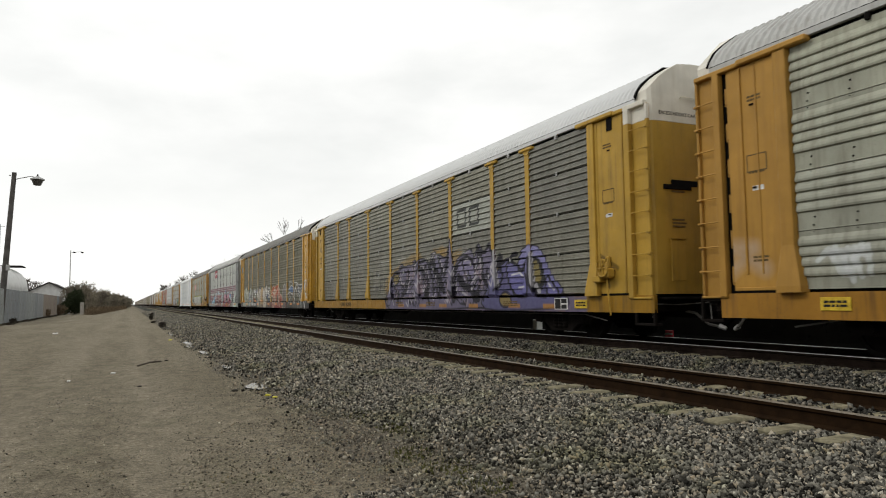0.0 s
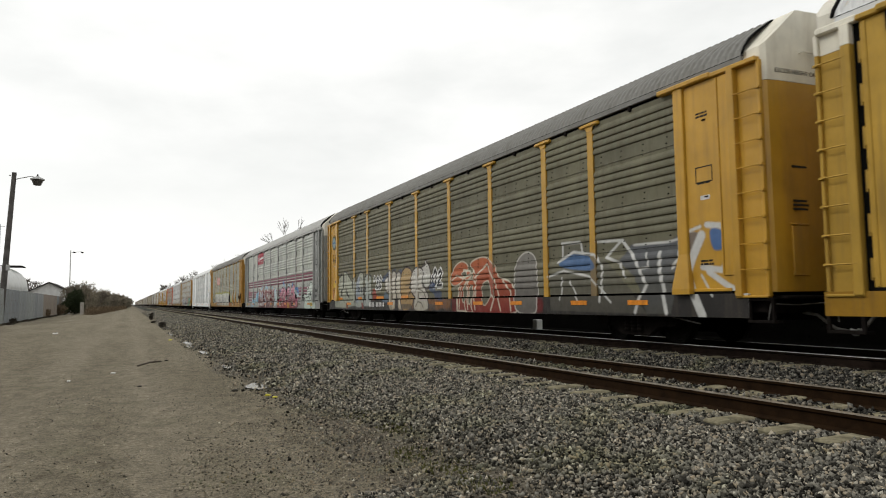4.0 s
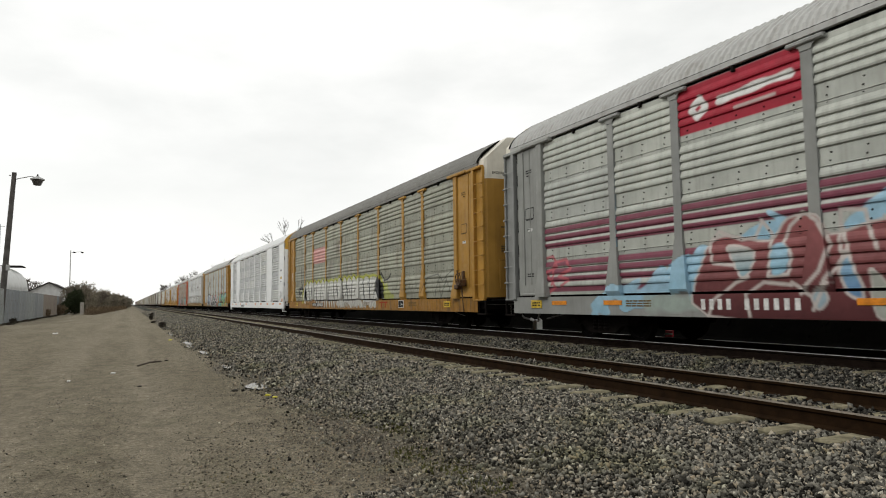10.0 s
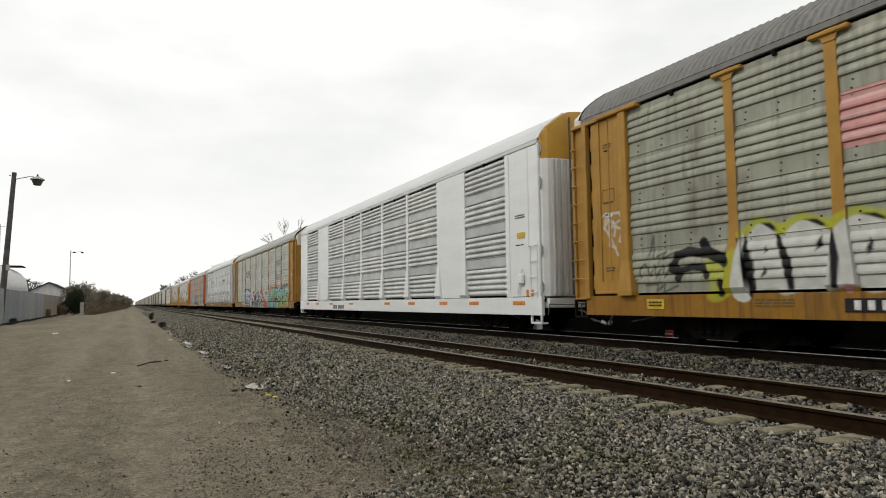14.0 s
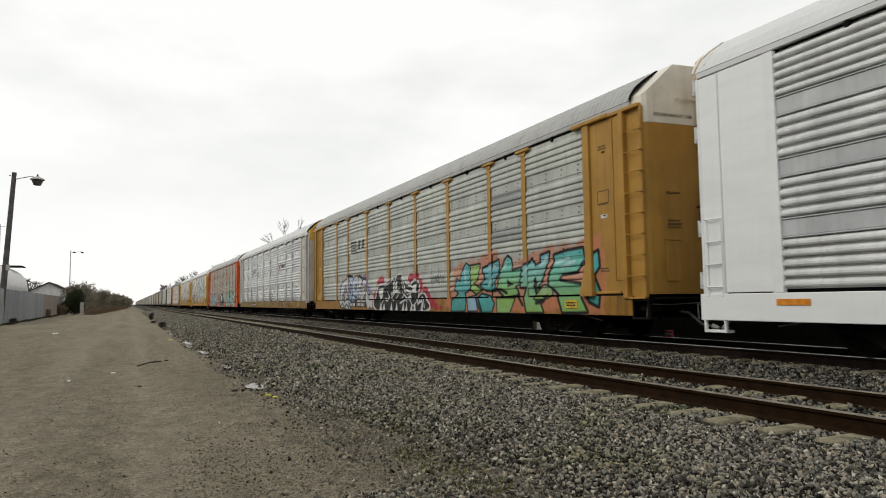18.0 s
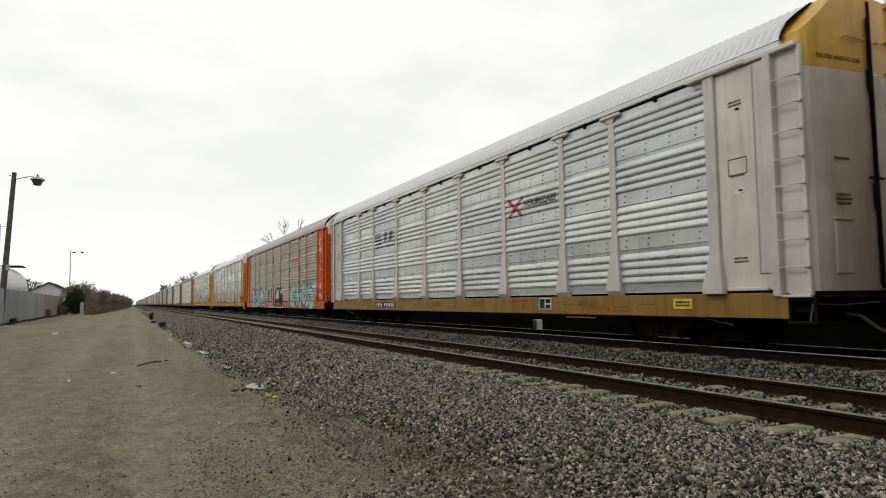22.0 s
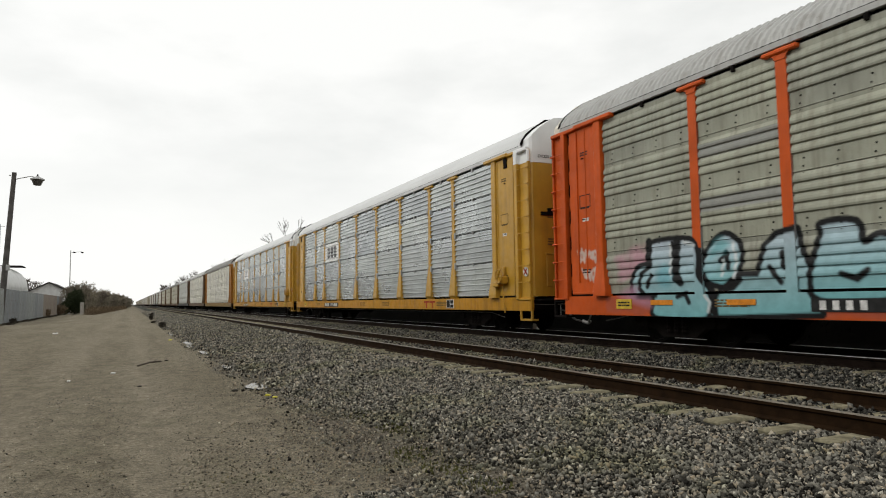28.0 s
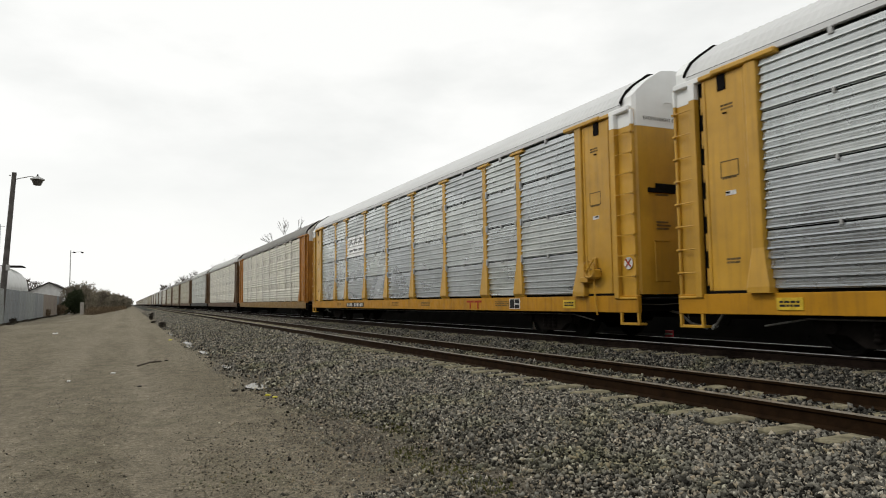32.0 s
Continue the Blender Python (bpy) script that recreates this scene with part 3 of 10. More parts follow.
def wheel_geo(sign):
    """One wheel with tread, flange and dished plate; its axle lies along x."""
    g = Geo()
    ring = ((0.06, 0.10), (0.05, 0.16), (0.018, 0.27), (0.03, 0.345), (0.065, 0.36), (0.065, 0.425), (-0.06, 0.43), (-0.068, 0.455), (-0.085, 0.455), (-0.085, 0.36), (-0.04, 0.33), (-0.05, 0.16), (-0.06, 0.10))
    n = 18
    verts = [(sign * x, r * math.cos(2 * math.pi * i / n), r * math.sin(2 * math.pi * i / n)) for i in range(n) for x, r in ring]
    m = len(ring)
    g.add(verts, [(i * m + j, i * m + j + 1, ((i + 1) % n) * m + j + 1, ((i + 1) % n) * m + j) for i in range(n) for j in range(m - 1)])
    return g


TRUCK = {}


def truck(parent, y, detail=True):
    """A two-axle truck under a car: cast side frames, springs, bolster and wheel sets."""
    if not TRUCK:
        for s in (-1, 1):
            out = [(-1.28, 0.50), (-1.22, 0.60), (-0.75, 0.62), (-0.42, 0.78), (0.42, 0.78), (0.75, 0.62), (1.22, 0.60), (1.28, 0.50), (1.15, 0.36), (0.70, 0.34), (0.42, 0.16), (-0.42, 0.16), (-0.70, 0.34), (-1.15, 0.36)]
            g = Geo()
            n = len(out)
            a, b = 1.0 * s, 1.14 * s
            g.add([(a, u, w) for u, w in out] + [(b, u, w) for u, w in out], [tuple(range(n))[::-1], tuple(range(n, 2 * n))] + [(i, (i + 1) % n, n + (i + 1) % n, n + i) for i in range(n)])
            TRUCK["frame", s] = g.mesh("side_frame", GRIME_SHADE)
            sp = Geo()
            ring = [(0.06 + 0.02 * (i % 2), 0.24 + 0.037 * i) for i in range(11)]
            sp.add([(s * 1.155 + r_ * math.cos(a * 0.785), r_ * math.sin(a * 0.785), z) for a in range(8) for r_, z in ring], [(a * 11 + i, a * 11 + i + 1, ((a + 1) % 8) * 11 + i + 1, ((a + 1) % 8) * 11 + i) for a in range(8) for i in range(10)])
            TRUCK["springs", s] = sp.mesh("spring", GRIME_SHADE)
            TRUCK["box", s] = Geo().bar((s * 1.06, 0, 0.45), (s * 1.20, 0, 0.45), 0.12, 0.10, 10).mesh("axle_bearing", GRIME_SHADE)
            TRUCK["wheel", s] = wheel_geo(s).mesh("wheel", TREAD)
        TRUCK["bolster"] = Geo().box(-1.1, 1.1, -0.2, 0.2, 0.42, 0.68, 0.03).mesh("bolster", GRIME_SHADE)
        TRUCK["axle"] = Geo().bar((-1.0, 0, 0), (1.0, 0, 0), 0.085, 0.085, 10).mesh("axle", GRIME_SHADE)
        TRUCK["shoe"] = Geo().box(-0.95, 0.95, -0.36, -0.30, 0.33, 0.47, 0.02).box(-0.95, 0.95, 0.30, 0.36, 0.33, 0.47, 0.02).mesh("brake_beam", GRIME_SHADE)
    t = part("truck", TRUCK["bolster"], GRIME_SHADE, parent, "cast steel truck with grime and under-car shade in its dark colour", Matrix.Translation((0, y, 0)))
    for s in (-1, 1):
        part("side_frame", TRUCK["frame", s], GRIME_SHADE, t)
        if not detail:
            continue
        for u in (-0.2, 0.0, 0.2):
            part("spring", TRUCK["springs", s], GRIME_SHADE, t, "", Matrix.Translation((0, u, 0)))
        for u in (-0.89, 0.89):
            part("axle_bearing", TRUCK["box", s], GRIME_SHADE, t, "", Matrix.Translation((0, u, 0)))
    if detail:
        part("brake_beam", TRUCK["shoe"], GRIME_SHADE, t)
    axles = []
    g = Geo()
    for u in (-0.89, 0.89):
        if "set" not in TRUCK:
            verts, faces = [], []
            g = Geo()
            for s in (-1, 1):
                me = TRUCK["wheel", s]
                g.add([(v.co.x + s * 0.765, v.co.y, v.co.z) for v in me.vertices], [tuple(p.vertices) for p in me.polygons])
            g.bar((-1.0, 0, 0), (1.0, 0, 0), 0.085, 0.085, 10)
            TRUCK["set"] = g.mesh("wheel_set", TREAD)
        w = part("wheel_set", TRUCK["set"], TREAD, t, "", Matrix.Translation((0, u, 0.43)))
        axles.append((w, u))
    return axles


SHARED = {}


def shared(key, build, mat, smooth=False):
    k = (key, mat.name)
    if k not in SHARED:
        SHARED[k] = build().mesh(key[0] if isinstance(key, tuple) else key, mat, smooth)
    return SHARED[k]


def ladder(parent, y0, y1, mat, detail=True, top=EAVE - 0.15):
    """Two light stiles and their rungs on the corner of a car."""
    st = part("ladder", shared(("ladder", round(y0, 2), round(top, 1)), lambda: Geo().box(SIDE - 0.07, SIDE - 0.01, y0, y0 + 0.05, 0.95, top).box(SIDE - 0.07, SIDE - 0.01, y1 - 0.05, y1, 0.95, top), mat), mat, parent)
    rung = shared(("rung", round(y0, 2)), lambda: Geo().line([(SIDE - 0.055, y0 + 0.01, 0), (SIDE - 0.10, y0 + 0.03, 0), (SIDE - 0.10, y1 - 0.03, 0), (SIDE - 0.055, y1 - 0.01, 0)], 0.013), mat)
    for i in range(int((top - 1.0) / 0.405) + 1 if detail else 0):
        part("rung", rung, mat, st, "", Matrix.Translation((0, 0, 1.12 + 0.405 * i)))
    return st


def spans(s, a, b):
    """The stretch from a to b metres out along the car, at the end with sign s, lowest first."""
    return (a, b) if s > 0 else (-b, -a)


def door_post_geo(s):
    """The broad post beside a door, its foot spreading outwards."""
    rows = [(DECK, 0.13, 0.07), (1.10, 0.13, 0.07), (1.75, 0.0, 0.0), (4.94, 0.0, 0.0)]
    ring = lambda z, w, o: [(SIDE + 0.02, s * (11.60 - w), z), (SIDE - 0.095 - o, s * (11.615 - w), z), (SIDE - 0.105 - o, s * (11.64 - w), z), (SIDE - 0.105 - o, s * (11.82 + w * 0.6), z), (SIDE - 0.095 - o, s * (11.845 + w * 0.6), z), (SIDE + 0.02, s * (11.86 + w * 0.6), z)]
    n = 6
    verts = [v for row in rows for v in ring(*row)]
    return Geo().add(verts, [(r * n + i, r * n + (i + 1) % n, (r + 1) * n + (i + 1) % n, (r + 1) * n + i) for r in range(len(rows) - 1) for i in range(n)] + [tuple(range(n)), tuple(range(3 * n, 4 * n))])


def corner_end(car, k, s, style, dm, hood_mat, end_mat, sill_mat, detail, spray, brake, step_mat):
    """One end of a car: post, side door, dark slot, corner ladder, header beam, end doors, hood and step."""
    near = s < 0
    a, b = spans(s, 11.86, 12.88 if near else 12.83)
    door = side_plate("side_door", SIDE - 0.045, SIDE + 0.02, a, b, DECK + 0.05, 4.90, dm, car, spray)
    part("door_post", shared(("door_post", s), lambda: door_post_geo(s), dm), dm, car)
    fold = Geo()
    if style == "cut":
        for u, w, out in (((12.64, 12.67, 0.085), (12.67, 12.885, 0.065)) if near else ((12.22, 12.25, 0.06), (12.52, 12.56, 0.075))):
            fold.box(SIDE - out, SIDE - 0.03, *spans(s, u, w), 1.32, 4.88, 0.006)
        fold.box(SIDE - 0.07, SIDE - 0.03, *spans(s, 11.95, 12.80), DECK + 0.04, 1.10, 0.01)
    else:
        fold.box(SIDE - 0.06, SIDE - 0.03, *spans(s, 11.86, 11.93), 1.15, 4.88, 0.01).box(SIDE - 0.065, SIDE - 0.03, *spans(s, 12.74, 12.80), DECK + 0.06, 4.88, 0.01)
    if detail:
        part("door_fold", shared(("door_fold", style, s), lambda: fold, dm), dm, door)
        part("door_gap", shared(("door_gap", s), lambda: Geo().box(SIDE - 0.052, SIDE - 0.0, *spans(s, 11.90, 12.80), DECK + 0.0, DECK + 0.045, 0.004), BLACK), BLACK, door, "dark slot under the door")
        if style == "round":
            part("door_notch", shared(("door_notch", s), lambda: Geo().box(SIDE - 0.066, SIDE - 0.03, *spans(s, 12.28, 12.46), 4.62, 4.90, 0.006), BLACK), BLACK, door, "dark notch at the door's head")
        lug = shared(("door_lug", s), lambda: Geo().box(SIDE - 0.07, SIDE - 0.04, *spans(s, 12.28, 12.36), 0.0, 0.025, 0.004), GRIME_SHADE)
        for z in (4.18, 2.76):
            part("door_lug", lug, GRIME_SHADE, door, "", Matrix.Translation((0, 0, z)))
    if not near:
        # near-black strip painted as the shade in the gap beside the door
        part("door_recess", shared("door_recess", lambda: Geo().box(SIDE + 0.05, SIDE + 0.08, 12.80, 13.0, DECK, 4.92), INNER_SHADE), INNER_SHADE, car)
        hinge = shared("door_hinge", lambda: Geo().box(SIDE - 0.04, SIDE + 0.02, 12.82, 12.875, -0.16, 0.10, 0.01).bar((SIDE - 0.02, 12.87, -0.2), (SIDE - 0.02, 12.87, 0.12), 0.02, 0.02, 6), dm)
        for i in range(6 if detail else 0):
            part("door_hinge", hinge, dm, car, "", Matrix.Translation((0, 0, 1.35 + 0.63 * i)))
    # corner ladder: a pressed panel between a deep inner and a slim outer stile
    u = 12.90 if near else 12.96
    lad = part("ladder", shared(("ladder", s), lambda: Geo().box(SIDE + 0.0, SIDE + 0.04, *spans(s, u + 0.1, 13.51), 0.95, 4.93, 0.004).box(SIDE - 0.11, SIDE + 0.02, *spans(s, u, u + 0.145), 0.94, 4.93, 0.012), dm), dm, car)
    part("outer_stile", shared(("outer_stile", s), lambda: Geo().box(SIDE - 0.06, SIDE + 0.03, *spans(s, 13.49, CORNER), 0.92, 4.93, 0.012).box(SIDE - 0.09, SIDE + 0.03, *spans(s, u, CORNER), 0.92, 0.965, 0.01), dm), dm, lad)
    if detail:
        rung = shared(("rung", s), lambda: Geo().line([(SIDE - 0.10, s * (u + 0.06), 0), (SIDE - 0.10, s * 13.50, 0), (SIDE - 0.05, s * 13.53, 0)], 0.0125).box(SIDE - 0.10, SIDE - 0.01, *spans(s, 13.48, CORNER + 0.01), -0.02, 0.02, 0.004), dm)
        for i in range(8):
            part("rung", rung, dm, lad, "", Matrix.Translation((0, 0, 1.40 + 0.435 * i)))
    # header beam, thinner over the ladder
    part("header_beam", shared(("header_beam", style, s), lambda: Geo().box(SIDE - 0.14, SIDE + 0.02, *spans(s, 11.22, 12.55), 4.915, 5.015, 0.02).box(SIDE - 0.11, SIDE + 0.02, *spans(s, 12.5, 13.52 if style == "cut" else 12.86), 4.905, 4.99, 0.015), dm), dm, car)
    if style == "round":
        part("beam_end", shared(("beam_end", s), lambda: Geo().box(SIDE - 0.10, SIDE + 0.02, *spans(s, 12.86, 13.50), 4.905, 5.01, 0.015), hood_mat), hood_mat, car, "white-painted end of the header beam")
        part("ladder_head", shared(("ladder_head", s), lambda: Geo().box(SIDE - 0.006, SIDE + 0.03, *spans(s, u + 0.14, 13.50), 4.60, 4.925, 0.003).box(SIDE - 0.116, SIDE + 0.01, *spans(s, u - 0.004, u + 0.149), 4.60, 4.925, 0.012).box(SIDE - 0.066, SIDE + 0.02, *spans(s, 13.486, CORNER + 0.004), 4.60, 4.925, 0.012), hood_mat), hood_mat, lad, "white-painted head of the ladder")
    # end doors, hood and seal
    em = end_mat or dm
    bow = BOW[style]
    for side in (-1, 1):
        leaf = part("end_door", shared(("end_door", style, side, s), lambda: end_leaf(side, s, DECK + 0.02, 4.575, style), em), em, car)
        part("end_hood", shared(("end_hood", style, side, s), lambda: end_leaf(side, s, 4.58, 5.3, style, True), hood_mat), hood_mat, car)
        if detail:
            x = side * 0.83
            y = along_line(bow, 0.83)
            part("end_panel", shared(("end_panel", style, side, s), lambda: Geo().box(x - 0.19, x + 0.19, *spans(s, y - 0.02, y + 0.018), 1.28, 2.12, 0.01).box(x - 0.21, x + 0.21, *spans(s, y - 0.02, y + 0.035), 2.13, 2.155, 0.005), em), em, leaf)
            y = along_line(bow, 0.4) + 0.05
            part("grab_iron", shared(("grab_iron", style, side, s), lambda: Geo().line([(side * 0.14, s * (y - 0.05), 5.10), (side * 0.16, s * y, 5.12), (side * 0.62, s * y, 5.12), (side * 0.64, s * (y - 0.07), 5.10)], 0.014), hood_mat), hood_mat, car)
    y = along_line(bow, 0.0)
    part("end_seal", shared(("end_seal", style, s), lambda: Geo().box(-0.035, 0.035, *spans(s, y - 0.02, y + 0.025), DECK + 0.05, 5.80, 0.01), BLACK), BLACK, car)
    if detail:
        part("lock_rod", shared(("lock_rod", style, s), lambda: Geo().bar((-0.08, s * (y + 0.02), 1.1), (-0.08, s * (y + 0.02), 5.5), 0.018, 0.018, 6).box(-0.14, -0.03, *spans(s, y, y + 0.05), 4.25, 4.62, 0.015).box(-0.14, -0.03, *spans(s, y, y + 0.05), 2.30, 2.75, 0.015).box(-0.22, 0.16, *spans(s, y, y + 0.035), 2.82, 2.85, 0.006), GRIME_SHADE), GRIME_SHADE, car, "dark locking rod on the end doors")
    rim = [(x * 1.004, s * (ROOF_END + 0.01), z + 0.015) for x, z in ROOF_LINE] + [(-x * 1.004, s * (ROOF_END + 0.01), z + 0.015) for x, z in ROOF_LINE[-2::-1]]
    part("roof_rim", shared(("roof_rim", s, style), lambda: Geo().line(rim, 0.032 if style == "round" else 0.022, 6), BLACK), BLACK, car, "black seal along the roof's end")
    # step, end sill and, at the brake end, the hand-brake gear
    sm = step_mat or GRIME_SHADE
    if style == "cut":
        step = lambda: Geo().box(SIDE - 0.05, SIDE + 0.02, *spans(s, 13.10, 13.15), 0.53, 0.97).box(SIDE - 0.05, SIDE + 0.02, *spans(s, 13.56, 13.61), 0.53, 0.90).box(SIDE - 0.06, SIDE + 0.18, *spans(s, 13.10, 13.61), 0.50, 0.545).box(SIDE - 0.05, SIDE + 0.03, *spans(s, 13.10, 13.61), 0.87, 0.92)
    else:
        step = lambda: Geo().box(SIDE - 0.05, SIDE + 0.01, *spans(s, 13.0, 13.06), 0.41, 0.72).box(SIDE - 0.05, SIDE + 0.01, *spans(s, 13.53, 13.59), 0.41, 0.72).box(SIDE - 0.05, SIDE + 0.16, *spans(s, 13.0, 13.59), 0.38, 0.43)
    part("sill_step", shared(("sill_step", style, s), step, sm), sm, car)
    part("end_sill", shared(("end_sill", s), lambda: Geo().box(-1.36, 1.36, *spans(s, 12.9, 13.40), 0.66, 0.96, 0.03).box(-1.30, 1.30, *spans(s, 13.38, 13.72), 0.90, 0.955, 0.015), GRIME_SHADE), GRIME_SHADE, car, "grimy steel end platform with shade put into its dark colour")
    if detail and near and brake is not None:
        gear = part("brake_gear", shared("brake_gear", lambda: Geo().box(SIDE - 0.26, SIDE - 0.04, -12.42, -12.10, 1.38, 1.60, 0.035).bar((SIDE - 0.16, -12.40, 1.45), (SIDE - 0.16, -12.05, 1.45), 0.075, 0.075, 10).box(SIDE - 0.22, SIDE - 0.04, -12.12, -11.84, 1.30, 1.44, 0.02).box(SIDE - 0.12, SIDE - 0.04, -12.30, -12.18, 1.60, 1.86, 0.02), brake), brake, door, "hand-brake gear box on the door")
        part("brake_lever", shared("brake_lever", lambda: Geo().bar((SIDE - 0.28, -12.16, 1.52), (SIDE - 0.30, -12.46, 1.80), 0.02, 0.016, 6).bar((SIDE - 0.27, -12.30, 1.42), (SIDE - 0.27, -12.20, 1.88), 0.022, 0.022, 6), brake), brake, gear)
        wheel = [(SIDE - 0.28, -12.27 + 0.19 * math.cos(q * 0.5236), 1.60 + 0.19 * math.sin(q * 0.5236)) for q in range(13)]
        part("brake_wheel", shared("brake_wheel", lambda: Geo().line(wheel, 0.016, 5).line([wheel[0], wheel[6]], 0.013, 5).line([wheel[3], wheel[9]], 0.013, 5), brake), brake, gear)
        part("brake_rod", shared("brake_rod", lambda: Geo().line([(SIDE - 0.14, -12.25, 1.40), (SIDE - 0.13, -12.27, 1.0), (SIDE - 0.10, -12.30, 0.58)], 0.02, 6), brake), brake, gear)


def lettering(parent, name, y, z, width, rows, height, mat, x=SIDE - 0.07, blocks=5, seed=3):
    """Rows of small bars where there is stencilled writing."""
    rnd = random.Random(seed)
    g = Geo()
    for r in range(rows):
        zz = z - r * height * 1.7
        u = y + width / 2
        while u > y - width / 2 + 0.02:
            w = min(rnd.uniform(0.5, 1.6) * width / blocks, u - (y - width / 2))
            g.box(x - 0.004, x, u - w, u, zz - height, zz, 0.001)
            u -= w + width / blocks * 0.18
    return part(name, g, mat, parent)


def flush_end(car, s, dm, hood_mat, step_mat, spray):
    """The end of a louvred car: flush door panels, corner hinges, ridged end leaves, an arched hood and a short ladder."""
    side_plate("side_door", SIDE - 0.045, SIDE + 0.02, *spans(s, 11.72, 12.72), DECK + 0.02, 4.97, dm, car, spray)
    part("corner_panel", shared(("flush_corner", s), lambda: Geo().box(SIDE - 0.045, SIDE + 0.03, *spans(s, 12.735, 13.18), DECK - 0.05, 4.97, 0.01), dm), dm, car)
    part("corner_post", shared(("corner_post", s), lambda: Geo().box(SIDE - 0.055, SIDE + 0.06, *spans(s, 13.17, 13.24), DECK - 0.1, 4.99, 0.02), dm), dm, car)
    hinge = shared(("corner_hinge", s), lambda: Geo().box(SIDE - 0.05, SIDE + 0.10, *spans(s, 13.20, 13.30), -0.10, 0.10, 0.02).bar((SIDE - 0.03, s * 13.28, -0.15), (SIDE - 0.03, s * 13.28, 0.15), 0.028, 0.028, 8), MARK["band"])
    for z in (1.25, 2.2, 3.95, 4.85):
        part("corner_hinge", hinge, MARK["band"], car, "grey steel hinge on the corner", Matrix.Translation((0, 0, z)))
    ladder(car, *spans(s, 12.76, 13.13), dm, True, 2.35)
    bow = BOW["flush"]
    for side in (-1, 1):
        leaf = part("end_door", shared(("flush_leaf", side, s), lambda: end_leaf(side, s, DECK + 0.02, 4.575, "flush"), dm), dm, car)
        part("end_hood", shared(("flush_hood", side, s), lambda: end_leaf(side, s, 4.58, 5.3, "flush", True), hood_mat), hood_mat, car)
        for x in (0.80, 0.98, 1.16):
            y = along_line(bow, x)
            part("door_ridge", shared(("door_ridge", x, side, s), lambda: Geo().box(side * x - 0.045, side * x + 0.045, *spans(s, y - 0.02, y + 0.05), DECK + 0.05, 4.55, 0.02), MARK["band"]), MARK["band"], leaf, "grey ridged steel strip")
    part("end_seal", shared(("flush_seal", s), lambda: Geo().box(-0.66, -0.62, *spans(s, 13.42, 13.49), DECK + 0.05, 5.70, 0.01), MARK["pipe"]), MARK["pipe"], car)
    rim = [(x * 1.004, s * (ROOF_END + 0.05), z + 0.01) for x, z in ROOF_LINE] + [(-x * 1.004, s * (ROOF_END + 0.05), z + 0.01) for x, z in ROOF_LINE[-2::-1]]
    part("roof_rim", shared(("flush_rim", s), lambda: Geo().line(rim, 0.022, 6), dm), dm, car)
    sm = step_mat or GRIME_SHADE
    part("sill_step", shared(("flush_step", s), lambda: Geo().box(SIDE - 0.05, SIDE + 0.01, *spans(s, 12.75, 12.80), 0.34, 0.60).box(SIDE - 0.05, SIDE + 0.01, *spans(s, 13.20, 13.25), 0.34, 0.60).box(SIDE - 0.05, SIDE + 0.16, *spans(s, 12.75, 13.25), 0.31, 0.36), sm), sm, car)
    part("end_sill", shared(("flush_sill", s), lambda: Geo().box(-1.36, 1.36, *spans(s, 12.9, 13.40), 0.72, 0.98, 0.03), sm), sm, car)
    if s < 0:
        part("door_placard", Geo().box(SIDE - 0.06, SIDE - 0.046, -12.55, -12.15, 2.58, 2.74, 0.004), MARK["yellow"], car, "yellow placard on the white door")
        part("door_box", Geo().box(SIDE - 0.14, SIDE - 0.04, -12.5, -12.25, 1.35, 1.62, 0.03).bar((SIDE - 0.1, -12.2, 1.1), (SIDE - 0.1, -12.45, 1.75), 0.025, 0.02, 6), dm, car, "white hand-brake box")
        for y in (-12.62, -12.86):
            part("corner_placard", Geo().box(SIDE - 0.06, SIDE - 0.046, y - 0.05, y + 0.05, 1.02, 1.20, 0.003), MARK["orange"], car)
        lettering(car, "door_lettering", -12.3, 3.22, 0.5, 2, 0.035, MARK["black"], SIDE - 0.046, 5, 21)
        lettering(car, "end_door_lettering", -12.28, 2.42, 0.4, 1, 0.03, MARK["black"], SIDE - 0.046, 4, 22)


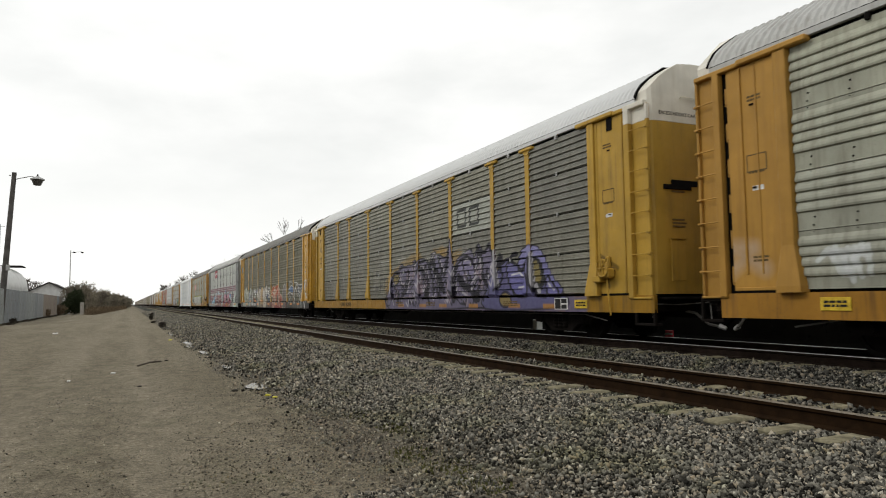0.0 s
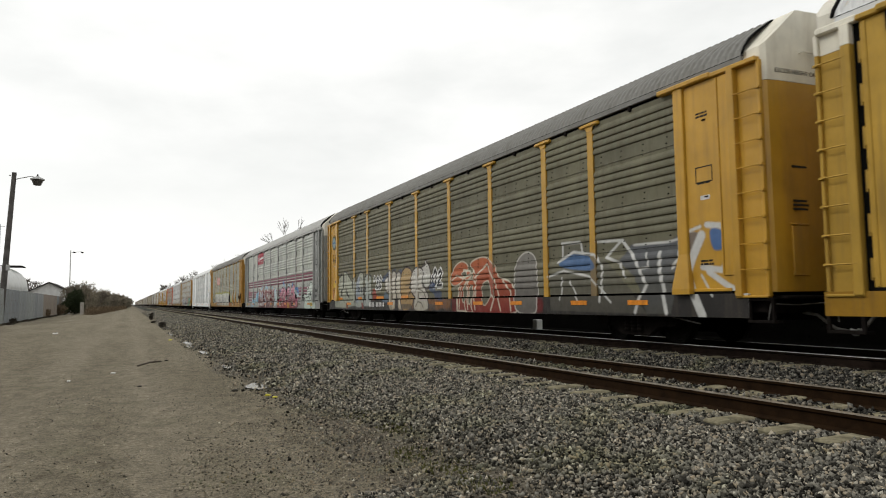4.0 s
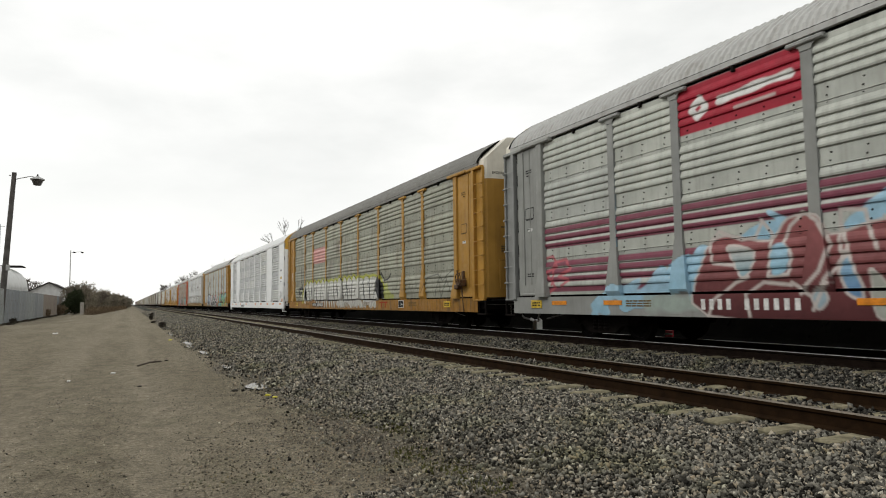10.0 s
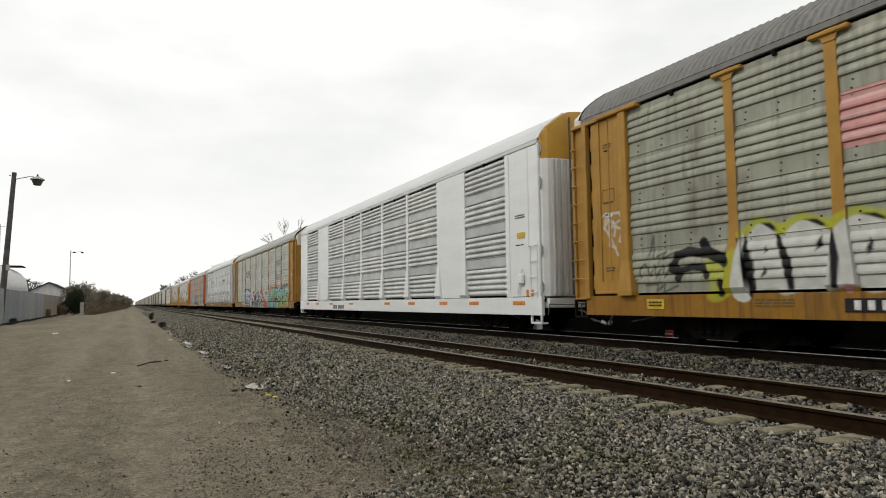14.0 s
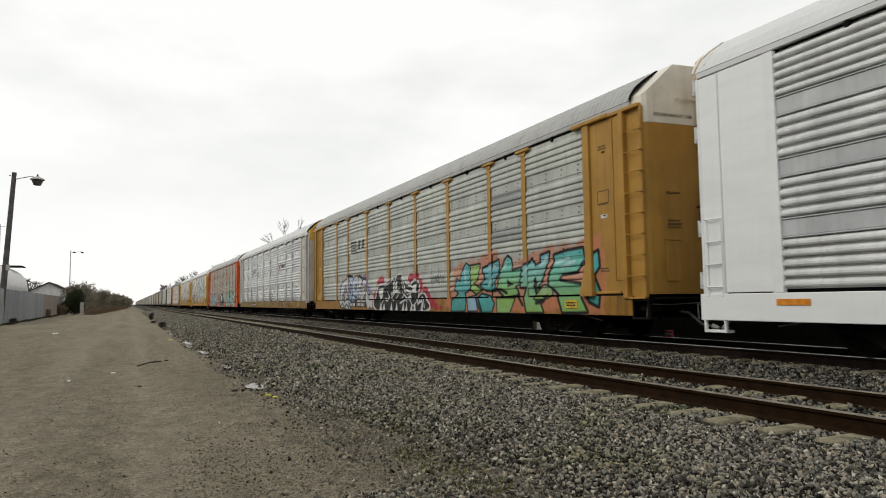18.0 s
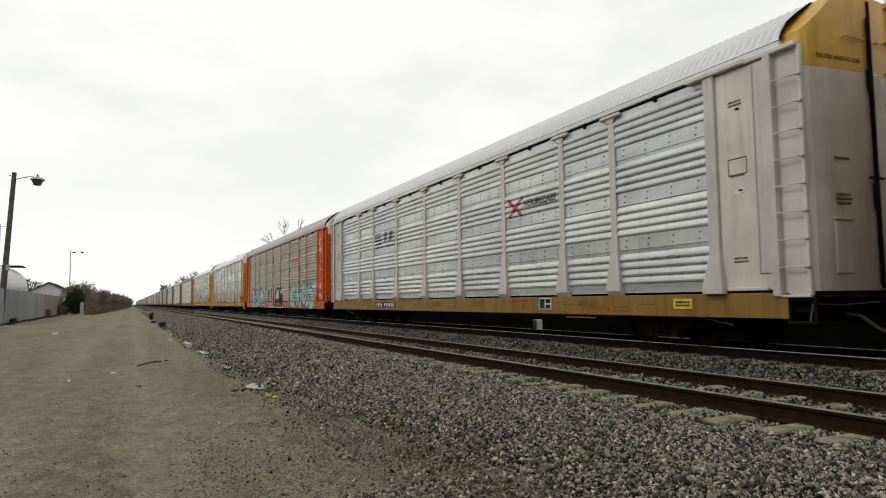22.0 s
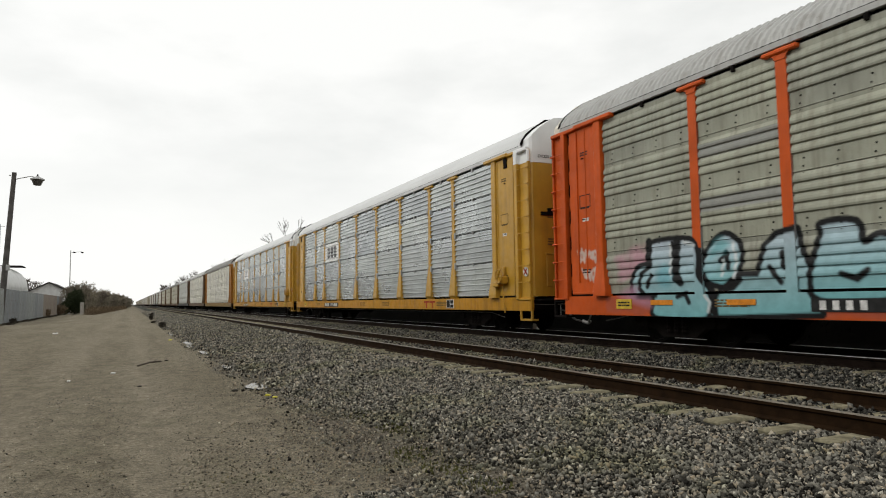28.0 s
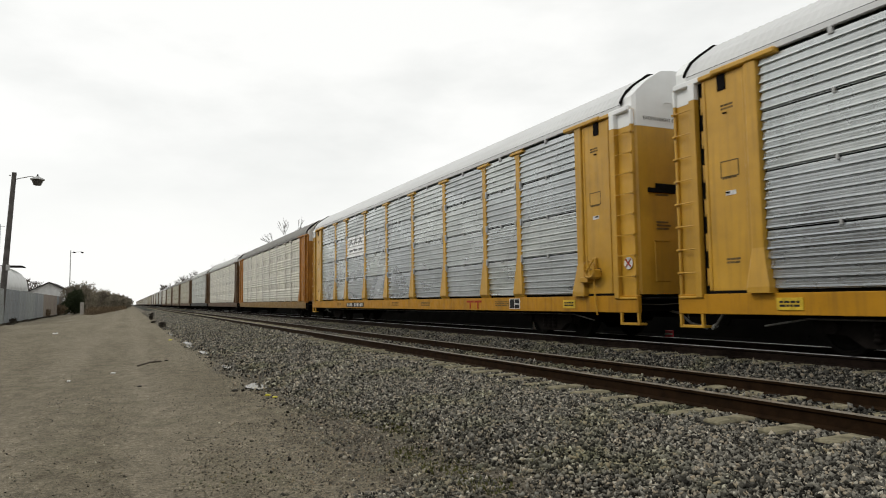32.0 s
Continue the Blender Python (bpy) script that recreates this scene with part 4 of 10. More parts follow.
def autorack(k, label, siding, side_mat, post_mat, door_mat, sill_mat, roof_mat, hood_mat, end_mat, spray=None, flare=False, caps=True, slits=True,
             posts=POSTS, extras=None, far_door=None, near_door=None, sign_board=None, cap_mat=None, detail=True, shift=0.0, blind=(), brackets=True, step_mat=None, brake=None, rib=0.04):
    """A fully enclosed car carrier: sill, siding sheets between posts, doors, ladders, roof, trucks."""
    car = thing("autorack", label, "rail car", pose(CAR_X, GAP_AT_START - HALF + PITCH_CAR * k + shift, TOP_B), "cars of the train")
    car["shift"] = shift
    style = "cut" if siding == "banded" else "round"
    sill_low, sill_end = (0.58, 13.13) if style == "cut" else (0.64, 13.59) if siding != "louvre" else (0.53, 13.30)
    ys = sorted([-END + p for p in posts] + [END - p for p in posts])
    if len(posts) and abs(posts[-1] - END) < 0.05:
        ys = sorted(set(round(v, 3) for v in ys))
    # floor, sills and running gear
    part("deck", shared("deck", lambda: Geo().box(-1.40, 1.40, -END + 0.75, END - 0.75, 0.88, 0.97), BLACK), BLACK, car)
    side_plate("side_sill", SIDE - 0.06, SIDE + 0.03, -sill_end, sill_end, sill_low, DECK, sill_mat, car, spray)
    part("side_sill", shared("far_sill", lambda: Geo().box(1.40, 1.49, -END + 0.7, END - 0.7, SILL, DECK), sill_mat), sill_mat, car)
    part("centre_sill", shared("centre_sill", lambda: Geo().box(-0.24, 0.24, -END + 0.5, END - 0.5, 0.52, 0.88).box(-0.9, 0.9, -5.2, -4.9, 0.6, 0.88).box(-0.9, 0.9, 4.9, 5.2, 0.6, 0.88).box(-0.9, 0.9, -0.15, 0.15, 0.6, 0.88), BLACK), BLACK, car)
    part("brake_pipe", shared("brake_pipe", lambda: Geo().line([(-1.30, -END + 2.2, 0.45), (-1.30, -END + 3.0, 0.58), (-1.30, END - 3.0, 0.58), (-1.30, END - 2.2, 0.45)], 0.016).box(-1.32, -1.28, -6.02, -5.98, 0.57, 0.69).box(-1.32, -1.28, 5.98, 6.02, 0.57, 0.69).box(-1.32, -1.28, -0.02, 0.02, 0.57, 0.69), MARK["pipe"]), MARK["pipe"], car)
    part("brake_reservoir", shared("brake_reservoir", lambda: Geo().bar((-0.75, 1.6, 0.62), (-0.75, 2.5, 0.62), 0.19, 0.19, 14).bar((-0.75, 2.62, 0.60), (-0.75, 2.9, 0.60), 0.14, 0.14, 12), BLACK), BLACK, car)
    axles = truck(car, -END + 4.2, detail) + truck(car, END - 4.2, detail)
    for s in (-1, 1):
        part("coupler", shared(("coupler", s), lambda: Geo().box(-0.10, 0.10, min(s * (END - 1.2), s * (END - 0.22)), max(s * (END - 1.2), s * (END - 0.22)), 0.66, 0.86, 0.02).box(-0.17 * 1, 0.17, min(s * (END - 0.26), s * HALF), max(s * (END - 0.26), s * HALF), 0.62, 0.92, 0.05), BLACK), BLACK, car)
        if not detail:
            continue
        part("air_hose", shared(("air_hose", s), lambda: Geo().line([(-0.4, s * (END - 0.75), 0.66), (-0.38, s * (END - 0.5), 0.62), (-0.3, s * (END - 0.25), 0.40), (-0.16, s * (END - 0.05), 0.34)], 0.028, 6), MARK["pipe"]), MARK["pipe"], car)
        part("hose_coupling", shared(("hose_coupling", s), lambda: Geo().bar((-0.17, s * (END - 0.09), 0.36), (-0.12, s * (END + 0.03), 0.31), 0.05, 0.04, 8), MARK["clip"]), MARK["clip"], car, "pale metal hose coupling")
        part("uncoupling_lever", shared(("uncoupling_lever", s), lambda: Geo().line([(-1.42, s * (END - 0.62), 0.55), (-1.40, s * (END - 0.58), 0.82), (-0.9, s * (END - 0.45), 0.80), (-0.2, s * (END - 0.3), 0.84)], 0.012), MARK["pipe"]), MARK["pipe"], car)
    # inner lining, near black as painted shade behind the slits, and the far side
    part("lining", shared("lining", lambda: Geo().box(SIDE + 0.10, SIDE + 0.13, -END + 0.95, END - 0.95, DECK, EAVE), INNER_SHADE), INNER_SHADE, car)

    def far_side():
        g = Geo()
        prof = profile_of(siding if siding != "louvre" else "ribbed", DECK, EAVE - 0.03, False)
        g.add([(1.46 + o, y, z) for y in (-END + 0.9, END - 0.9) for o, z in prof], [(j, j + 1, len(prof) + j + 1, len(prof) + j) for j in range(len(prof) - 1)])
        for y in ys:
            g.box(1.45, 1.53, y - 0.1, y + 0.1, DECK, EAVE, 0.006)
        return g
    part("far_side_wall", shared(("far_side_wall", siding), far_side, side_mat), side_mat, car)
    # siding
    cuts = [DECK + 0.03] + ([1.955, 2.90, 3.90] if siding == "banded" else [2.03, 3.01, 4.02]) * detail + [4.93]
    on_sheets = spray.under + spray if spray and spray.under else spray
    gap = 0.012 if slits else 0.004
    clip = shared("slit_clip", lambda: Geo().box(SIDE - 0.055, SIDE + 0.0, -0.022, 0.022, -0.05, 0.05, 0.01), MARK["clip"])
    bracket = shared("hinge_bracket", lambda: Geo().box(SIDE - 0.075, SIDE, -0.03, 0.03, -0.10, 0.10, 0.012), MARK["clip"])
    for a, b in zip(ys, ys[1:]):
        for i, (z0, z1) in enumerate(zip(cuts, cuts[1:])):
            if any(abs((a + b) / 2 - q) < 0.5 for q in blind):
                if i == 0:
                    side_plate("blind_panel", SIDE - 0.06, SIDE + 0.02, a + 0.07, b - 0.07, DECK + 0.01, EAVE - 0.02, post_mat, car, spray)
                continue
            if slits and detail:
                part("slit_clip", clip, MARK["clip"], car, "", Matrix.Translation((0, (a + b) / 2, z1 + (0 if i < 3 else 0.02))))
            if siding == "louvre" and detail:
                lo, hi = (z0 + 0.16 if i else z0 + 0.03), (z1 - 0.16 if i < 3 else z1)
                if i:
                    band = Geo().box(SIDE - 0.022, SIDE + 0.03, a + 0.07, b - 0.07, z0 - 0.135, z0 + 0.135, 0.012).box(SIDE - 0.040, SIDE + 0.03, a + 0.07, b - 0.07, z0 + 0.137, z0 + 0.158, 0.006).box(SIDE - 0.040, SIDE + 0.03, a + 0.07, b - 0.07, z0 - 0.158, z0 - 0.137, 0.006)
                    part("flat_band", band, MARK["band"], car, "flat pale grey band between the louvres")
                me, m = sheet_mesh(siding, a + 0.07, b - 0.07, lo, hi, side_mat, on_sheets)
                part("siding_sheet", me, side_mat, car, "", m)
                continue
            me, m = sheet_mesh(siding, a + 0.07, b - 0.07, z0 + gap + (0.012 if i == 0 else 0), z1 - (gap if i < 3 else 0), side_mat, on_sheets)
            part("siding_sheet", me, side_mat, car, "", m)
    part("fascia", shared("fascia", lambda: Geo().box(SIDE - 0.05, SIDE + 0.03, -13.2, 13.2, 4.99, 5.095, 0.008), roof_mat), roof_mat, car, "flat plate under the roof's edge")
    part("roof_joint", shared("roof_joint", lambda: Geo().box(SIDE - 0.035, SIDE + 0.03, -13.2, 13.2, 5.095, 5.125, 0.002), BLACK), BLACK, car, "dark joint under the roof sheets")
    if siding == "banded" and detail:
        studs = Geo()
        for a, b in zip(ys, ys[1:]):
            n = max(2, round((b - a) / 0.62))
            for j in range(n):
                y = a + (b - a) * (j + 0.5) / n
                for z in cuts[1:4]:
                    for up, dy in ((0.075, 0.0), (0.20, -0.02)):
                        studs.bar((SIDE - 0.004, y + dy, z + up), (SIDE - 0.026, y + dy, z + up), 0.017, 0.009, 5)
                    studs.bar((SIDE - 0.004, y, z - 0.03), (SIDE - 0.02, y, z - 0.03), 0.010, 0.006, 4)
        tagged(part("rivets", shared("rivets", lambda: studs, GRIME_SHADE), GRIME_SHADE, car, "dark rivet heads on the flat bands"), kind="stuff")
    lug = shared("bay_lug", lambda: Geo().box(SIDE - 0.05, SIDE + 0.02, -0.04, 0.04, 4.88, 4.995, 0.01), MARK["clip"] if slits else GRIME_SHADE)
    for a, b in zip(ys, ys[1:]):
        if detail:
            part("bay_lug", lug, GRIME_SHADE, car, "", Matrix.Translation((0, (a + b) / 2, 0)))
    for y in ys:
        ends = y in (ys[0], ys[-1])
        if ends and siding != "louvre":
            continue
        fine = spray is not None and spray.touches(y - 0.2, y + 0.2, DECK, EAVE)
        foot = flare and not any(abs(abs(y - q) - 1.4) < 0.25 for q in blind) and not (ends and siding == "louvre")
        key = ("post", foot, round(y, 2) if fine else 0, k if fine else 0, post_mat.name)
        if key not in SHARED:
            SHARED[key] = post_geo(y if fine else 0.0, foot, fine, 0.066 if siding == "louvre" else 0.048).mesh("side_post", post_mat)
            if fine:
                spray.onto(SHARED[key])
        p = part("side_post", SHARED[key], post_mat, car, "", None if fine else Matrix.Translation((0, y, 0)))
        if slits and brackets and detail and not ends:
            for z in cuts[1:-1]:
                for u in (-0.135, 0.135):
                    part("hinge_bracket", bracket, MARK["clip"], p, "", Matrix.Translation((0, (y if fine else 0) + u, z)))
        if caps and not ends and detail:
            cap = shared("post_cap", lambda: Geo().box(SIDE - 0.10, SIDE + 0.01, -0.33, 0.33, 4.87, 4.95, 0.02).add([(x, y, z) for x in (SIDE - 0.06, SIDE - 0.045) for y, z in ((-0.19, 4.875), (0.19, 4.875), (0.12, 4.83), (0.10, 4.77), (-0.10, 4.77), (-0.12, 4.83))], [(0, 1, 2, 3, 4, 5), (11, 10, 9, 8, 7, 6)] + [(i, (i + 1) % 6, 6 + (i + 1) % 6, 6 + i) for i in range(6)]), cap_mat or post_mat)
            part("post_cap", cap, cap_mat or post_mat, p, "", Matrix.Translation((0, y if fine else 0, 0)))
    # ends
    for s in (-1, 1):
        dm = (near_door if s < 0 else far_door) or door_mat
        if siding == "louvre":
            flush_end(car, s, dm, hood_mat, step_mat, spray)
        else:
            corner_end(car, k, s, style, dm, hood_mat, end_mat, sill_mat, detail, spray, brake, step_mat)
            if sign_board == s:
                part("end_board", shared(("end_board", s), lambda: Geo().box(-1.16, -0.42, *spans(s, 13.58, 13.63), 3.16, 3.26, 0.01).box(-0.95, -0.25, *spans(s, 13.58, 13.632), 3.24, 3.36, 0.01), BLACK), BLACK, car)
    part("roof", roof_mesh(roof_mat, rib, 0.165 if k < 11 else 0.66), roof_mat, car)
    if extras:
        extras(car)
    return car, axles


# ---- the train, car by car ----
def steel(name, colour, **k):
    return paint_mat(name, colour, **{"sprayed": True, "rough": 0.5, **k})


SILVER = steel("galvanised_siding", (0.61, 0.635, 0.65), metal=0.78, rough=0.28, wear=0.2, dent=0.05, dirt=(0.12, 0.12, 0.12), vary=0.2)
BRIGHT = steel("bright_galvanised_siding", (0.57, 0.58, 0.59), metal=0.6, rough=0.32, wear=0.2, dent=0.05, dirt=(0.15, 0.145, 0.14), vary=0.2)
DULL = steel("weathered_siding", (0.338, 0.342, 0.280), metal=0.2, rough=0.55, wear=0.6, dirt=(0.12, 0.105, 0.08), stain=0.75)
TAN = steel("dusty_siding", (0.262, 0.255, 0.220), metal=0.4, vary=0.22, rough=0.46, wear=0.6, dirt=(0.1, 0.088, 0.06))
OLIVE_SIDE = steel("olive_dusted_siding", (0.155, 0.146, 0.100), metal=0.1, rough=0.6, wear=0.6, dirt=(0.085, 0.075, 0.05))
PALE = steel("pale_grey_siding", (0.46, 0.475, 0.44), metal=0.25, rough=0.5, wear=0.45, dirt=(0.17, 0.16, 0.14))
YELLOW = steel("yellow_paint", (0.52, 0.285, 0.028), rough=0.4, gloss=0.5, wear=0.35, dirt=(0.16, 0.09, 0.03))
OLD_YELLOW = steel("faded_yellow_paint", (0.46, 0.28, 0.045), wear=0.5, dirt=(0.12, 0.08, 0.035))
OCHRE = steel("rusty_ochre_paint", (0.41, 0.222, 0.045), wear=0.4, dirt=(0.2, 0.10, 0.03))
SILL_OCHRE = steel("dirty_ochre_sill_paint", (0.33, 0.160, 0.022), wear=0.95, dirt=(0.085, 0.045, 0.02), stain=0.7)
SILL_DUN = steel("dun_sill_paint", (0.23, 0.132, 0.028), wear=0.7, dirt=(0.10, 0.06, 0.025), stain=0.4)
SILL_DUSTY = steel("dusty_brown_yellow_sill_paint", (0.33, 0.175, 0.016), wear=0.8, dirt=(0.10, 0.06, 0.022), stain=0.4)
SILL_YELLOW = steel("dusty_yellow_sill_paint", (0.47, 0.225, 0.012), wear=0.6, dirt=(0.15, 0.075, 0.02))
WHITE = steel("white_paint", (0.78, 0.79, 0.785), vary=0.03, dent=0.02, wear=0.04, dirt=(0.33, 0.31, 0.28))
LOUVRE = steel("white_louvre_sheet", (0.68, 0.685, 0.68), wear=0.4, dirt=(0.25, 0.24, 0.22))
CREAM = steel("cream_hood_paint", (0.72, 0.685, 0.60), wear=0.35, dirt=(0.34, 0.28, 0.2))
CHALK = steel("chalky_white_paint", (0.54, 0.51, 0.465), wear=0.35, dirt=(0.24, 0.2, 0.17))
GREY = steel("grey_paint", (0.275, 0.28, 0.27), wear=0.35, dirt=(0.15, 0.14, 0.13))
ORANGE = steel("red_orange_paint", (0.56, 0.085, 0.008), wear=0.25, dirt=(0.16, 0.05, 0.025))
SOOT_SILL = steel("black_sill_paint", (0.03, 0.028, 0.027), wear=0.4, dirt=(0.1, 0.08, 0.06))
ROOF_DULL = steel("weathered_roof", (0.40, 0.40, 0.385), metal=0.2, rough=0.6, wear=0.5, dirt=(0.2, 0.18, 0.15), vary=0.0)
ROOF_DARK = steel("stained_roof", (0.20, 0.196, 0.182), metal=0.2, rough=0.65, wear=0.6, dirt=(0.12, 0.11, 0.09), vary=0.0)
ROOF_BRIGHT = steel("clean_roof", (0.57, 0.575, 0.57), metal=0.1, rough=0.5, wear=0.12, dirt=(0.42, 0.4, 0.37), vary=0.0, dent=0.05)
RUSTY = steel("rusty_brake_iron", (0.11, 0.065, 0.035), wear=0.6, dirt=(0.05, 0.03, 0.02), rust=0.5)
INK, BONE, SNOW = (0.005, 0.005, 0.0055), (0.55, 0.55, 0.52), (0.68, 0.68, 0.66)
AXLES, TRAIN = [], []
SHIFT = {1: 0.12, 2: -0.06, 3: -0.10, 7: 0.11, 8: -0.06, 9: -0.12, 10: -0.10}


def add_car(k, *args, **kw):
    car, axles = autorack(k, *args, shift=SHIFT.get(k, 0.0), **kw)
    TRAIN.append((k, car))
    AXLES.extend(axles)
    return car


def words(parent, name, text, m, size, mat, shear=0.0):
    """A line of lettering with Blender's own font, as a thin mesh."""
    cu = bpy.data.curves.new(name, "FONT")
    cu.body, cu.size, cu.shear, cu.align_x, cu.extrude = text, size, shear, "CENTER", 0.002
    tmp = bpy.data.objects.new(name, cu)
    me = bpy.data.meshes.new_from_object(tmp)
    bpy.data.objects.remove(tmp)
    me.materials.clear()
    me.materials.append(mat)
    return part(name, me, mat, parent, "", m)


def on_side(y, z, x=SIDE - 0.075):
    """Lettering that faces the camera's side of the train."""
    return Matrix.Translation((x, y, z)) @ Matrix(((0, 0, -1, 0), (-1, 0, 0, 0), (0, 1, 0, 0), (0, 0, 0, 1)))


def number_bars(parent, y0, y1, z, h, mat, x):
    """The car's initials and number as plain bars, one for each character."""
    g = Geo()
    n = 11
    step = (y0 - y1) / n
    for i in range(n):
        if i != 4:
            g.box(x - 0.004, x, y0 - (i + 0.72) * step, y0 - (i + 0.22) * step, z, z + h, 0.001)
    return tagged(part("number_lettering", g, mat, parent), kind="stuff")


def details(panel=None, bar_z=0.72, bars=None, style="cut", panel_mat="black", marks="white", reflectors=(), placards=(), stencil=True, ttx=None, hood_text=True, dot=None, door_rows="brown", consol=None):
    """Plates, reflectors and stencilled writing that most cars carry."""
    def put(car):
        if panel:
            y0, y1 = panel
            p = part("number_panel", Geo().box(SIDE - 0.072, SIDE - 0.061, y1, y0, 0.70, 0.90, 0.002), MARK[panel_mat], car, "dark panel with the car's lettering")
            number_bars(p, y0 - 0.1, y1 + 0.1, 0.73, 0.14, MARK[marks], SIDE - 0.0725)
        if bars:
            number_bars(car, bars[0], bars[1], bar_z, 0.19, MARK[marks], SIDE - 0.061)
        for y in reflectors:
            y, z, w, x = y if type(y) is tuple else (y, 0.80, 0.3, SIDE - 0.061)
            part("reflector", Geo().box(x - 0.013, x, y - w, y + w, z, z + 0.1, 0.002), MARK["orange"], car, "orange reflective strip")
        for y in placards:
            p = part("placard", Geo().box(SIDE - 0.078, SIDE - 0.061, y - 0.24, y + 0.24, 0.72, 0.92, 0.003), MARK["yellow"], car, "yellow warning placard with dark lettering")
            lettering(p, "placard_lettering", y, 0.87, 0.36, 2, 0.035, MARK["black"], SIDE - 0.078, 4)
        if ttx is not None:
            f = Geo().box(SIDE - 0.068, SIDE - 0.061, ttx + 0.10, ttx + 0.56, 0.87, 0.93, 0.001).box(SIDE - 0.068, SIDE - 0.061, ttx - 0.40, ttx + 0.06, 0.87, 0.93, 0.001)
            for u in (0.30, -0.20):
                f.box(SIDE - 0.068, SIDE - 0.061, ttx + u, ttx + u + 0.07, 0.68, 0.8695, 0.001)
            part("owner_mark", f, MARK["red"], car, "red painted owner's mark")
        if consol is not None:
            p = part("stencil_box", Geo().box(SIDE - 0.070, SIDE - 0.061, consol - 0.27, consol + 0.27, 0.69, 0.97, 0.001), MARK["white"], car, "white-framed black stencil box")
            part("stencil_field", Geo().box(SIDE - 0.075, SIDE - 0.0702, consol + 0.01, consol + 0.24, 0.71, 0.95, 0.001).box(SIDE - 0.075, SIDE - 0.0702, consol - 0.24, consol - 0.02, 0.84, 0.95, 0.001).box(SIDE - 0.075, SIDE - 0.0702, consol - 0.24, consol - 0.02, 0.71, 0.81, 0.001), MARK["black"], p)
        if stencil:
            for y in (-8.0, -2.6, 0.4, 8.2):
                lettering(car, "sill_lettering", y, 0.90, 0.75, 3, 0.03, MARK["brown"], SIDE - 0.061, 6, seed=int(y * 7 + 200))
        if door_rows:
            for s in (-1, 1):
                y = s * 12.27
                for z, w, n in ((4.35, 0.28, 2), (3.05, 0.32, 1), (1.62, 0.3, 2)):
                    lettering(car, "door_lettering", y, z, w, n, 0.035, MARK[door_rows], SIDE - 0.046, 4, seed=int(z * 10) + s)
                f = Geo()
                for a, b, c, d in ((-0.2, 0.2, 3.62, 3.64), (-0.2, 0.2, 3.34, 3.36), (-0.2, -0.18, 3.36, 3.62), (0.18, 0.2, 3.36, 3.62)):
                    f.box(SIDE - 0.050, SIDE - 0.046, y + a, y + b, c - 0.3, d - 0.3, 0.001)
                part("door_label_frame", f, MARK[door_rows], car)
                part("door_ticket", Geo().box(SIDE - 0.051, SIDE - 0.046, y - 0.12, y + 0.1, 2.72, 2.80, 0.001), MARK["white"], car)
            g = Geo()
            r_ = random.Random(4)
            for row, z in enumerate((3.1, 2.52, 2.45, 2.38)):
                w = r_.uniform(0.3, 0.5)
                y = along_line(BOW[style], 0.95 - w / 2)
                g.box(-0.95, -0.95 + w, -y - 0.012, -y + 0.02, z, z + 0.035, 0.001)
            tagged(part("end_lettering", g, MARK[door_rows], car), kind="stuff")
        if hood_text:
            words(car, "hood_lettering", "EXCESS HEIGHT CAR", Matrix.Translation((-0.72, -along_line(BOW[style], 0.72) - 0.004, 4.72)) @ Matrix.Rotation(math.radians(-4.0 if style == "cut" else -1.0), 4, "Z") @ Matrix.Rotation(math.pi / 2, 4, "X"), 0.105, MARK["black"])
        if dot == "crossed":
            c = part("safety_disc", Geo().bar((SIDE - 0.02, -13.29, 1.68), (SIDE - 0.03, -13.29, 1.68), 0.13, 0.13, 20), MARK["white"], car, "white disc with a red cross stroke")
            part("disc_stroke", Geo().bar((SIDE - 0.03, -13.37, 1.60), (SIDE - 0.03, -13.21, 1.76), 0.018, 0.018, 5).bar((SIDE - 0.03, -13.37, 1.76), (SIDE - 0.03, -13.21, 1.60), 0.018, 0.018, 5), MARK["red"], c)
    return put


# -- the car that leaves the view at the start
sp = Spray()
for a in range(7):
    r = random.Random(a)
    sp.stroke([(11.2 - 0.1 * a + r.uniform(-0.1, 0.1), 1.1 + 0.5 * r.random()), (11.1 - 0.1 * a, 1.6 + 0.1 * r.random()), (10.9 - 0.07 * a, 1.15 + 0.4 * r.random())], 0.045, (0.5, 0.52, 0.52), alpha=0.7)
sp.stroke([(13.0, 1.3), (12.4, 1.75), (12.9, 1.8), (12.2, 1.4)], 0.12, (0.5, 0.42, 0.36), alpha=0.45, soft=0.2)
add_car(0, "silver-sided autorack with faded ochre doors and a rusty sill", "banded", DULL, OCHRE, OCHRE, SILL_OCHRE, ROOF_DULL, CREAM, None, spray=sp, slits=False, extras=details(placards=(11.0,), hood_text=False))

# -- tan car with purple graffiti
sp = Spray()
sp.patch(-4.36, -6.95, 3.05, 4.0, (0.37, 0.38, 0.335))
for y in (-5.0, -5.85):
    sp.stroke([(y + 0.28, 3.28), (y + 0.28, 3.78), (y - 0.28, 3.80), (y - 0.28, 3.28), (y + 0.28, 3.28)], 0.05, INK, alpha=0.9)
PITCH_INK, HAZE, OCHRE_INK = (0.016, 0.014, 0.022), (0.44, 0.42, 0.46), (0.34, 0.215, 0.055)
sp.patch(1.95, -11.4, 0.60, 1.03, (0.13, 0.11, 0.18), 0.95, 0.08, 0.05)
sp.shape([(1.13, 2.11), (0.34, 2.37), (-1.02, 2.67), (-1.62, 2.70), (-1.60, 2.35), (0.35, 2.15)], OCHRE_INK, None, None, 0, alpha=0.6, soft=0.12, ragged=0.06)
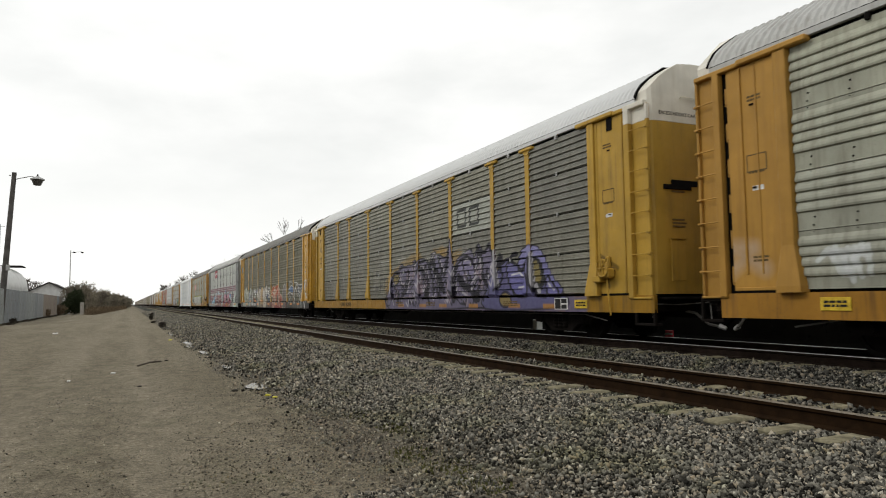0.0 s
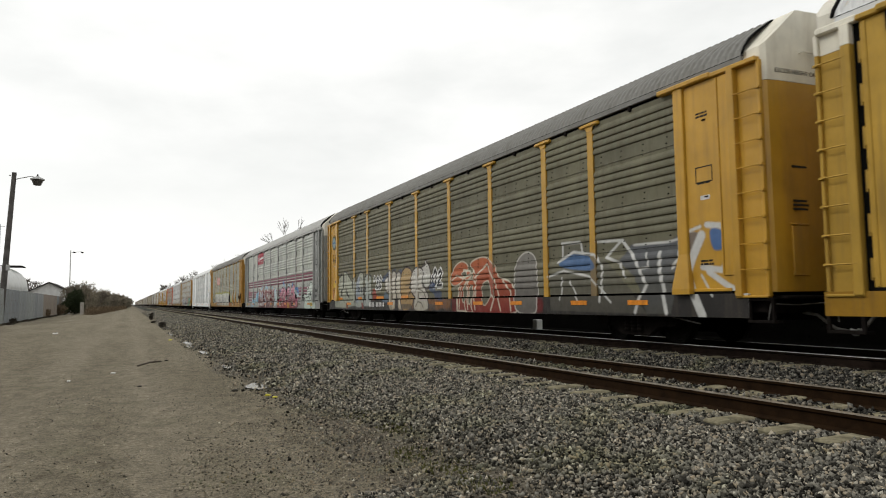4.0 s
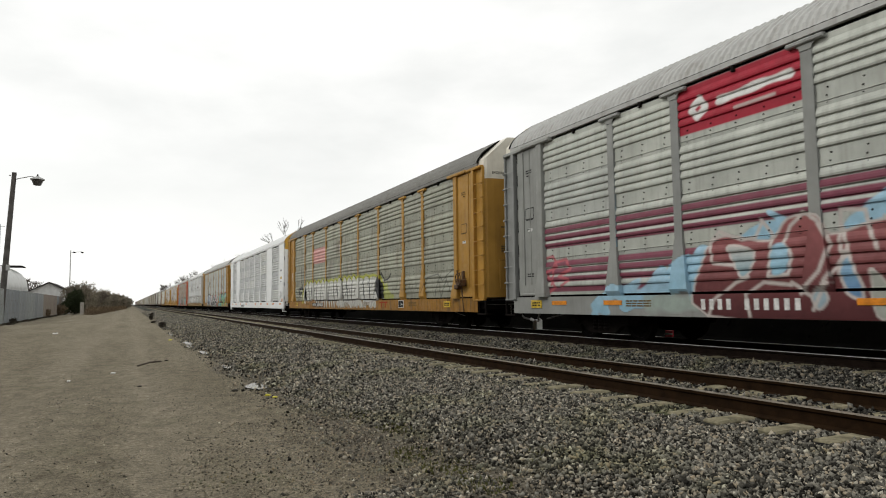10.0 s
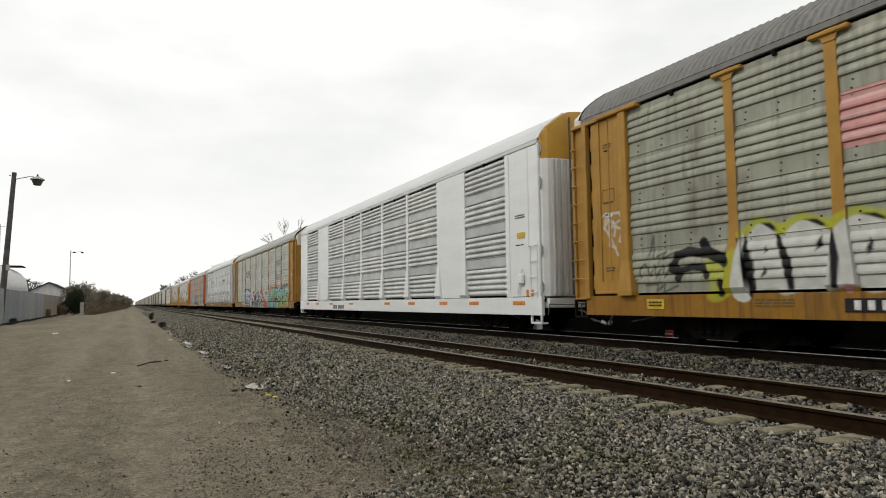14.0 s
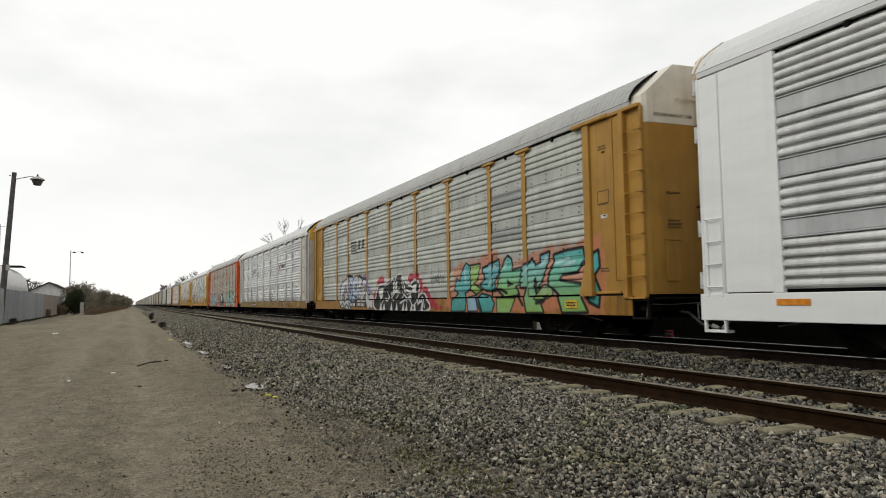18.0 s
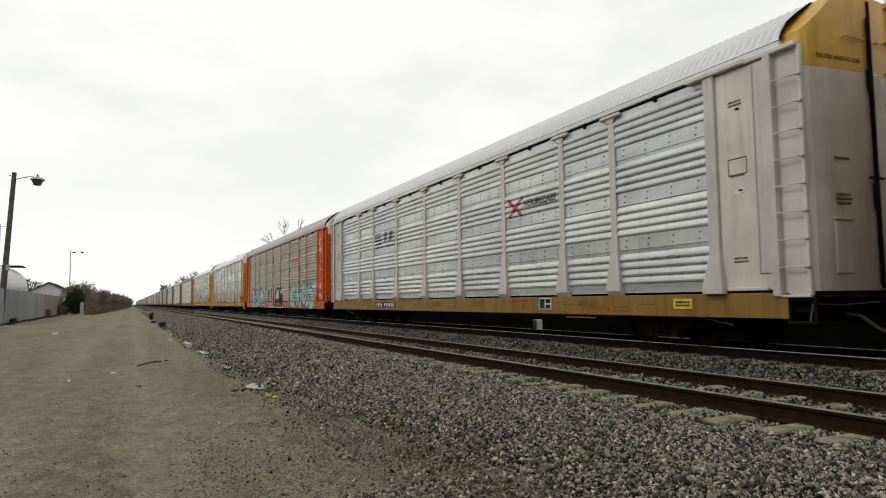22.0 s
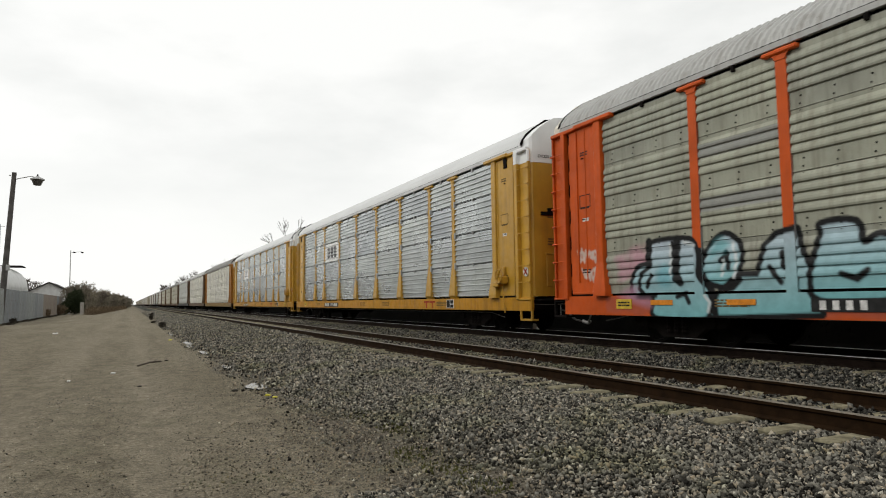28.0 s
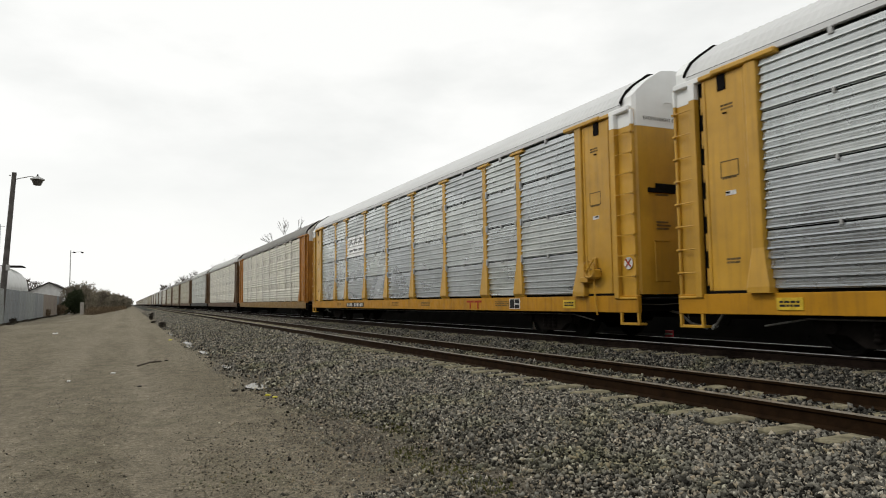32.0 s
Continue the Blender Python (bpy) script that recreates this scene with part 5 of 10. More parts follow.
sp.shape([(-2.88, 2.67), (-3.62, 2.77), (-3.59, 2.37), (-3.04, 2.46)], OCHRE_INK, None, None, 0, alpha=0.6, soft=0.12, ragged=0.06)
sp.shape([(-2.65, 2.61), (-4.15, 2.66), (-4.12, 2.06), (-2.81, 2.23)], OCHRE_INK, None, None, 0, alpha=0.6, soft=0.12, ragged=0.06)
sp.shape([(-4.29, 2.48), (-4.92, 2.54), (-4.98, 2.30), (-4.48, 1.97)], OCHRE_INK, None, None, 0, alpha=0.6, soft=0.12, ragged=0.06)
sp.shape([(-7.13, 1.84), (-7.63, 2.00), (-7.59, 1.30), (-7.14, 1.32)], OCHRE_INK, None, None, 0, alpha=0.6, soft=0.12, ragged=0.06)
sp.shape([(2.01, 1.70), (1.13, 2.06), (1.19, 0.80), (1.86, 1.04)], OCHRE_INK, None, None, 0, alpha=0.6, soft=0.12, ragged=0.06)
sp.shape([(1.20, 0.57), (1.36, 1.49), (1.13, 2.00), (0.57, 2.12), (0.26, 2.36), (-0.08, 2.23), (-0.52, 2.28), (-0.81, 2.25), (-1.06, 2.43), (-1.35, 2.35), (-1.60, 2.44), (-2.11, 2.39), (-2.49, 2.21), (-2.60, 2.48), (-2.88, 2.61), (-3.09, 2.52), (-3.34, 2.46), (-3.82, 2.37), (-4.05, 2.77), (-4.16, 2.94), (-4.24, 2.54), (-4.43, 1.98), (-4.70, 2.27), (-5.11, 2.38), (-5.44, 2.52), (-5.68, 2.44), (-5.84, 2.20), (-6.04, 2.59), (-6.20, 2.57), (-6.33, 2.42), (-6.62, 2.38), (-6.76, 2.60), (-6.88, 2.44), (-7.06, 2.20), (-7.12, 1.67), (-7.33, 1.31), (-7.38, 0.76), (-5.52, 0.72)], (0.13, 0.115, 0.18), (0.20, 0.18, 0.265), PITCH_INK, 0.04, alpha=0.96)
sp.shape([(-1.48, 1.98), (-1.80, 1.63), (-1.81, 1.17), (-1.46, 1.32)], (0.25, 0.19, 0.22), (0.28, 0.22, 0.26), None, 0)
sp.shape([(1.05, 1.91), (0.58, 1.98), (0.55, 1.73), (0.83, 1.58), (1.05, 1.65)], (0.27, 0.21, 0.07), None, PITCH_INK, 0.05)
sp.shape([(-4.61, 1.75), (-4.90, 2.20), (-5.42, 2.20), (-5.77, 1.87), (-5.63, 1.53), (-5.14, 1.61)], (0.20, 0.18, 0.30), (0.25, 0.225, 0.34), None, 0)
sp.shape([(-1.99, 1.57), (-2.30, 1.42), (-2.34, 1.05), (-2.01, 1.05)], (0.02, 0.018, 0.022), None, None, 0)
sp.stroke([(1.90, 1.28), (2.04, 1.02), (1.79, 0.74), (1.44, 0.78), (1.23, 1.03)], 0.037, PITCH_INK, ragged=0.02)
sp.stroke([(1.94, 1.22), (1.90, 0.99)], 0.073, PITCH_INK, ragged=0.02)
sp.stroke([(0.98, 0.91), (1.30, 1.38), (1.22, 1.83), (0.94, 2.02), (0.50, 2.07), (0.20, 2.25), (-0.22, 2.24)], 0.049, PITCH_INK, ragged=0.02)
sp.stroke([(1.07, 1.54), (0.77, 1.39), (0.88, 1.23)], 0.085, PITCH_INK, ragged=0.02)
sp.stroke([(0.58, 1.21), (0.56, 0.95)], 0.134, PITCH_INK, ragged=0.02)
sp.stroke([(0.50, 2.00), (0.47, 1.73), (0.24, 1.50), (-0.12, 1.53), (-0.33, 1.78), (-0.42, 2.03)], 0.049, PITCH_INK, ragged=0.02)
sp.stroke([(-0.50, 2.02), (-0.49, 1.77), (-0.39, 1.57), (-0.17, 1.32), (0.18, 1.17)], 0.110, PITCH_INK, ragged=0.02)
sp.stroke([(-0.51, 1.51), (-0.84, 1.64), (-1.03, 1.93), (-0.99, 2.27), (-1.24, 2.36)], 0.049, PITCH_INK, ragged=0.02)
sp.stroke([(-0.76, 1.40), (-1.08, 1.68), (-1.23, 1.28), (-1.64, 1.15)], 0.037, PITCH_INK, ragged=0.02)
sp.stroke([(-1.35, 1.99), (-1.52, 2.12), (-1.74, 2.14), (-1.98, 1.93), (-2.06, 1.52)], 0.110, PITCH_INK, ragged=0.02)
sp.stroke([(-1.22, 2.13), (-1.52, 2.31), (-2.10, 2.37), (-2.49, 2.17), (-2.62, 1.99)], 0.049, PITCH_INK, ragged=0.02)
sp.stroke([(-2.07, 2.15), (-2.27, 1.86), (-2.34, 1.41), (-2.30, 1.07)], 0.098, PITCH_INK, ragged=0.02)
sp.stroke([(-2.22, 2.35), (-2.39, 2.16), (-2.65, 1.74)], 0.073, PITCH_INK, ragged=0.02)
sp.stroke([(-2.53, 2.19), (-2.79, 2.41), (-2.90, 1.97), (-3.09, 1.62), (-3.32, 1.35)], 0.122, PITCH_INK, ragged=0.02)
sp.stroke([(-3.01, 1.96), (-3.29, 1.69), (-3.53, 1.43)], 0.110, PITCH_INK, ragged=0.02)
sp.stroke([(-3.21, 2.43), (-3.35, 2.09), (-3.55, 1.89)], 0.073, PITCH_INK, ragged=0.02)
sp.stroke([(-2.71, 1.65), (-2.80, 1.31), (-2.70, 1.06)], 0.061, PITCH_INK, ragged=0.02)
sp.stroke([(-3.02, 1.38), (-3.17, 1.13), (-3.37, 1.04)], 0.073, PITCH_INK, ragged=0.02)
sp.stroke([(-0.81, 1.20), (-1.03, 0.80)], 0.049, PITCH_INK, ragged=0.02)
sp.stroke([(-1.16, 1.04), (-1.43, 0.76)], 0.037, PITCH_INK, ragged=0.02)
sp.stroke([(-0.61, 0.95), (-0.73, 0.85)], 0.073, PITCH_INK, ragged=0.02)
sp.stroke([(-2.41, 0.98), (-2.50, 0.85)], 0.061, PITCH_INK, ragged=0.02)
sp.stroke([(-2.64, 2.49), (-2.81, 2.11), (-3.13, 1.62), (-3.61, 1.25)], 0.110, PITCH_INK, ragged=0.02)
sp.stroke([(-3.17, 2.46), (-3.52, 2.05), (-3.34, 1.72)], 0.061, PITCH_INK, ragged=0.02)
sp.stroke([(-3.99, 2.66), (-3.89, 2.13), (-3.64, 1.79)], 0.073, PITCH_INK, ragged=0.02)
sp.stroke([(-4.18, 2.97), (-3.96, 2.52), (-3.68, 2.10)], 0.024, PITCH_INK, ragged=0.02)
sp.stroke([(-4.43, 1.87), (-4.46, 1.33), (-4.44, 0.99)], 0.134, PITCH_INK, ragged=0.02)
sp.stroke([(-4.49, 1.76), (-4.65, 2.07), (-4.93, 2.23), (-5.26, 2.31), (-5.63, 2.21), (-5.85, 1.94)], 0.061, PITCH_INK, ragged=0.02)
sp.stroke([(-5.00, 2.22), (-5.11, 1.82), (-5.45, 1.55), (-5.75, 1.60), (-5.89, 1.86)], 0.037, PITCH_INK, ragged=0.02)
sp.stroke([(-4.74, 1.69), (-5.06, 1.41), (-5.55, 1.29), (-5.90, 1.09), (-6.14, 0.99)], 0.134, PITCH_INK, ragged=0.02)
sp.stroke([(-6.05, 2.57), (-6.13, 2.12), (-6.00, 1.75), (-5.82, 1.38)], 0.085, PITCH_INK, ragged=0.02)
sp.stroke([(-6.26, 2.39), (-6.34, 1.91), (-6.16, 1.46), (-6.04, 1.18)], 0.085, PITCH_INK, ragged=0.02)
sp.stroke([(-6.15, 2.31), (-6.52, 2.36), (-6.75, 2.55), (-7.01, 2.25), (-7.13, 1.75)], 0.061, PITCH_INK, ragged=0.02)
sp.stroke([(-6.37, 1.63), (-6.66, 1.34), (-6.95, 1.15)], 0.085, PITCH_INK, ragged=0.02)
sp.stroke([(-6.59, 1.80), (-6.79, 1.56), (-7.09, 1.58)], 0.037, PITCH_INK, ragged=0.02)
sp.stroke([(-6.91, 1.31), (-7.05, 1.06), (-7.23, 0.97)], 0.183, PITCH_INK, ragged=0.02)
sp.stroke([(-4.64, 1.01), (-4.90, 0.84), (-5.31, 0.84)], 0.037, PITCH_INK, ragged=0.02)
sp.stroke([(-5.89, 0.95), (-6.02, 0.90)], 0.073, PITCH_INK, ragged=0.02)
sp.stroke([(-6.74, 0.98), (-7.02, 0.84), (-7.23, 0.85)], 0.037, PITCH_INK, ragged=0.02)
sp.stroke([(-7.29, 1.98), (-7.43, 2.14), (-7.53, 2.01), (-7.35, 1.73), (-7.16, 1.60)], 0.122, PITCH_INK, ragged=0.02)
sp.stroke([(-3.75, 1.58), (-3.92, 1.24), (-4.29, 1.18)], 0.073, PITCH_INK, ragged=0.02)
sp.stroke([(1.33, 1.26), (1.38, 1.61), (1.27, 1.89)], 0.032, HAZE, alpha=0.9)
sp.stroke([(0.41, 2.05), (0.38, 1.75), (0.20, 1.57), (-0.05, 1.59)], 0.032, HAZE, alpha=0.9)
sp.stroke([(-0.60, 1.91), (-0.59, 1.71), (-0.47, 1.51)], 0.032, HAZE, alpha=0.9)
sp.stroke([(-1.09, 1.87), (-1.06, 2.22), (-1.29, 2.30)], 0.032, HAZE, alpha=0.9)
sp.stroke([(-1.59, 2.19), (-1.81, 2.20), (-2.06, 1.99)], 0.032, HAZE, alpha=0.9)
sp.stroke([(-2.17, 2.05), (-2.46, 1.67), (-2.42, 1.15)], 0.032, HAZE, alpha=0.9)
sp.stroke([(-2.69, 2.43), (-2.83, 2.58), (-3.05, 2.50)], 0.032, HAZE, alpha=0.9)
sp.stroke([(-2.96, 1.80), (-3.15, 1.49)], 0.032, HAZE, alpha=0.9)
sp.stroke([(1.03, 0.80), (1.10, 1.03)], 0.032, HAZE, alpha=0.9)
sp.stroke([(0.19, 1.01), (-0.05, 1.06)], 0.032, HAZE, alpha=0.9)
sp.stroke([(-0.94, 1.24), (-1.28, 1.09)], 0.032, HAZE, alpha=0.9)
sp.stroke([(-4.37, 1.87), (-4.38, 1.44)], 0.032, HAZE, alpha=0.9)
sp.stroke([(-4.55, 1.54), (-4.62, 1.22)], 0.032, HAZE, alpha=0.9)
sp.stroke([(-5.56, 1.45), (-5.83, 1.59), (-5.94, 1.85)], 0.032, HAZE, alpha=0.9)
sp.stroke([(-5.17, 2.17), (-5.42, 2.22)], 0.032, HAZE, alpha=0.9)
sp.stroke([(-5.90, 2.15), (-5.96, 1.75), (-5.83, 1.47)], 0.032, HAZE, alpha=0.9)
sp.stroke([(-6.18, 2.21), (-6.23, 1.92)], 0.032, HAZE, alpha=0.9)
sp.stroke([(-6.64, 1.70), (-6.92, 1.49)], 0.032, HAZE, alpha=0.9)
sp.stroke([(-6.97, 1.27), (-7.14, 1.31), (-7.30, 1.21)], 0.032, HAZE, alpha=0.9)
sp.stroke([(-7.12, 2.10), (-7.17, 1.75)], 0.032, HAZE, alpha=0.9)
sp.stroke([(-3.34, 2.30), (-3.64, 1.93)], 0.032, HAZE, alpha=0.9)
sp.stroke([(-4.92, 1.21), (-5.30, 1.10)], 0.032, HAZE, alpha=0.9)
sp.stroke([(-6.76, 1.02), (-6.84, 0.96), (-7.03, 0.91)], 0.032, HAZE, alpha=0.9)
sp.stroke([(-6.30, 1.36), (-6.55, 1.16)], 0.032, HAZE, alpha=0.9)
sp.stroke([(2.67, 1.84), (2.70, 1.28)], 0.035, (0.05, 0.045, 0.04), alpha=0.85)
sp.stroke([(2.67, 1.84), (2.28, 1.86)], 0.035, (0.05, 0.045, 0.04), alpha=0.85)
sp.stroke([(2.68, 1.58), (2.39, 1.60)], 0.035, (0.05, 0.045, 0.04), alpha=0.85)
sp.stroke([(2.28, 1.84), (1.79, 1.88)], 0.035, (0.05, 0.045, 0.04), alpha=0.85)
sp.stroke([(2.11, 1.87), (2.19, 1.41)], 0.035, (0.05, 0.045, 0.04), alpha=0.85)
sp.stroke([(1.79, 1.78), (1.87, 1.28)], 0.035, (0.05, 0.045, 0.04), alpha=0.85)
sp.stroke([(1.58, 1.86), (1.80, 1.56), (1.54, 1.24)], 0.035, (0.05, 0.045, 0.04), alpha=0.85)
sp.scribble(3.29, 1.32, 0.4, 0.35, 0.02, (0.08, 0.075, 0.07), 61)
sp.scribble(3.26, 1.97, 0.4, 0.3, 0.02, (0.08, 0.075, 0.07), 62)
# pale dashes paint the skylight that shows through perforations in the sheets
for u, v, z in ((0.63, -0.24, 2.54), (2.50, 1.52, 2.53), (-2.11, -3.30, 2.51), (-4.65, -5.50, 2.52)):
    sp.patch(u, v, z, z + 0.03, (0.6, 0.6, 0.57), 0.85, 0.008)
    for n in range(8):
        q = u + (v - u) * n / 8
        sp.patch(q, q + (v - u) / 14, z - 0.09, z - 0.06, (0.55, 0.55, 0.52), 0.75, 0.008)
        sp.patch(q, q + (v - u) / 18, z - 0.17, z - 0.14, (0.55, 0.55, 0.52), 0.6, 0.008)
sp.shape([(-6.55, 0.70), (-6.85, 1.5), (-7.29, 1.75), (-7.83, 2.08), (-8.17, 1.90), (-8.51, 1.83), (-8.64, 2.14), (-8.91, 2.28), (-9.35, 2.19), (-9.57, 1.95), (-9.73, 1.64), (-10.06, 1.31), (-10.41, 1.12), (-10.43, 0.77)], (0.10, 0.095, 0.20), (0.15, 0.14, 0.28), PITCH_INK, 0.04, alpha=0.95)
sp.shape([(-7.79, 1.91), (-8.00, 1.97), (-8.40, 1.82), (-8.74, 1.67), (-8.89, 1.43), (-8.89, 1.07), (-8.30, 1.07), (-8.00, 1.29), (-7.82, 1.59)], (0.12, 0.115, 0.30), (0.17, 0.16, 0.33), PITCH_INK, 0.06)
sp.stroke([(-8.53, 1.87), (-8.70, 2.14), (-8.95, 2.20), (-9.30, 2.13), (-9.52, 1.93), (-9.70, 1.60), (-9.97, 1.29), (-10.25, 1.12)], 0.20, PITCH_INK)
sp.stroke([(-8.54, 1.92), (-8.70, 2.16), (-8.96, 2.24), (-9.30, 2.17), (-9.54, 1.96), (-9.73, 1.64), (-10.00, 1.33), (-10.27, 1.15)], 0.13, (0.15, 0.145, 0.34), (0.24, 0.23, 0.42))
sp.shape([(-9.12, 1.94), (-9.43, 1.97), (-9.62, 1.65), (-9.62, 1.31), (-9.38, 1.15), (-9.16, 1.42)], (0.03, 0.03, 0.03), (0.02, 0.02, 0.02), None, 0)
sp.shape([(-9.18, 1.91), (-9.33, 1.92), (-9.45, 1.66), (-9.49, 1.42), (-9.32, 1.37), (-9.18, 1.55)], (0.24, 0.19, 0.07), (0.22, 0.18, 0.08), None, 0, alpha=0.9)
sp.stroke([(-9.03, 2.10), (-9.03, 1.79), (-9.13, 1.38), (-9.38, 1.11)], 0.10, (0.34, 0.33, 0.35))
sp.stroke([(-8.94, 2.02), (-8.94, 1.61), (-9.01, 1.34), (-9.33, 1.05), (-9.74, 1.01)], 0.05, PITCH_INK)
sp.shape([(-9.77, 1.51), (-9.93, 1.38), (-10.21, 1.14), (-10.24, 1.06), (-9.83, 1.07), (-9.71, 1.31)], (0.15, 0.14, 0.33), (0.2, 0.19, 0.36), PITCH_INK, 0.05)
sp.stroke([(-7.89, 1.98), (-8.07, 2.16), (-8.31, 2.18)], 0.07, PITCH_INK)
sp.stroke([(-7.09, 2.31), (-7.12, 1.84), (-7.28, 1.31)], 0.09, (0.33, 0.32, 0.34))
sp.stroke([(-7.47, 2.07), (-7.41, 1.82), (-7.55, 1.61), (-7.34, 1.31), (-7.14, 1.22)], 0.05, PITCH_INK)
sp.shape([(-7.42, 1.02), (-7.65, 1.15), (-7.95, 1.05), (-8.02, 0.85), (-7.75, 0.75), (-7.48, 0.82)], (0.25, 0.19, 0.07), None, PITCH_INK, 0.05, alpha=0.9)
sp.stroke([(-8.04, 1.62), (-8.44, 1.66), (-8.76, 1.51)], 0.025, (0.55, 0.55, 0.58))
sp.stroke([(-8.42, 1.27), (-8.80, 1.28)], 0.025, (0.55, 0.55, 0.58))
sp.stroke([(-9.80, 1.34), (-10.05, 1.17)], 0.025, (0.55, 0.55, 0.58))
r = random.Random(77)
for i in range(90):
    y, z, a = r.uniform(-7.0, 1.1), r.uniform(0.85, 1.95), r.uniform(0.15, 0.42)
    sp.stroke([(y, z), (y - 0.5 * a, z - 0.4 * a), (y - 0.7 * a, z + 0.3 * a), (y - 0.2 * a, z + 0.8 * a)][: r.choice((3, 4))], r.uniform(0.016, 0.04), r.choice((PITCH_INK, PITCH_INK, PITCH_INK, HAZE, (0.30, 0.24, 0.28))), alpha=0.85)
for y in (0.2, -1.9, -3.6, -5.8, -8.2, -9.9):
    sp.patch(y + 0.3, y - 0.3, 0.72, 0.83, (0.42, 0.20, 0.03), 0.8)
sp.stroke([(-12.2, 1.2), (-11.9, 1.9), (-12.5, 1.6)], 0.05, INK, alpha=0.6)
sp.scribble(12.4, 3.55, 0.62, 0.45, 0.022, (0.05, 0.035, 0.015), 51)
sp.scribble(12.35, 3.1, 0.72, 0.42, 0.026, (0.05, 0.035, 0.015), 52)
sp.stroke([(12.0, 3.1), (11.95, 2.5), (12.15, 2.3)], 0.018, (0.06, 0.04, 0.02), alpha=0.8)
sp.scribble(12.4, 1.15, 0.85, 0.26, 0.022, (0.06, 0.04, 0.02), 53)
add_car(1, "yellow-posted autorack with tan siding and purple graffiti", "ribbed", TAN, OLD_YELLOW, OLD_YELLOW, SILL_DUSTY, ROOF_BRIGHT, CREAM, None, spray=sp, sign_board=-1, flare=True, brackets=False, brake=OLD_YELLOW,
        extras=details(style="round", bars=(8.24, 6.65), marks="black", placards=(-11.2,), consol=-10.4))

# -- olive car with pale and red graffiti
sp = Spray()
sp.tag(6.25, 1.5, 1.05, 0.5, "'20", 0.045, INK, INK, SNOW, None, 0.05, 0.07, 0.0, 7)
sp.tag(0.05, 1.45, 0.9, 0.55, "02", 0.05, INK, INK, SNOW, None, 0.1, 0.07, 0.0, 11)
sp.stroke([(4.9, 1.9), (2.6, 2.05), (0.3, 1.5), (-1.0, 0.8)], 0.16, (0.05, 0.08, 0.17), alpha=0.7, ragged=0.1)
sp.patch(1.9, -1.5, 0.66, 0.99, (0.20, 0.10, 0.045), 0.85, 0.1, 0.05)
sp.patch(-1.6, -6.9, 0.62, 1.0, (0.13, 0.015, 0.015), 0.9, 0.1, 0.05)
sp.shape([(12.10, 0.86), (11.86, 1.88), (12.12, 1.96), (10.98, 2.28), (10.80, 2.10), (10.53, 2.39), (10.13, 2.31), (9.59, 1.96), (9.30, 1.85), (9.38, 1.82), (9.02, 1.99), (8.82, 2.09), (8.67, 1.71), (8.61, 0.76), (10.30, 0.63), (12.07, 0.66)], (0.31, 0.325, 0.26), (0.42, 0.425, 0.345), (0.055, 0.055, 0.05), 0.05, rounded=False)
sp.shape([(8.75, 0.75), (8.65, 1.76), (8.36, 2.16), (8.03, 2.28), (7.71, 2.09), (7.64, 1.15), (7.47, 0.76)], (0.29, 0.315, 0.285), (0.41, 0.42, 0.35), (0.055, 0.055, 0.05), 0.05)
sp.shape([(8.69, 0.99), (8.60, 1.81), (8.31, 2.11), (8.20, 1.82), (8.18, 0.99)], (0.24, 0.28, 0.36), (0.33, 0.37, 0.45), None, 0, alpha=0.8, soft=0.12)
sp.shape([(7.54, 2.01), (6.98, 2.12), (6.61, 2.03), (6.51, 0.96), (6.57, 0.72), (7.48, 0.72), (7.31, 1.66)], (0.30, 0.33, 0.32), (0.42, 0.44, 0.38), (0.055, 0.055, 0.05), 0.05, rounded=False)
sp.shape([(10.91, 2.10), (10.64, 2.16), (10.67, 1.58), (10.82, 1.64)], (0.045, 0.045, 0.038), None, None, 0, rounded=False, alpha=0.95)
sp.shape([(11.19, 1.49), (10.89, 1.57), (10.95, 1.25), (11.10, 1.20)], (0.045, 0.045, 0.038), None, None, 0, rounded=False, alpha=0.95)
sp.shape([(10.31, 1.72), (10.17, 1.44), (9.81, 1.22), (9.85, 1.06), (10.32, 1.36)], (0.045, 0.045, 0.038), None, None, 0, rounded=False, alpha=0.95)
sp.shape([(9.40, 1.82), (9.08, 1.87), (9.05, 1.41), (9.23, 1.45)], (0.045, 0.045, 0.038), None, None, 0, rounded=False, alpha=0.95)
sp.shape([(7.57, 1.55), (7.33, 1.66), (7.23, 1.47), (7.44, 1.34)], (0.045, 0.045, 0.038), None, None, 0, rounded=False, alpha=0.95)
sp.shape([(7.70, 1.07), (7.60, 1.59), (7.51, 1.50), (7.46, 1.06)], (0.045, 0.045, 0.038), None, None, 0, rounded=False, alpha=0.95)
sp.shape([(8.83, 1.00), (8.65, 1.09), (8.70, 0.76)], (0.045, 0.045, 0.038), None, None, 0, rounded=False, alpha=0.95)
sp.shape([(8.13, 1.48), (8.21, 1.37), (8.35, 1.38), (8.41, 1.50), (8.33, 1.61), (8.19, 1.60)], (0.06, 0.065, 0.08), None, None, 0.04, alpha=0.85)
sp.shape([(7.77, 1.46), (7.84, 1.36), (7.98, 1.36), (8.04, 1.48), (7.96, 1.58), (7.83, 1.57)], (0.06, 0.065, 0.08), None, None, 0.04, alpha=0.85)
sp.shape([(10.21, 0.86), (9.79, 0.91), (9.84, 0.64), (10.15, 0.63)], (0.17, 0.06, 0.03), None, None, 0, rounded=False)
sp.shape([(7.82, 0.89), (7.61, 0.89), (7.48, 0.63), (7.75, 0.63)], (0.22, 0.06, 0.05), None, None, 0, rounded=False)
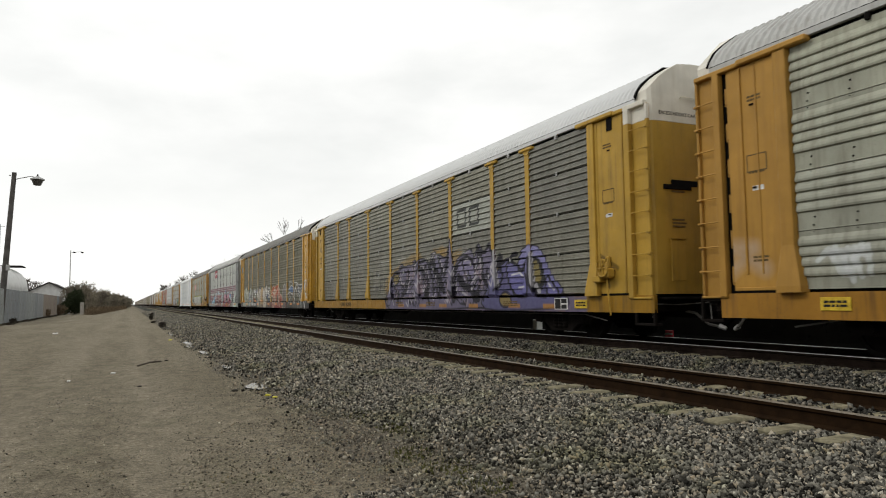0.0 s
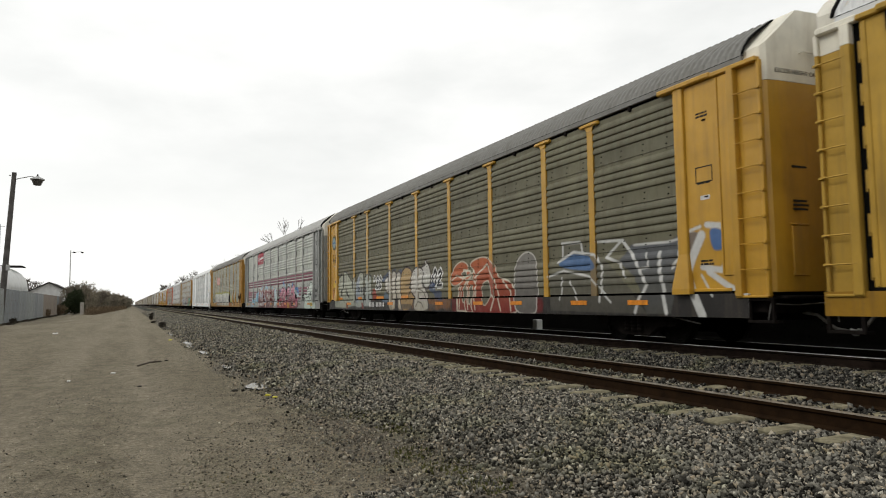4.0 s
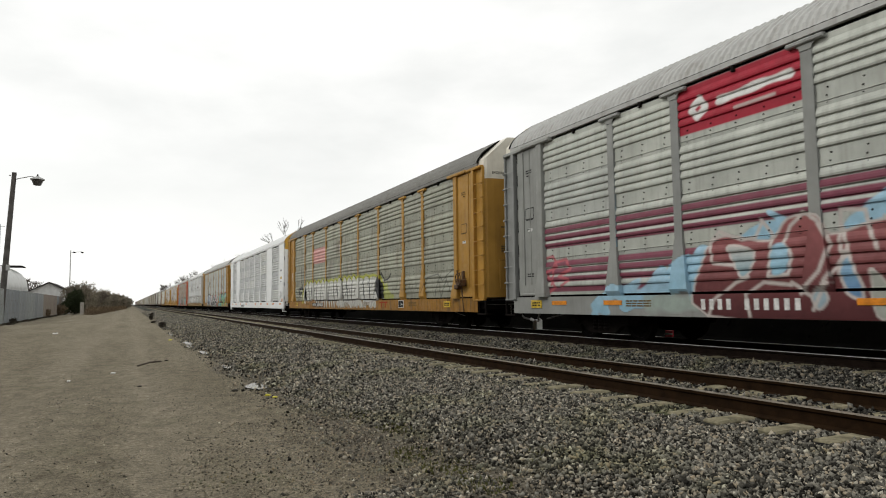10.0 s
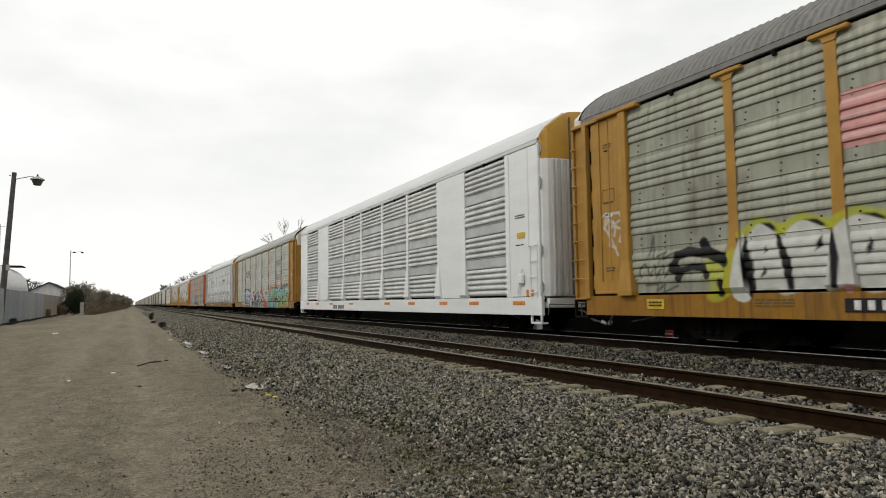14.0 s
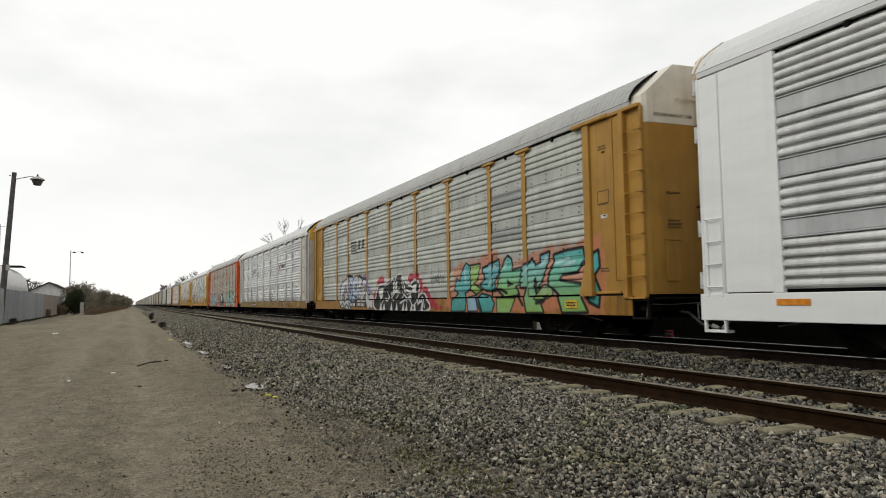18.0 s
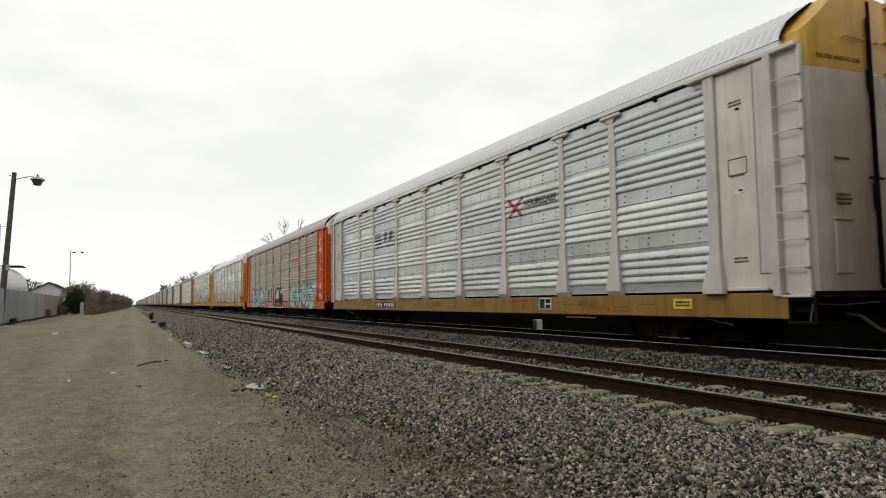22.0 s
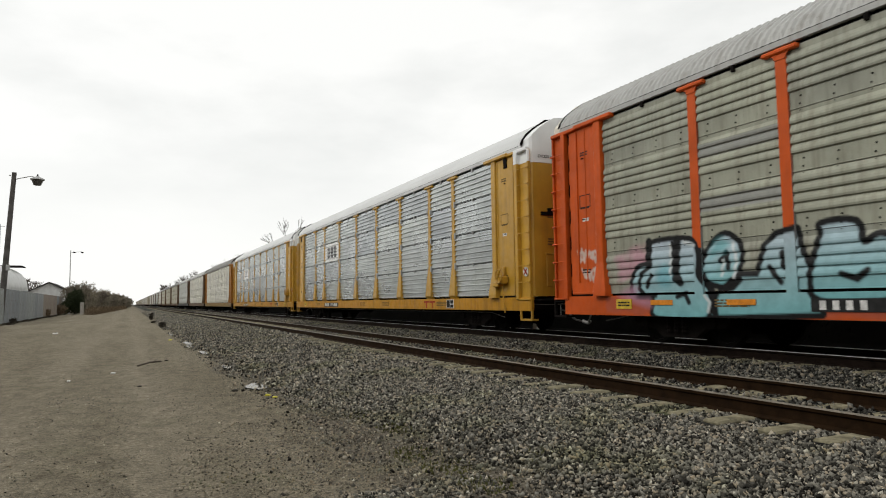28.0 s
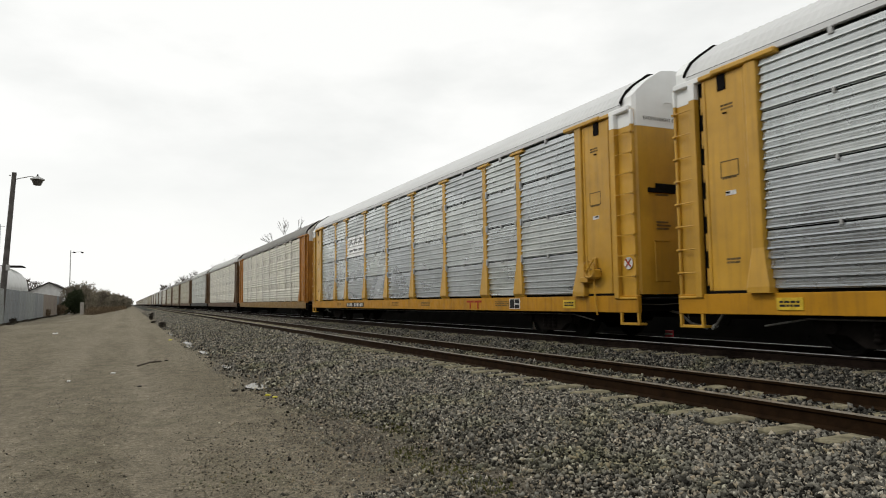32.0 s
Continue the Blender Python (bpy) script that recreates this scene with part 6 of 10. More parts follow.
sp.shape([(6.37, 1.03), (6.31, 1.42), (6.06, 1.47), (5.81, 1.18), (5.77, 1.02)], (0.30, 0.04, 0.03), None, None, 0, alpha=0.8)
sp.shape([(5.04, 0.96), (4.96, 1.21), (4.69, 1.31), (4.44, 1.15), (4.42, 0.90)], (0.13, 0.19, 0.26), None, None, 0, alpha=0.8, soft=0.1)
sp.shape([(4.77, 1.51), (4.79, 1.77), (4.59, 1.93), (4.45, 1.80), (4.23, 1.68), (4.25, 1.44), (4.52, 1.32), (4.72, 1.39)], (0.42, 0.39, 0.33), (0.60, 0.58, 0.54), (0.07, 0.055, 0.05), 0.045)
sp.shape([(4.40, 1.94), (4.35, 2.14), (4.20, 2.17), (4.03, 2.06), (4.05, 1.77), (3.94, 0.66), (4.28, 0.75), (4.28, 1.49)], (0.40, 0.35, 0.255), (0.56, 0.53, 0.47), (0.07, 0.055, 0.05), 0.045)
sp.shape([(4.04, 1.91), (4.00, 2.07), (3.80, 2.13), (3.61, 2.03), (3.61, 1.73), (3.58, 0.76), (3.77, 0.62), (4.00, 0.65), (3.98, 1.47)], (0.40, 0.35, 0.255), (0.56, 0.53, 0.47), (0.07, 0.055, 0.05), 0.045)
sp.shape([(3.52, 1.82), (3.46, 2.04), (3.26, 2.07), (3.09, 1.98), (3.07, 1.69), (2.89, 0.80), (2.80, 0.63), (3.19, 0.63), (3.27, 0.98), (3.51, 1.12)], (0.40, 0.35, 0.255), (0.56, 0.53, 0.47), (0.07, 0.055, 0.05), 0.045)
sp.shape([(3.04, 1.38), (2.99, 1.97), (2.69, 2.18), (2.32, 2.20), (2.00, 2.07), (1.92, 1.77), (2.13, 1.44), (1.80, 1.34), (1.68, 1.10), (1.79, 0.80), (2.21, 0.60), (2.84, 0.65)], (0.34, 0.22, 0.10), (0.42, 0.30, 0.15), (0.07, 0.055, 0.05), 0.05)
sp.stroke([(2.55, 1.53), (2.22, 1.54), (1.97, 1.58)], 0.025, (0.10, 0.085, 0.06))
sp.stroke([(2.02, 1.29), (2.30, 1.17), (2.42, 0.93)], 0.025, (0.10, 0.085, 0.06))
sp.shape([(1.21, 1.85), (1.02, 2.12), (0.69, 2.21), (0.61, 2.37), (0.41, 2.22), (0.24, 1.95), (0.17, 1.72), (0.30, 1.46), (0.55, 1.38), (0.81, 1.54)], (0.42, 0.42, 0.38), (0.60, 0.58, 0.54), (0.07, 0.055, 0.05), 0.05)
sp.shape([(1.95, 1.29), (1.95, 1.90), (1.63, 2.12), (1.11, 2.12), (0.87, 1.94), (0.92, 1.54), (0.58, 1.30), (0.41, 1.02), (0.40, 0.63), (1.58, 0.61), (1.60, 1.04)], (0.40, 0.37, 0.30), (0.60, 0.58, 0.54), (0.07, 0.055, 0.05), 0.05)
sp.stroke([(1.55, 1.27), (1.40, 1.39), (0.90, 1.31), (0.63, 1.02)], 0.022, (0.10, 0.085, 0.06))
sp.stroke([(1.47, 0.74), (1.25, 0.92), (0.92, 0.86), (0.77, 0.69)], 0.022, (0.10, 0.085, 0.06))
sp.stroke([(2.86, 0.74), (1.97, 0.74)], 0.09, (0.06, 0.06, 0.06), alpha=0.7)
sp.stroke([(0.28, 0.75), (-0.20, 0.72)], 0.09, (0.06, 0.06, 0.06), alpha=0.7)
sp.shape([(-1.49, 1.55), (-1.58, 1.85), (-1.82, 2.06), (-2.25, 2.16), (-2.62, 2.04), (-2.63, 1.89), (-2.35, 1.91), (-2.41, 1.83), (-2.77, 1.84), (-2.90, 1.72), (-2.70, 1.58), (-2.37, 1.59), (-2.10, 1.46), (-1.72, 1.41)], (0.40, 0.11, 0.05), (0.42, 0.12, 0.05), (0.56, 0.52, 0.42), 0.035)
sp.shape([(-1.97, 0.62), (-1.95, 1.08), (-2.10, 1.44), (-2.47, 1.64), (-2.55, 1.55), (-2.42, 1.33), (-2.42, 0.94), (-2.66, 0.89), (-2.69, 0.61)], (0.17, 0.018, 0.018), (0.42, 0.12, 0.05), (0.56, 0.52, 0.42), 0.035, rounded=False)
sp.shape([(-2.57, 0.63), (-2.55, 1.33), (-2.70, 1.54), (-2.98, 1.56), (-3.23, 1.38), (-3.18, 1.13), (-3.11, 0.89), (-3.18, 0.62)], (0.17, 0.018, 0.018), (0.42, 0.12, 0.05), (0.56, 0.52, 0.42), 0.035)
sp.shape([(-3.07, 1.56), (-3.06, 1.77), (-3.26, 1.88), (-3.47, 1.79), (-3.48, 1.61), (-3.32, 1.50)], (0.38, 0.11, 0.05), (0.42, 0.12, 0.05), (0.56, 0.52, 0.42), 0.03)
sp.shape([(-3.07, 0.55), (-3.26, 1.62), (-2.83, 2.05), (-3.64, 2.22), (-4.29, 1.98), (-4.63, 1.58), (-5.32, 1.37), (-5.57, 0.61)], (0.17, 0.018, 0.018), (0.42, 0.12, 0.05), (0.56, 0.52, 0.42), 0.035)
sp.shape([(-5.57, 0.70), (-5.51, 1.74), (-5.79, 2.10), (-6.22, 2.17), (-6.55, 1.88), (-6.60, 0.89), (-6.43, 0.58)], (0.12, 0.11, 0.10), (0.20, 0.19, 0.17), (0.52, 0.50, 0.46), 0.03)
sp.shape([(-7.23, 0.66), (-7.18, 1.50), (-7.64, 1.66), (-7.74, 2.21), (-8.53, 2.21), (-8.80, 1.95), (-9.35, 1.79), (-9.81, 1.42), (-10.33, 0.95), (-10.66, 0.62)], (0.08, 0.075, 0.06), (0.13, 0.125, 0.10), None, 0, rounded=False, alpha=0.75)
sp.shape([(-10.19, 2.06), (-11.26, 2.02), (-11.74, 2.22), (-12.15, 2.12), (-12.01, 1.64), (-11.55, 1.37), (-11.33, 0.63), (-10.66, 0.62), (-10.26, 1.41), (-9.82, 1.73)], (0.08, 0.08, 0.07), (0.09, 0.10, 0.13), None, 0, rounded=False, alpha=0.8)
sp.shape([(-7.61, 1.83), (-7.99, 1.99), (-8.69, 1.93), (-8.99, 1.69), (-8.78, 1.58), (-7.79, 1.69)], (0.07, 0.13, 0.25), None, None, 0)
sp.stroke([(-7.73, 1.93), (-7.74, 2.28), (-8.46, 2.26), (-8.52, 1.99)], 0.032, (0.56, 0.56, 0.54))
sp.stroke([(-7.54, 1.84), (-8.17, 2.05), (-9.00, 1.93), (-9.25, 1.63), (-9.15, 0.88)], 0.032, (0.56, 0.56, 0.54))
sp.stroke([(-7.10, 1.50), (-7.79, 1.62), (-8.78, 1.45), (-9.54, 0.86)], 0.024, (0.56, 0.56, 0.54))
sp.stroke([(-7.71, 1.45), (-7.62, 0.93)], 0.024, (0.56, 0.56, 0.54))
sp.stroke([(-8.00, 1.37), (-8.34, 0.90)], 0.024, (0.56, 0.56, 0.54))
sp.stroke([(-9.07, 2.22), (-9.90, 2.18), (-9.38, 1.85), (-9.85, 1.70), (-9.99, 1.39)], 0.032, (0.56, 0.56, 0.54))
sp.stroke([(-9.93, 2.17), (-10.27, 1.81), (-10.44, 1.52), (-10.62, 1.22), (-10.41, 0.89), (-10.31, 0.65)], 0.04, (0.56, 0.56, 0.54))
sp.stroke([(-10.28, 2.05), (-11.26, 2.03), (-11.68, 2.08)], 0.024, (0.56, 0.56, 0.54))
sp.stroke([(-10.65, 1.85), (-10.72, 1.57), (-10.44, 1.54)], 0.024, (0.56, 0.56, 0.54))
sp.stroke([(-11.04, 1.83), (-11.02, 1.50), (-11.11, 1.09), (-11.20, 0.65)], 0.048, (0.56, 0.56, 0.54))
sp.stroke([(-11.37, 1.52), (-11.56, 1.71), (-11.55, 2.00), (-11.76, 2.16), (-12.13, 2.24)], 0.032, (0.56, 0.56, 0.54))
sp.stroke([(-12.15, 2.07), (-11.89, 1.64), (-11.77, 1.34), (-11.95, 0.94), (-12.11, 0.61)], 0.096, (0.56, 0.56, 0.54))
sp.stroke([(-12.28, 2.26), (-12.60, 2.21), (-12.80, 2.06), (-12.76, 1.60), (-12.59, 1.42), (-12.15, 1.49)], 0.056, (0.56, 0.56, 0.54))
sp.stroke([(-12.29, 1.40), (-12.69, 1.15), (-13.04, 0.98), (-13.47, 1.08)], 0.056, (0.56, 0.56, 0.54))
sp.stroke([(-12.12, 1.35), (-12.36, 0.96)], 0.024, (0.56, 0.56, 0.54))
sp.shape([(-12.37, 2.17), (-12.62, 2.12), (-12.68, 1.82), (-12.45, 1.78), (-12.36, 1.96)], (0.06, 0.13, 0.30), None, None, 0)
sp.shape([(-2.28, 1.79), (-2.45, 1.85), (-2.62, 1.78), (-2.56, 1.68), (-2.34, 1.70)], (0.13, 0.125, 0.09), None, (0.56, 0.52, 0.42), 0.02)
sp.shape([(-2.34, 1.25), (-2.48, 1.42), (-2.59, 1.24), (-2.51, 0.93), (-2.36, 0.91)], (0.13, 0.125, 0.09), None, (0.56, 0.52, 0.42), 0.025)
sp.shape([(-2.76, 1.23), (-2.90, 1.40), (-3.00, 1.27), (-2.90, 0.89), (-2.77, 0.85)], (0.13, 0.125, 0.09), None, (0.56, 0.52, 0.42), 0.025)
sp.stroke([(-1.56, 1.58), (-1.91, 1.73), (-2.32, 1.64), (-2.71, 1.70), (-2.99, 1.77)], 0.028, (0.56, 0.52, 0.42))
sp.stroke([(-2.05, 1.44), (-1.99, 0.99), (-2.03, 0.64)], 0.028, (0.56, 0.52, 0.42))
sp.stroke([(-2.70, 1.54), (-2.64, 1.15), (-2.71, 0.67)], 0.028, (0.56, 0.52, 0.42))
sp.stroke([(-3.20, 1.38), (-3.12, 0.97), (-3.19, 0.66)], 0.028, (0.56, 0.52, 0.42))
sp.stroke([(-2.18, 1.40), (-2.12, 0.69)], 0.028, (0.56, 0.52, 0.42))
sp.stroke([(-3.15, 1.62), (-3.89, 2.00), (-4.38, 1.48), (-4.74, 0.64)], 0.03, (0.56, 0.52, 0.42))
sp.stroke([(-3.97, 1.19), (-4.37, 0.99), (-4.16, 0.64)], 0.03, (0.56, 0.52, 0.42))
sp.stroke([(-4.86, 1.47), (-5.22, 1.18), (-5.30, 0.64)], 0.03, (0.56, 0.52, 0.42))
sp.shape([(-3.57, 1.30), (-3.98, 1.50), (-4.17, 1.09), (-3.76, 0.79)], (0.13, 0.125, 0.09), None, (0.56, 0.52, 0.42), 0.02)
for a in ([(11.6, 1.0), (11.45, 1.75), (11.2, 2.1)], [(10.45, 0.9), (10.42, 1.5), (10.3, 2.2)], [(9.75, 1.1), (9.6, 1.6), (9.3, 1.78)], [(9.0, 0.8), (8.95, 1.3), (8.85, 1.9)], [(8.55, 0.85), (8.5, 1.6), (8.2, 2.05), (7.85, 1.95)], [(7.3, 0.8), (7.05, 1.4), (7.0, 2.0)]):
    sp.stroke(a, 0.022, (0.13, 0.14, 0.14), alpha=0.8)
for a in ([(4.15, 0.8), (4.18, 1.6), (4.22, 2.08)], [(3.78, 0.75), (3.8, 1.5), (3.82, 2.03)], [(3.05, 0.8), (3.28, 1.5), (3.28, 1.98)], [(4.6, 1.45), (4.62, 1.8)], [(0.5, 1.5), (0.6, 1.9), (0.9, 2.0)]):
    sp.stroke(a, 0.02, (0.74, 0.72, 0.68), alpha=0.8)

sp.scribble(12.55, 2.88, 0.72, 0.30, 0.024, (0.06, 0.05, 0.04), 41)
sp.shape([(12.05, 1.05), (12.0, 1.95), (11.72, 2.12), (11.66, 1.1)], (0.32, 0.36, 0.38), (0.42, 0.45, 0.45), (0.06, 0.06, 0.06), 0.04, rounded=False)
sp.shape([(12.6, 1.05), (12.4, 1.6), (12.1, 1.45), (12.15, 1.05)], (0.30, 0.06, 0.03), None, None, 0, alpha=0.75, soft=0.1)


def door_disc(car):
    details(bars=(6.75, 4.8), reflectors=((11.2, 1.05, 0.3, SIDE - 0.03), 9.7, (8.1, 1.05, 0.25, SIDE - 0.03), (5.4, 1.05, 0.45, SIDE - 0.03), 4.1, (2.6, 1.05, 0.35, SIDE - 0.03), -0.6, -3.4, -5.6, -8.4, -10.4), stencil=False, door_rows="black")(car)
    part("placard", Geo().box(SIDE - 0.095, SIDE - 0.046, 11.75, 12.30, 1.66, 1.88, 0.004), MARK["yellow"], car, "bright yellow placard on the yellow door")
    y = END - 1.85
    d = part("round_emblem", Geo().bar((SIDE - 0.046, y, 3.95), (SIDE - 0.080, y, 3.95), 0.36, 0.36, 32), plain("emblem_ring", (0.15, 0.14, 0.09), 0.6), car, "faded round emblem of dark ring, grey-blue field and blue cross")
    part("emblem_field", Geo().bar((SIDE - 0.0805, y, 3.95), (SIDE - 0.084, y, 3.95), 0.27, 0.27, 28), plain("emblem_field", (0.30, 0.37, 0.36), 0.6), d)
    part("emblem_cross", Geo().box(SIDE - 0.089, SIDE - 0.0845, y - 0.25, y + 0.25, 3.91, 3.99, 0.001).box(SIDE - 0.090, SIDE - 0.085, y - 0.04, y + 0.04, 3.72, 4.18, 0.001), plain("emblem_blue", (0.10, 0.19, 0.33), 0.6), d)


add_car(2, "autorack with yellow posts, olive siding and pale and red graffiti", "banded", OLIVE_SIDE, YELLOW, YELLOW, SOOT_SILL, ROOF_DARK, CREAM, None, spray=sp, slits=False, extras=door_disc)

# -- light grey car with magenta stripes
sp, un = Spray(), Spray()
for z in (2.58, 2.39, 2.20, 1.74, 1.56, 1.36, 1.12):
    un.patch(-11.6, 11.6, z, z + 0.13, (0.17, 0.018, 0.05), 0.92)
un.patch(6.95, 4.25, 4.02, 4.93, (0.36, 0.02, 0.04))
un.stroke([(6.45, 4.28), (6.6, 4.45), (6.4, 4.62), (6.25, 4.42), (6.45, 4.28)], 0.07, SNOW)
un.stroke([(5.95, 4.47), (4.5, 4.50)], 0.075, SNOW, ragged=0.03)
un.stroke([(5.6, 4.24), (4.8, 4.25)], 0.03, (0.5, 0.4, 0.38))
sp.under = un
for y0, y1, z in ((9.6, 8.2, 0.95), (8.6, 6.4, 1.15), (7.2, 5.8, 1.5)):
    sp.stroke([(y0, z - 0.25), ((y0 + y1) / 2, z + 0.12), (y1, z - 0.1)], 0.2, (0.27, 0.46, 0.58), (0.34, 0.53, 0.66), 0.95, ragged=0.12)
sp.patch(8.0, 6.6, 0.68, 1.0, (0.33, 0.40, 0.36), 0.8, 0.1, 0.05)
for z0, z1, dy in ((1.15, 1.95, 0.0), (1.3, 1.85, 0.55)):
    sp.stroke([(11.9 - dy, z0), (11.75 - dy, z1), (11.3 - dy, z1 + 0.05), (11.1 - dy, z1 - 0.2), (11.6 - dy, z1 - 0.35), (11.2 - dy, z0 + 0.1), (11.5 - dy, z0 - 0.05)], 0.04, (0.45, 0.10, 0.12), alpha=0.85)
sp.shape([(7.48, 1.35), (7.31, 1.58), (6.79, 1.75), (6.28, 1.55), (6.16, 1.09)], (0.27, 0.46, 0.58), (0.34, 0.53, 0.66), None, 0, rounded=False, ragged=0.03)
sp.shape([(5.99, 1.83), (5.44, 2.09), (4.94, 2.20), (5.05, 2.35), (4.51, 2.16), (4.48, 1.75)], (0.27, 0.46, 0.58), (0.34, 0.53, 0.66), None, 0, rounded=False, ragged=0.03)
sp.shape([(4.03, 1.73), (3.68, 2.10), (3.11, 2.44), (3.05, 2.05), (2.92, 2.23), (2.50, 2.07), (2.42, 1.76)], (0.27, 0.46, 0.58), (0.34, 0.53, 0.66), None, 0, rounded=False, ragged=0.03)
sp.shape([(2.05, 1.98), (1.79, 2.13), (1.53, 2.22), (1.39, 1.87), (1.73, 1.66)], (0.27, 0.46, 0.58), (0.34, 0.53, 0.66), None, 0, rounded=False, ragged=0.03)
sp.shape([(1.05, 1.90), (0.99, 2.14), (0.69, 2.09), (0.64, 2.25), (0.49, 1.96), (0.21, 1.94), (0.23, 1.53)], (0.27, 0.46, 0.58), (0.34, 0.53, 0.66), None, 0, rounded=False, ragged=0.03)
sp.shape([(0.17, 1.42), (0.02, 1.82), (-0.24, 1.90), (-0.50, 2.03), (-0.54, 1.73), (-0.78, 1.76), (-0.83, 1.57), (-1.05, 1.46), (-1.20, 1.27), (-1.36, 1.21), (-1.08, 1.08), (-0.74, 1.04), (-0.36, 0.70)], (0.27, 0.46, 0.58), (0.34, 0.53, 0.66), None, 0, rounded=False, ragged=0.03)
sp.shape([(6.37, 0.62), (6.41, 1.70), (5.98, 2.01), (5.07, 1.85), (4.69, 2.18), (4.18, 2.17), (3.98, 1.86), (3.17, 2.00), (2.51, 1.83), (2.13, 2.13), (1.72, 1.78), (1.31, 1.86), (0.92, 2.00), (0.57, 1.81), (0.21, 2.03), (-0.07, 1.82), (-0.05, 1.41), (-0.27, 1.20), (-0.35, 0.90), (-0.28, 0.60), (1.62, 0.53)], (0.065, 0.016, 0.018), (0.30, 0.10, 0.10), (0.52, 0.47, 0.44), 0.03)
sp.stroke([(6.36, 0.60), (6.21, 0.90), (5.77, 1.19), (5.48, 1.28), (5.76, 1.49), (6.25, 1.55), (6.30, 1.93), (6.09, 2.11), (5.61, 1.92), (5.32, 1.94), (5.19, 2.16)], 0.03, (0.52, 0.47, 0.44))
sp.stroke([(5.20, 2.23), (4.99, 1.96), (5.09, 1.27), (4.72, 1.29), (4.65, 1.61), (4.78, 1.80), (4.66, 2.06), (4.41, 2.25), (4.18, 2.10), (3.98, 1.73), (4.14, 1.32), (4.49, 0.98)], 0.03, (0.52, 0.47, 0.44))
sp.stroke([(3.81, 2.22), (3.84, 1.72), (3.79, 1.38)], 0.03, (0.52, 0.47, 0.44))
sp.stroke([(3.81, 2.22), (3.44, 2.17), (3.40, 1.91), (3.29, 1.60)], 0.03, (0.52, 0.47, 0.44))
sp.stroke([(5.46, 0.61), (5.53, 0.99), (5.20, 1.18), (4.68, 1.12)], 0.03, (0.52, 0.47, 0.44))
sp.stroke([(4.68, 1.16), (4.30, 0.93), (4.01, 1.14)], 0.03, (0.52, 0.47, 0.44))
sp.shape([(5.88, 1.83), (5.37, 1.70), (5.46, 1.38), (5.63, 1.29), (5.80, 1.59)], (0.22, 0.36, 0.42), (0.46, 0.45, 0.42), (0.52, 0.47, 0.44), 0.03)
sp.shape([(3.76, 1.59), (3.64, 1.29), (3.51, 0.92), (3.72, 0.97), (3.86, 1.26)], (0.12, 0.24, 0.42), (0.25, 0.42, 0.55), (0.52, 0.47, 0.44), 0.035)
sp.shape([(5.01, 1.72), (4.79, 1.80), (4.70, 1.57), (4.79, 1.33), (5.02, 1.31)], (0.22, 0.40, 0.50), (0.34, 0.53, 0.66), None, 0)
sp.shape([(4.30, 0.93), (4.15, 1.06), (4.05, 0.89), (4.20, 0.74)], (0.30, 0.40, 0.46), None, (0.52, 0.47, 0.44), 0.025)
sp.stroke([(3.17, 2.04), (2.88, 1.84), (2.41, 1.98), (2.24, 1.75), (2.17, 1.27), (1.84, 0.74)], 0.03, (0.52, 0.47, 0.44))
sp.stroke([(2.32, 1.94), (2.01, 2.21), (1.68, 1.93), (1.32, 1.75), (0.92, 2.00), (0.75, 1.88), (0.41, 1.85), (0.18, 2.03), (-0.05, 1.92), (-0.12, 1.75), (0.09, 1.66)], 0.03, (0.52, 0.47, 0.44))
sp.stroke([(1.91, 1.38), (1.63, 1.53), (1.38, 1.36), (1.18, 1.02), (1.20, 0.74)], 0.03, (0.52, 0.47, 0.44))
sp.stroke([(1.58, 1.26), (1.61, 0.67)], 0.03, (0.52, 0.47, 0.44))
sp.stroke([(0.81, 1.23), (0.35, 1.32), (0.45, 0.99), (0.84, 0.67)], 0.03, (0.52, 0.47, 0.44))
sp.stroke([(-0.29, 0.62), (-0.21, 1.08), (0.03, 1.31), (0.31, 1.22), (0.46, 0.91), (0.20, 0.64), (-0.11, 0.70)], 0.03, (0.52, 0.47, 0.44))
sp.stroke([(3.00, 1.55), (2.73, 1.05), (2.47, 0.71)], 0.03, (0.52, 0.47, 0.44))
sp.stroke([(4.29, 0.73), (4.05, 1.20), (3.71, 1.58), (3.80, 1.98)], 0.03, (0.52, 0.47, 0.44))
sp.shape([(2.83, 1.66), (2.50, 1.60), (2.44, 1.40), (2.73, 1.39)], (0.36, 0.37, 0.33), None, (0.52, 0.47, 0.44), 0.02)
sp.shape([(2.29, 1.40), (1.95, 1.29), (1.89, 1.15), (2.23, 1.22)], (0.36, 0.37, 0.33), None, (0.52, 0.47, 0.44), 0.02)
sp.shape([(1.34, 1.59), (1.07, 1.48), (1.01, 1.35), (1.26, 1.34)], (0.36, 0.37, 0.33), None, (0.52, 0.47, 0.44), 0.02)
sp.shape([(0.61, 1.81), (0.36, 1.74), (0.43, 1.43), (0.59, 1.55)], (0.36, 0.37, 0.33), None, (0.52, 0.47, 0.44), 0.02)
sp.shape([(3.41, 1.31), (3.18, 1.05), (3.04, 0.68), (3.32, 0.65)], (0.36, 0.37, 0.33), None, (0.52, 0.47, 0.44), 0.02)
sp.shape([(0.69, 0.75), (0.65, 1.01), (0.45, 1.10), (0.39, 0.75), (0.15, 0.60), (0.49, 0.59)], (0.05, 0.045, 0.045), None, None, 0)
PLUM, PALE_BLUE, CLEAR_BLUE = (0.035, 0.014, 0.018), (0.42, 0.53, 0.55), (0.09, 0.22, 0.46)
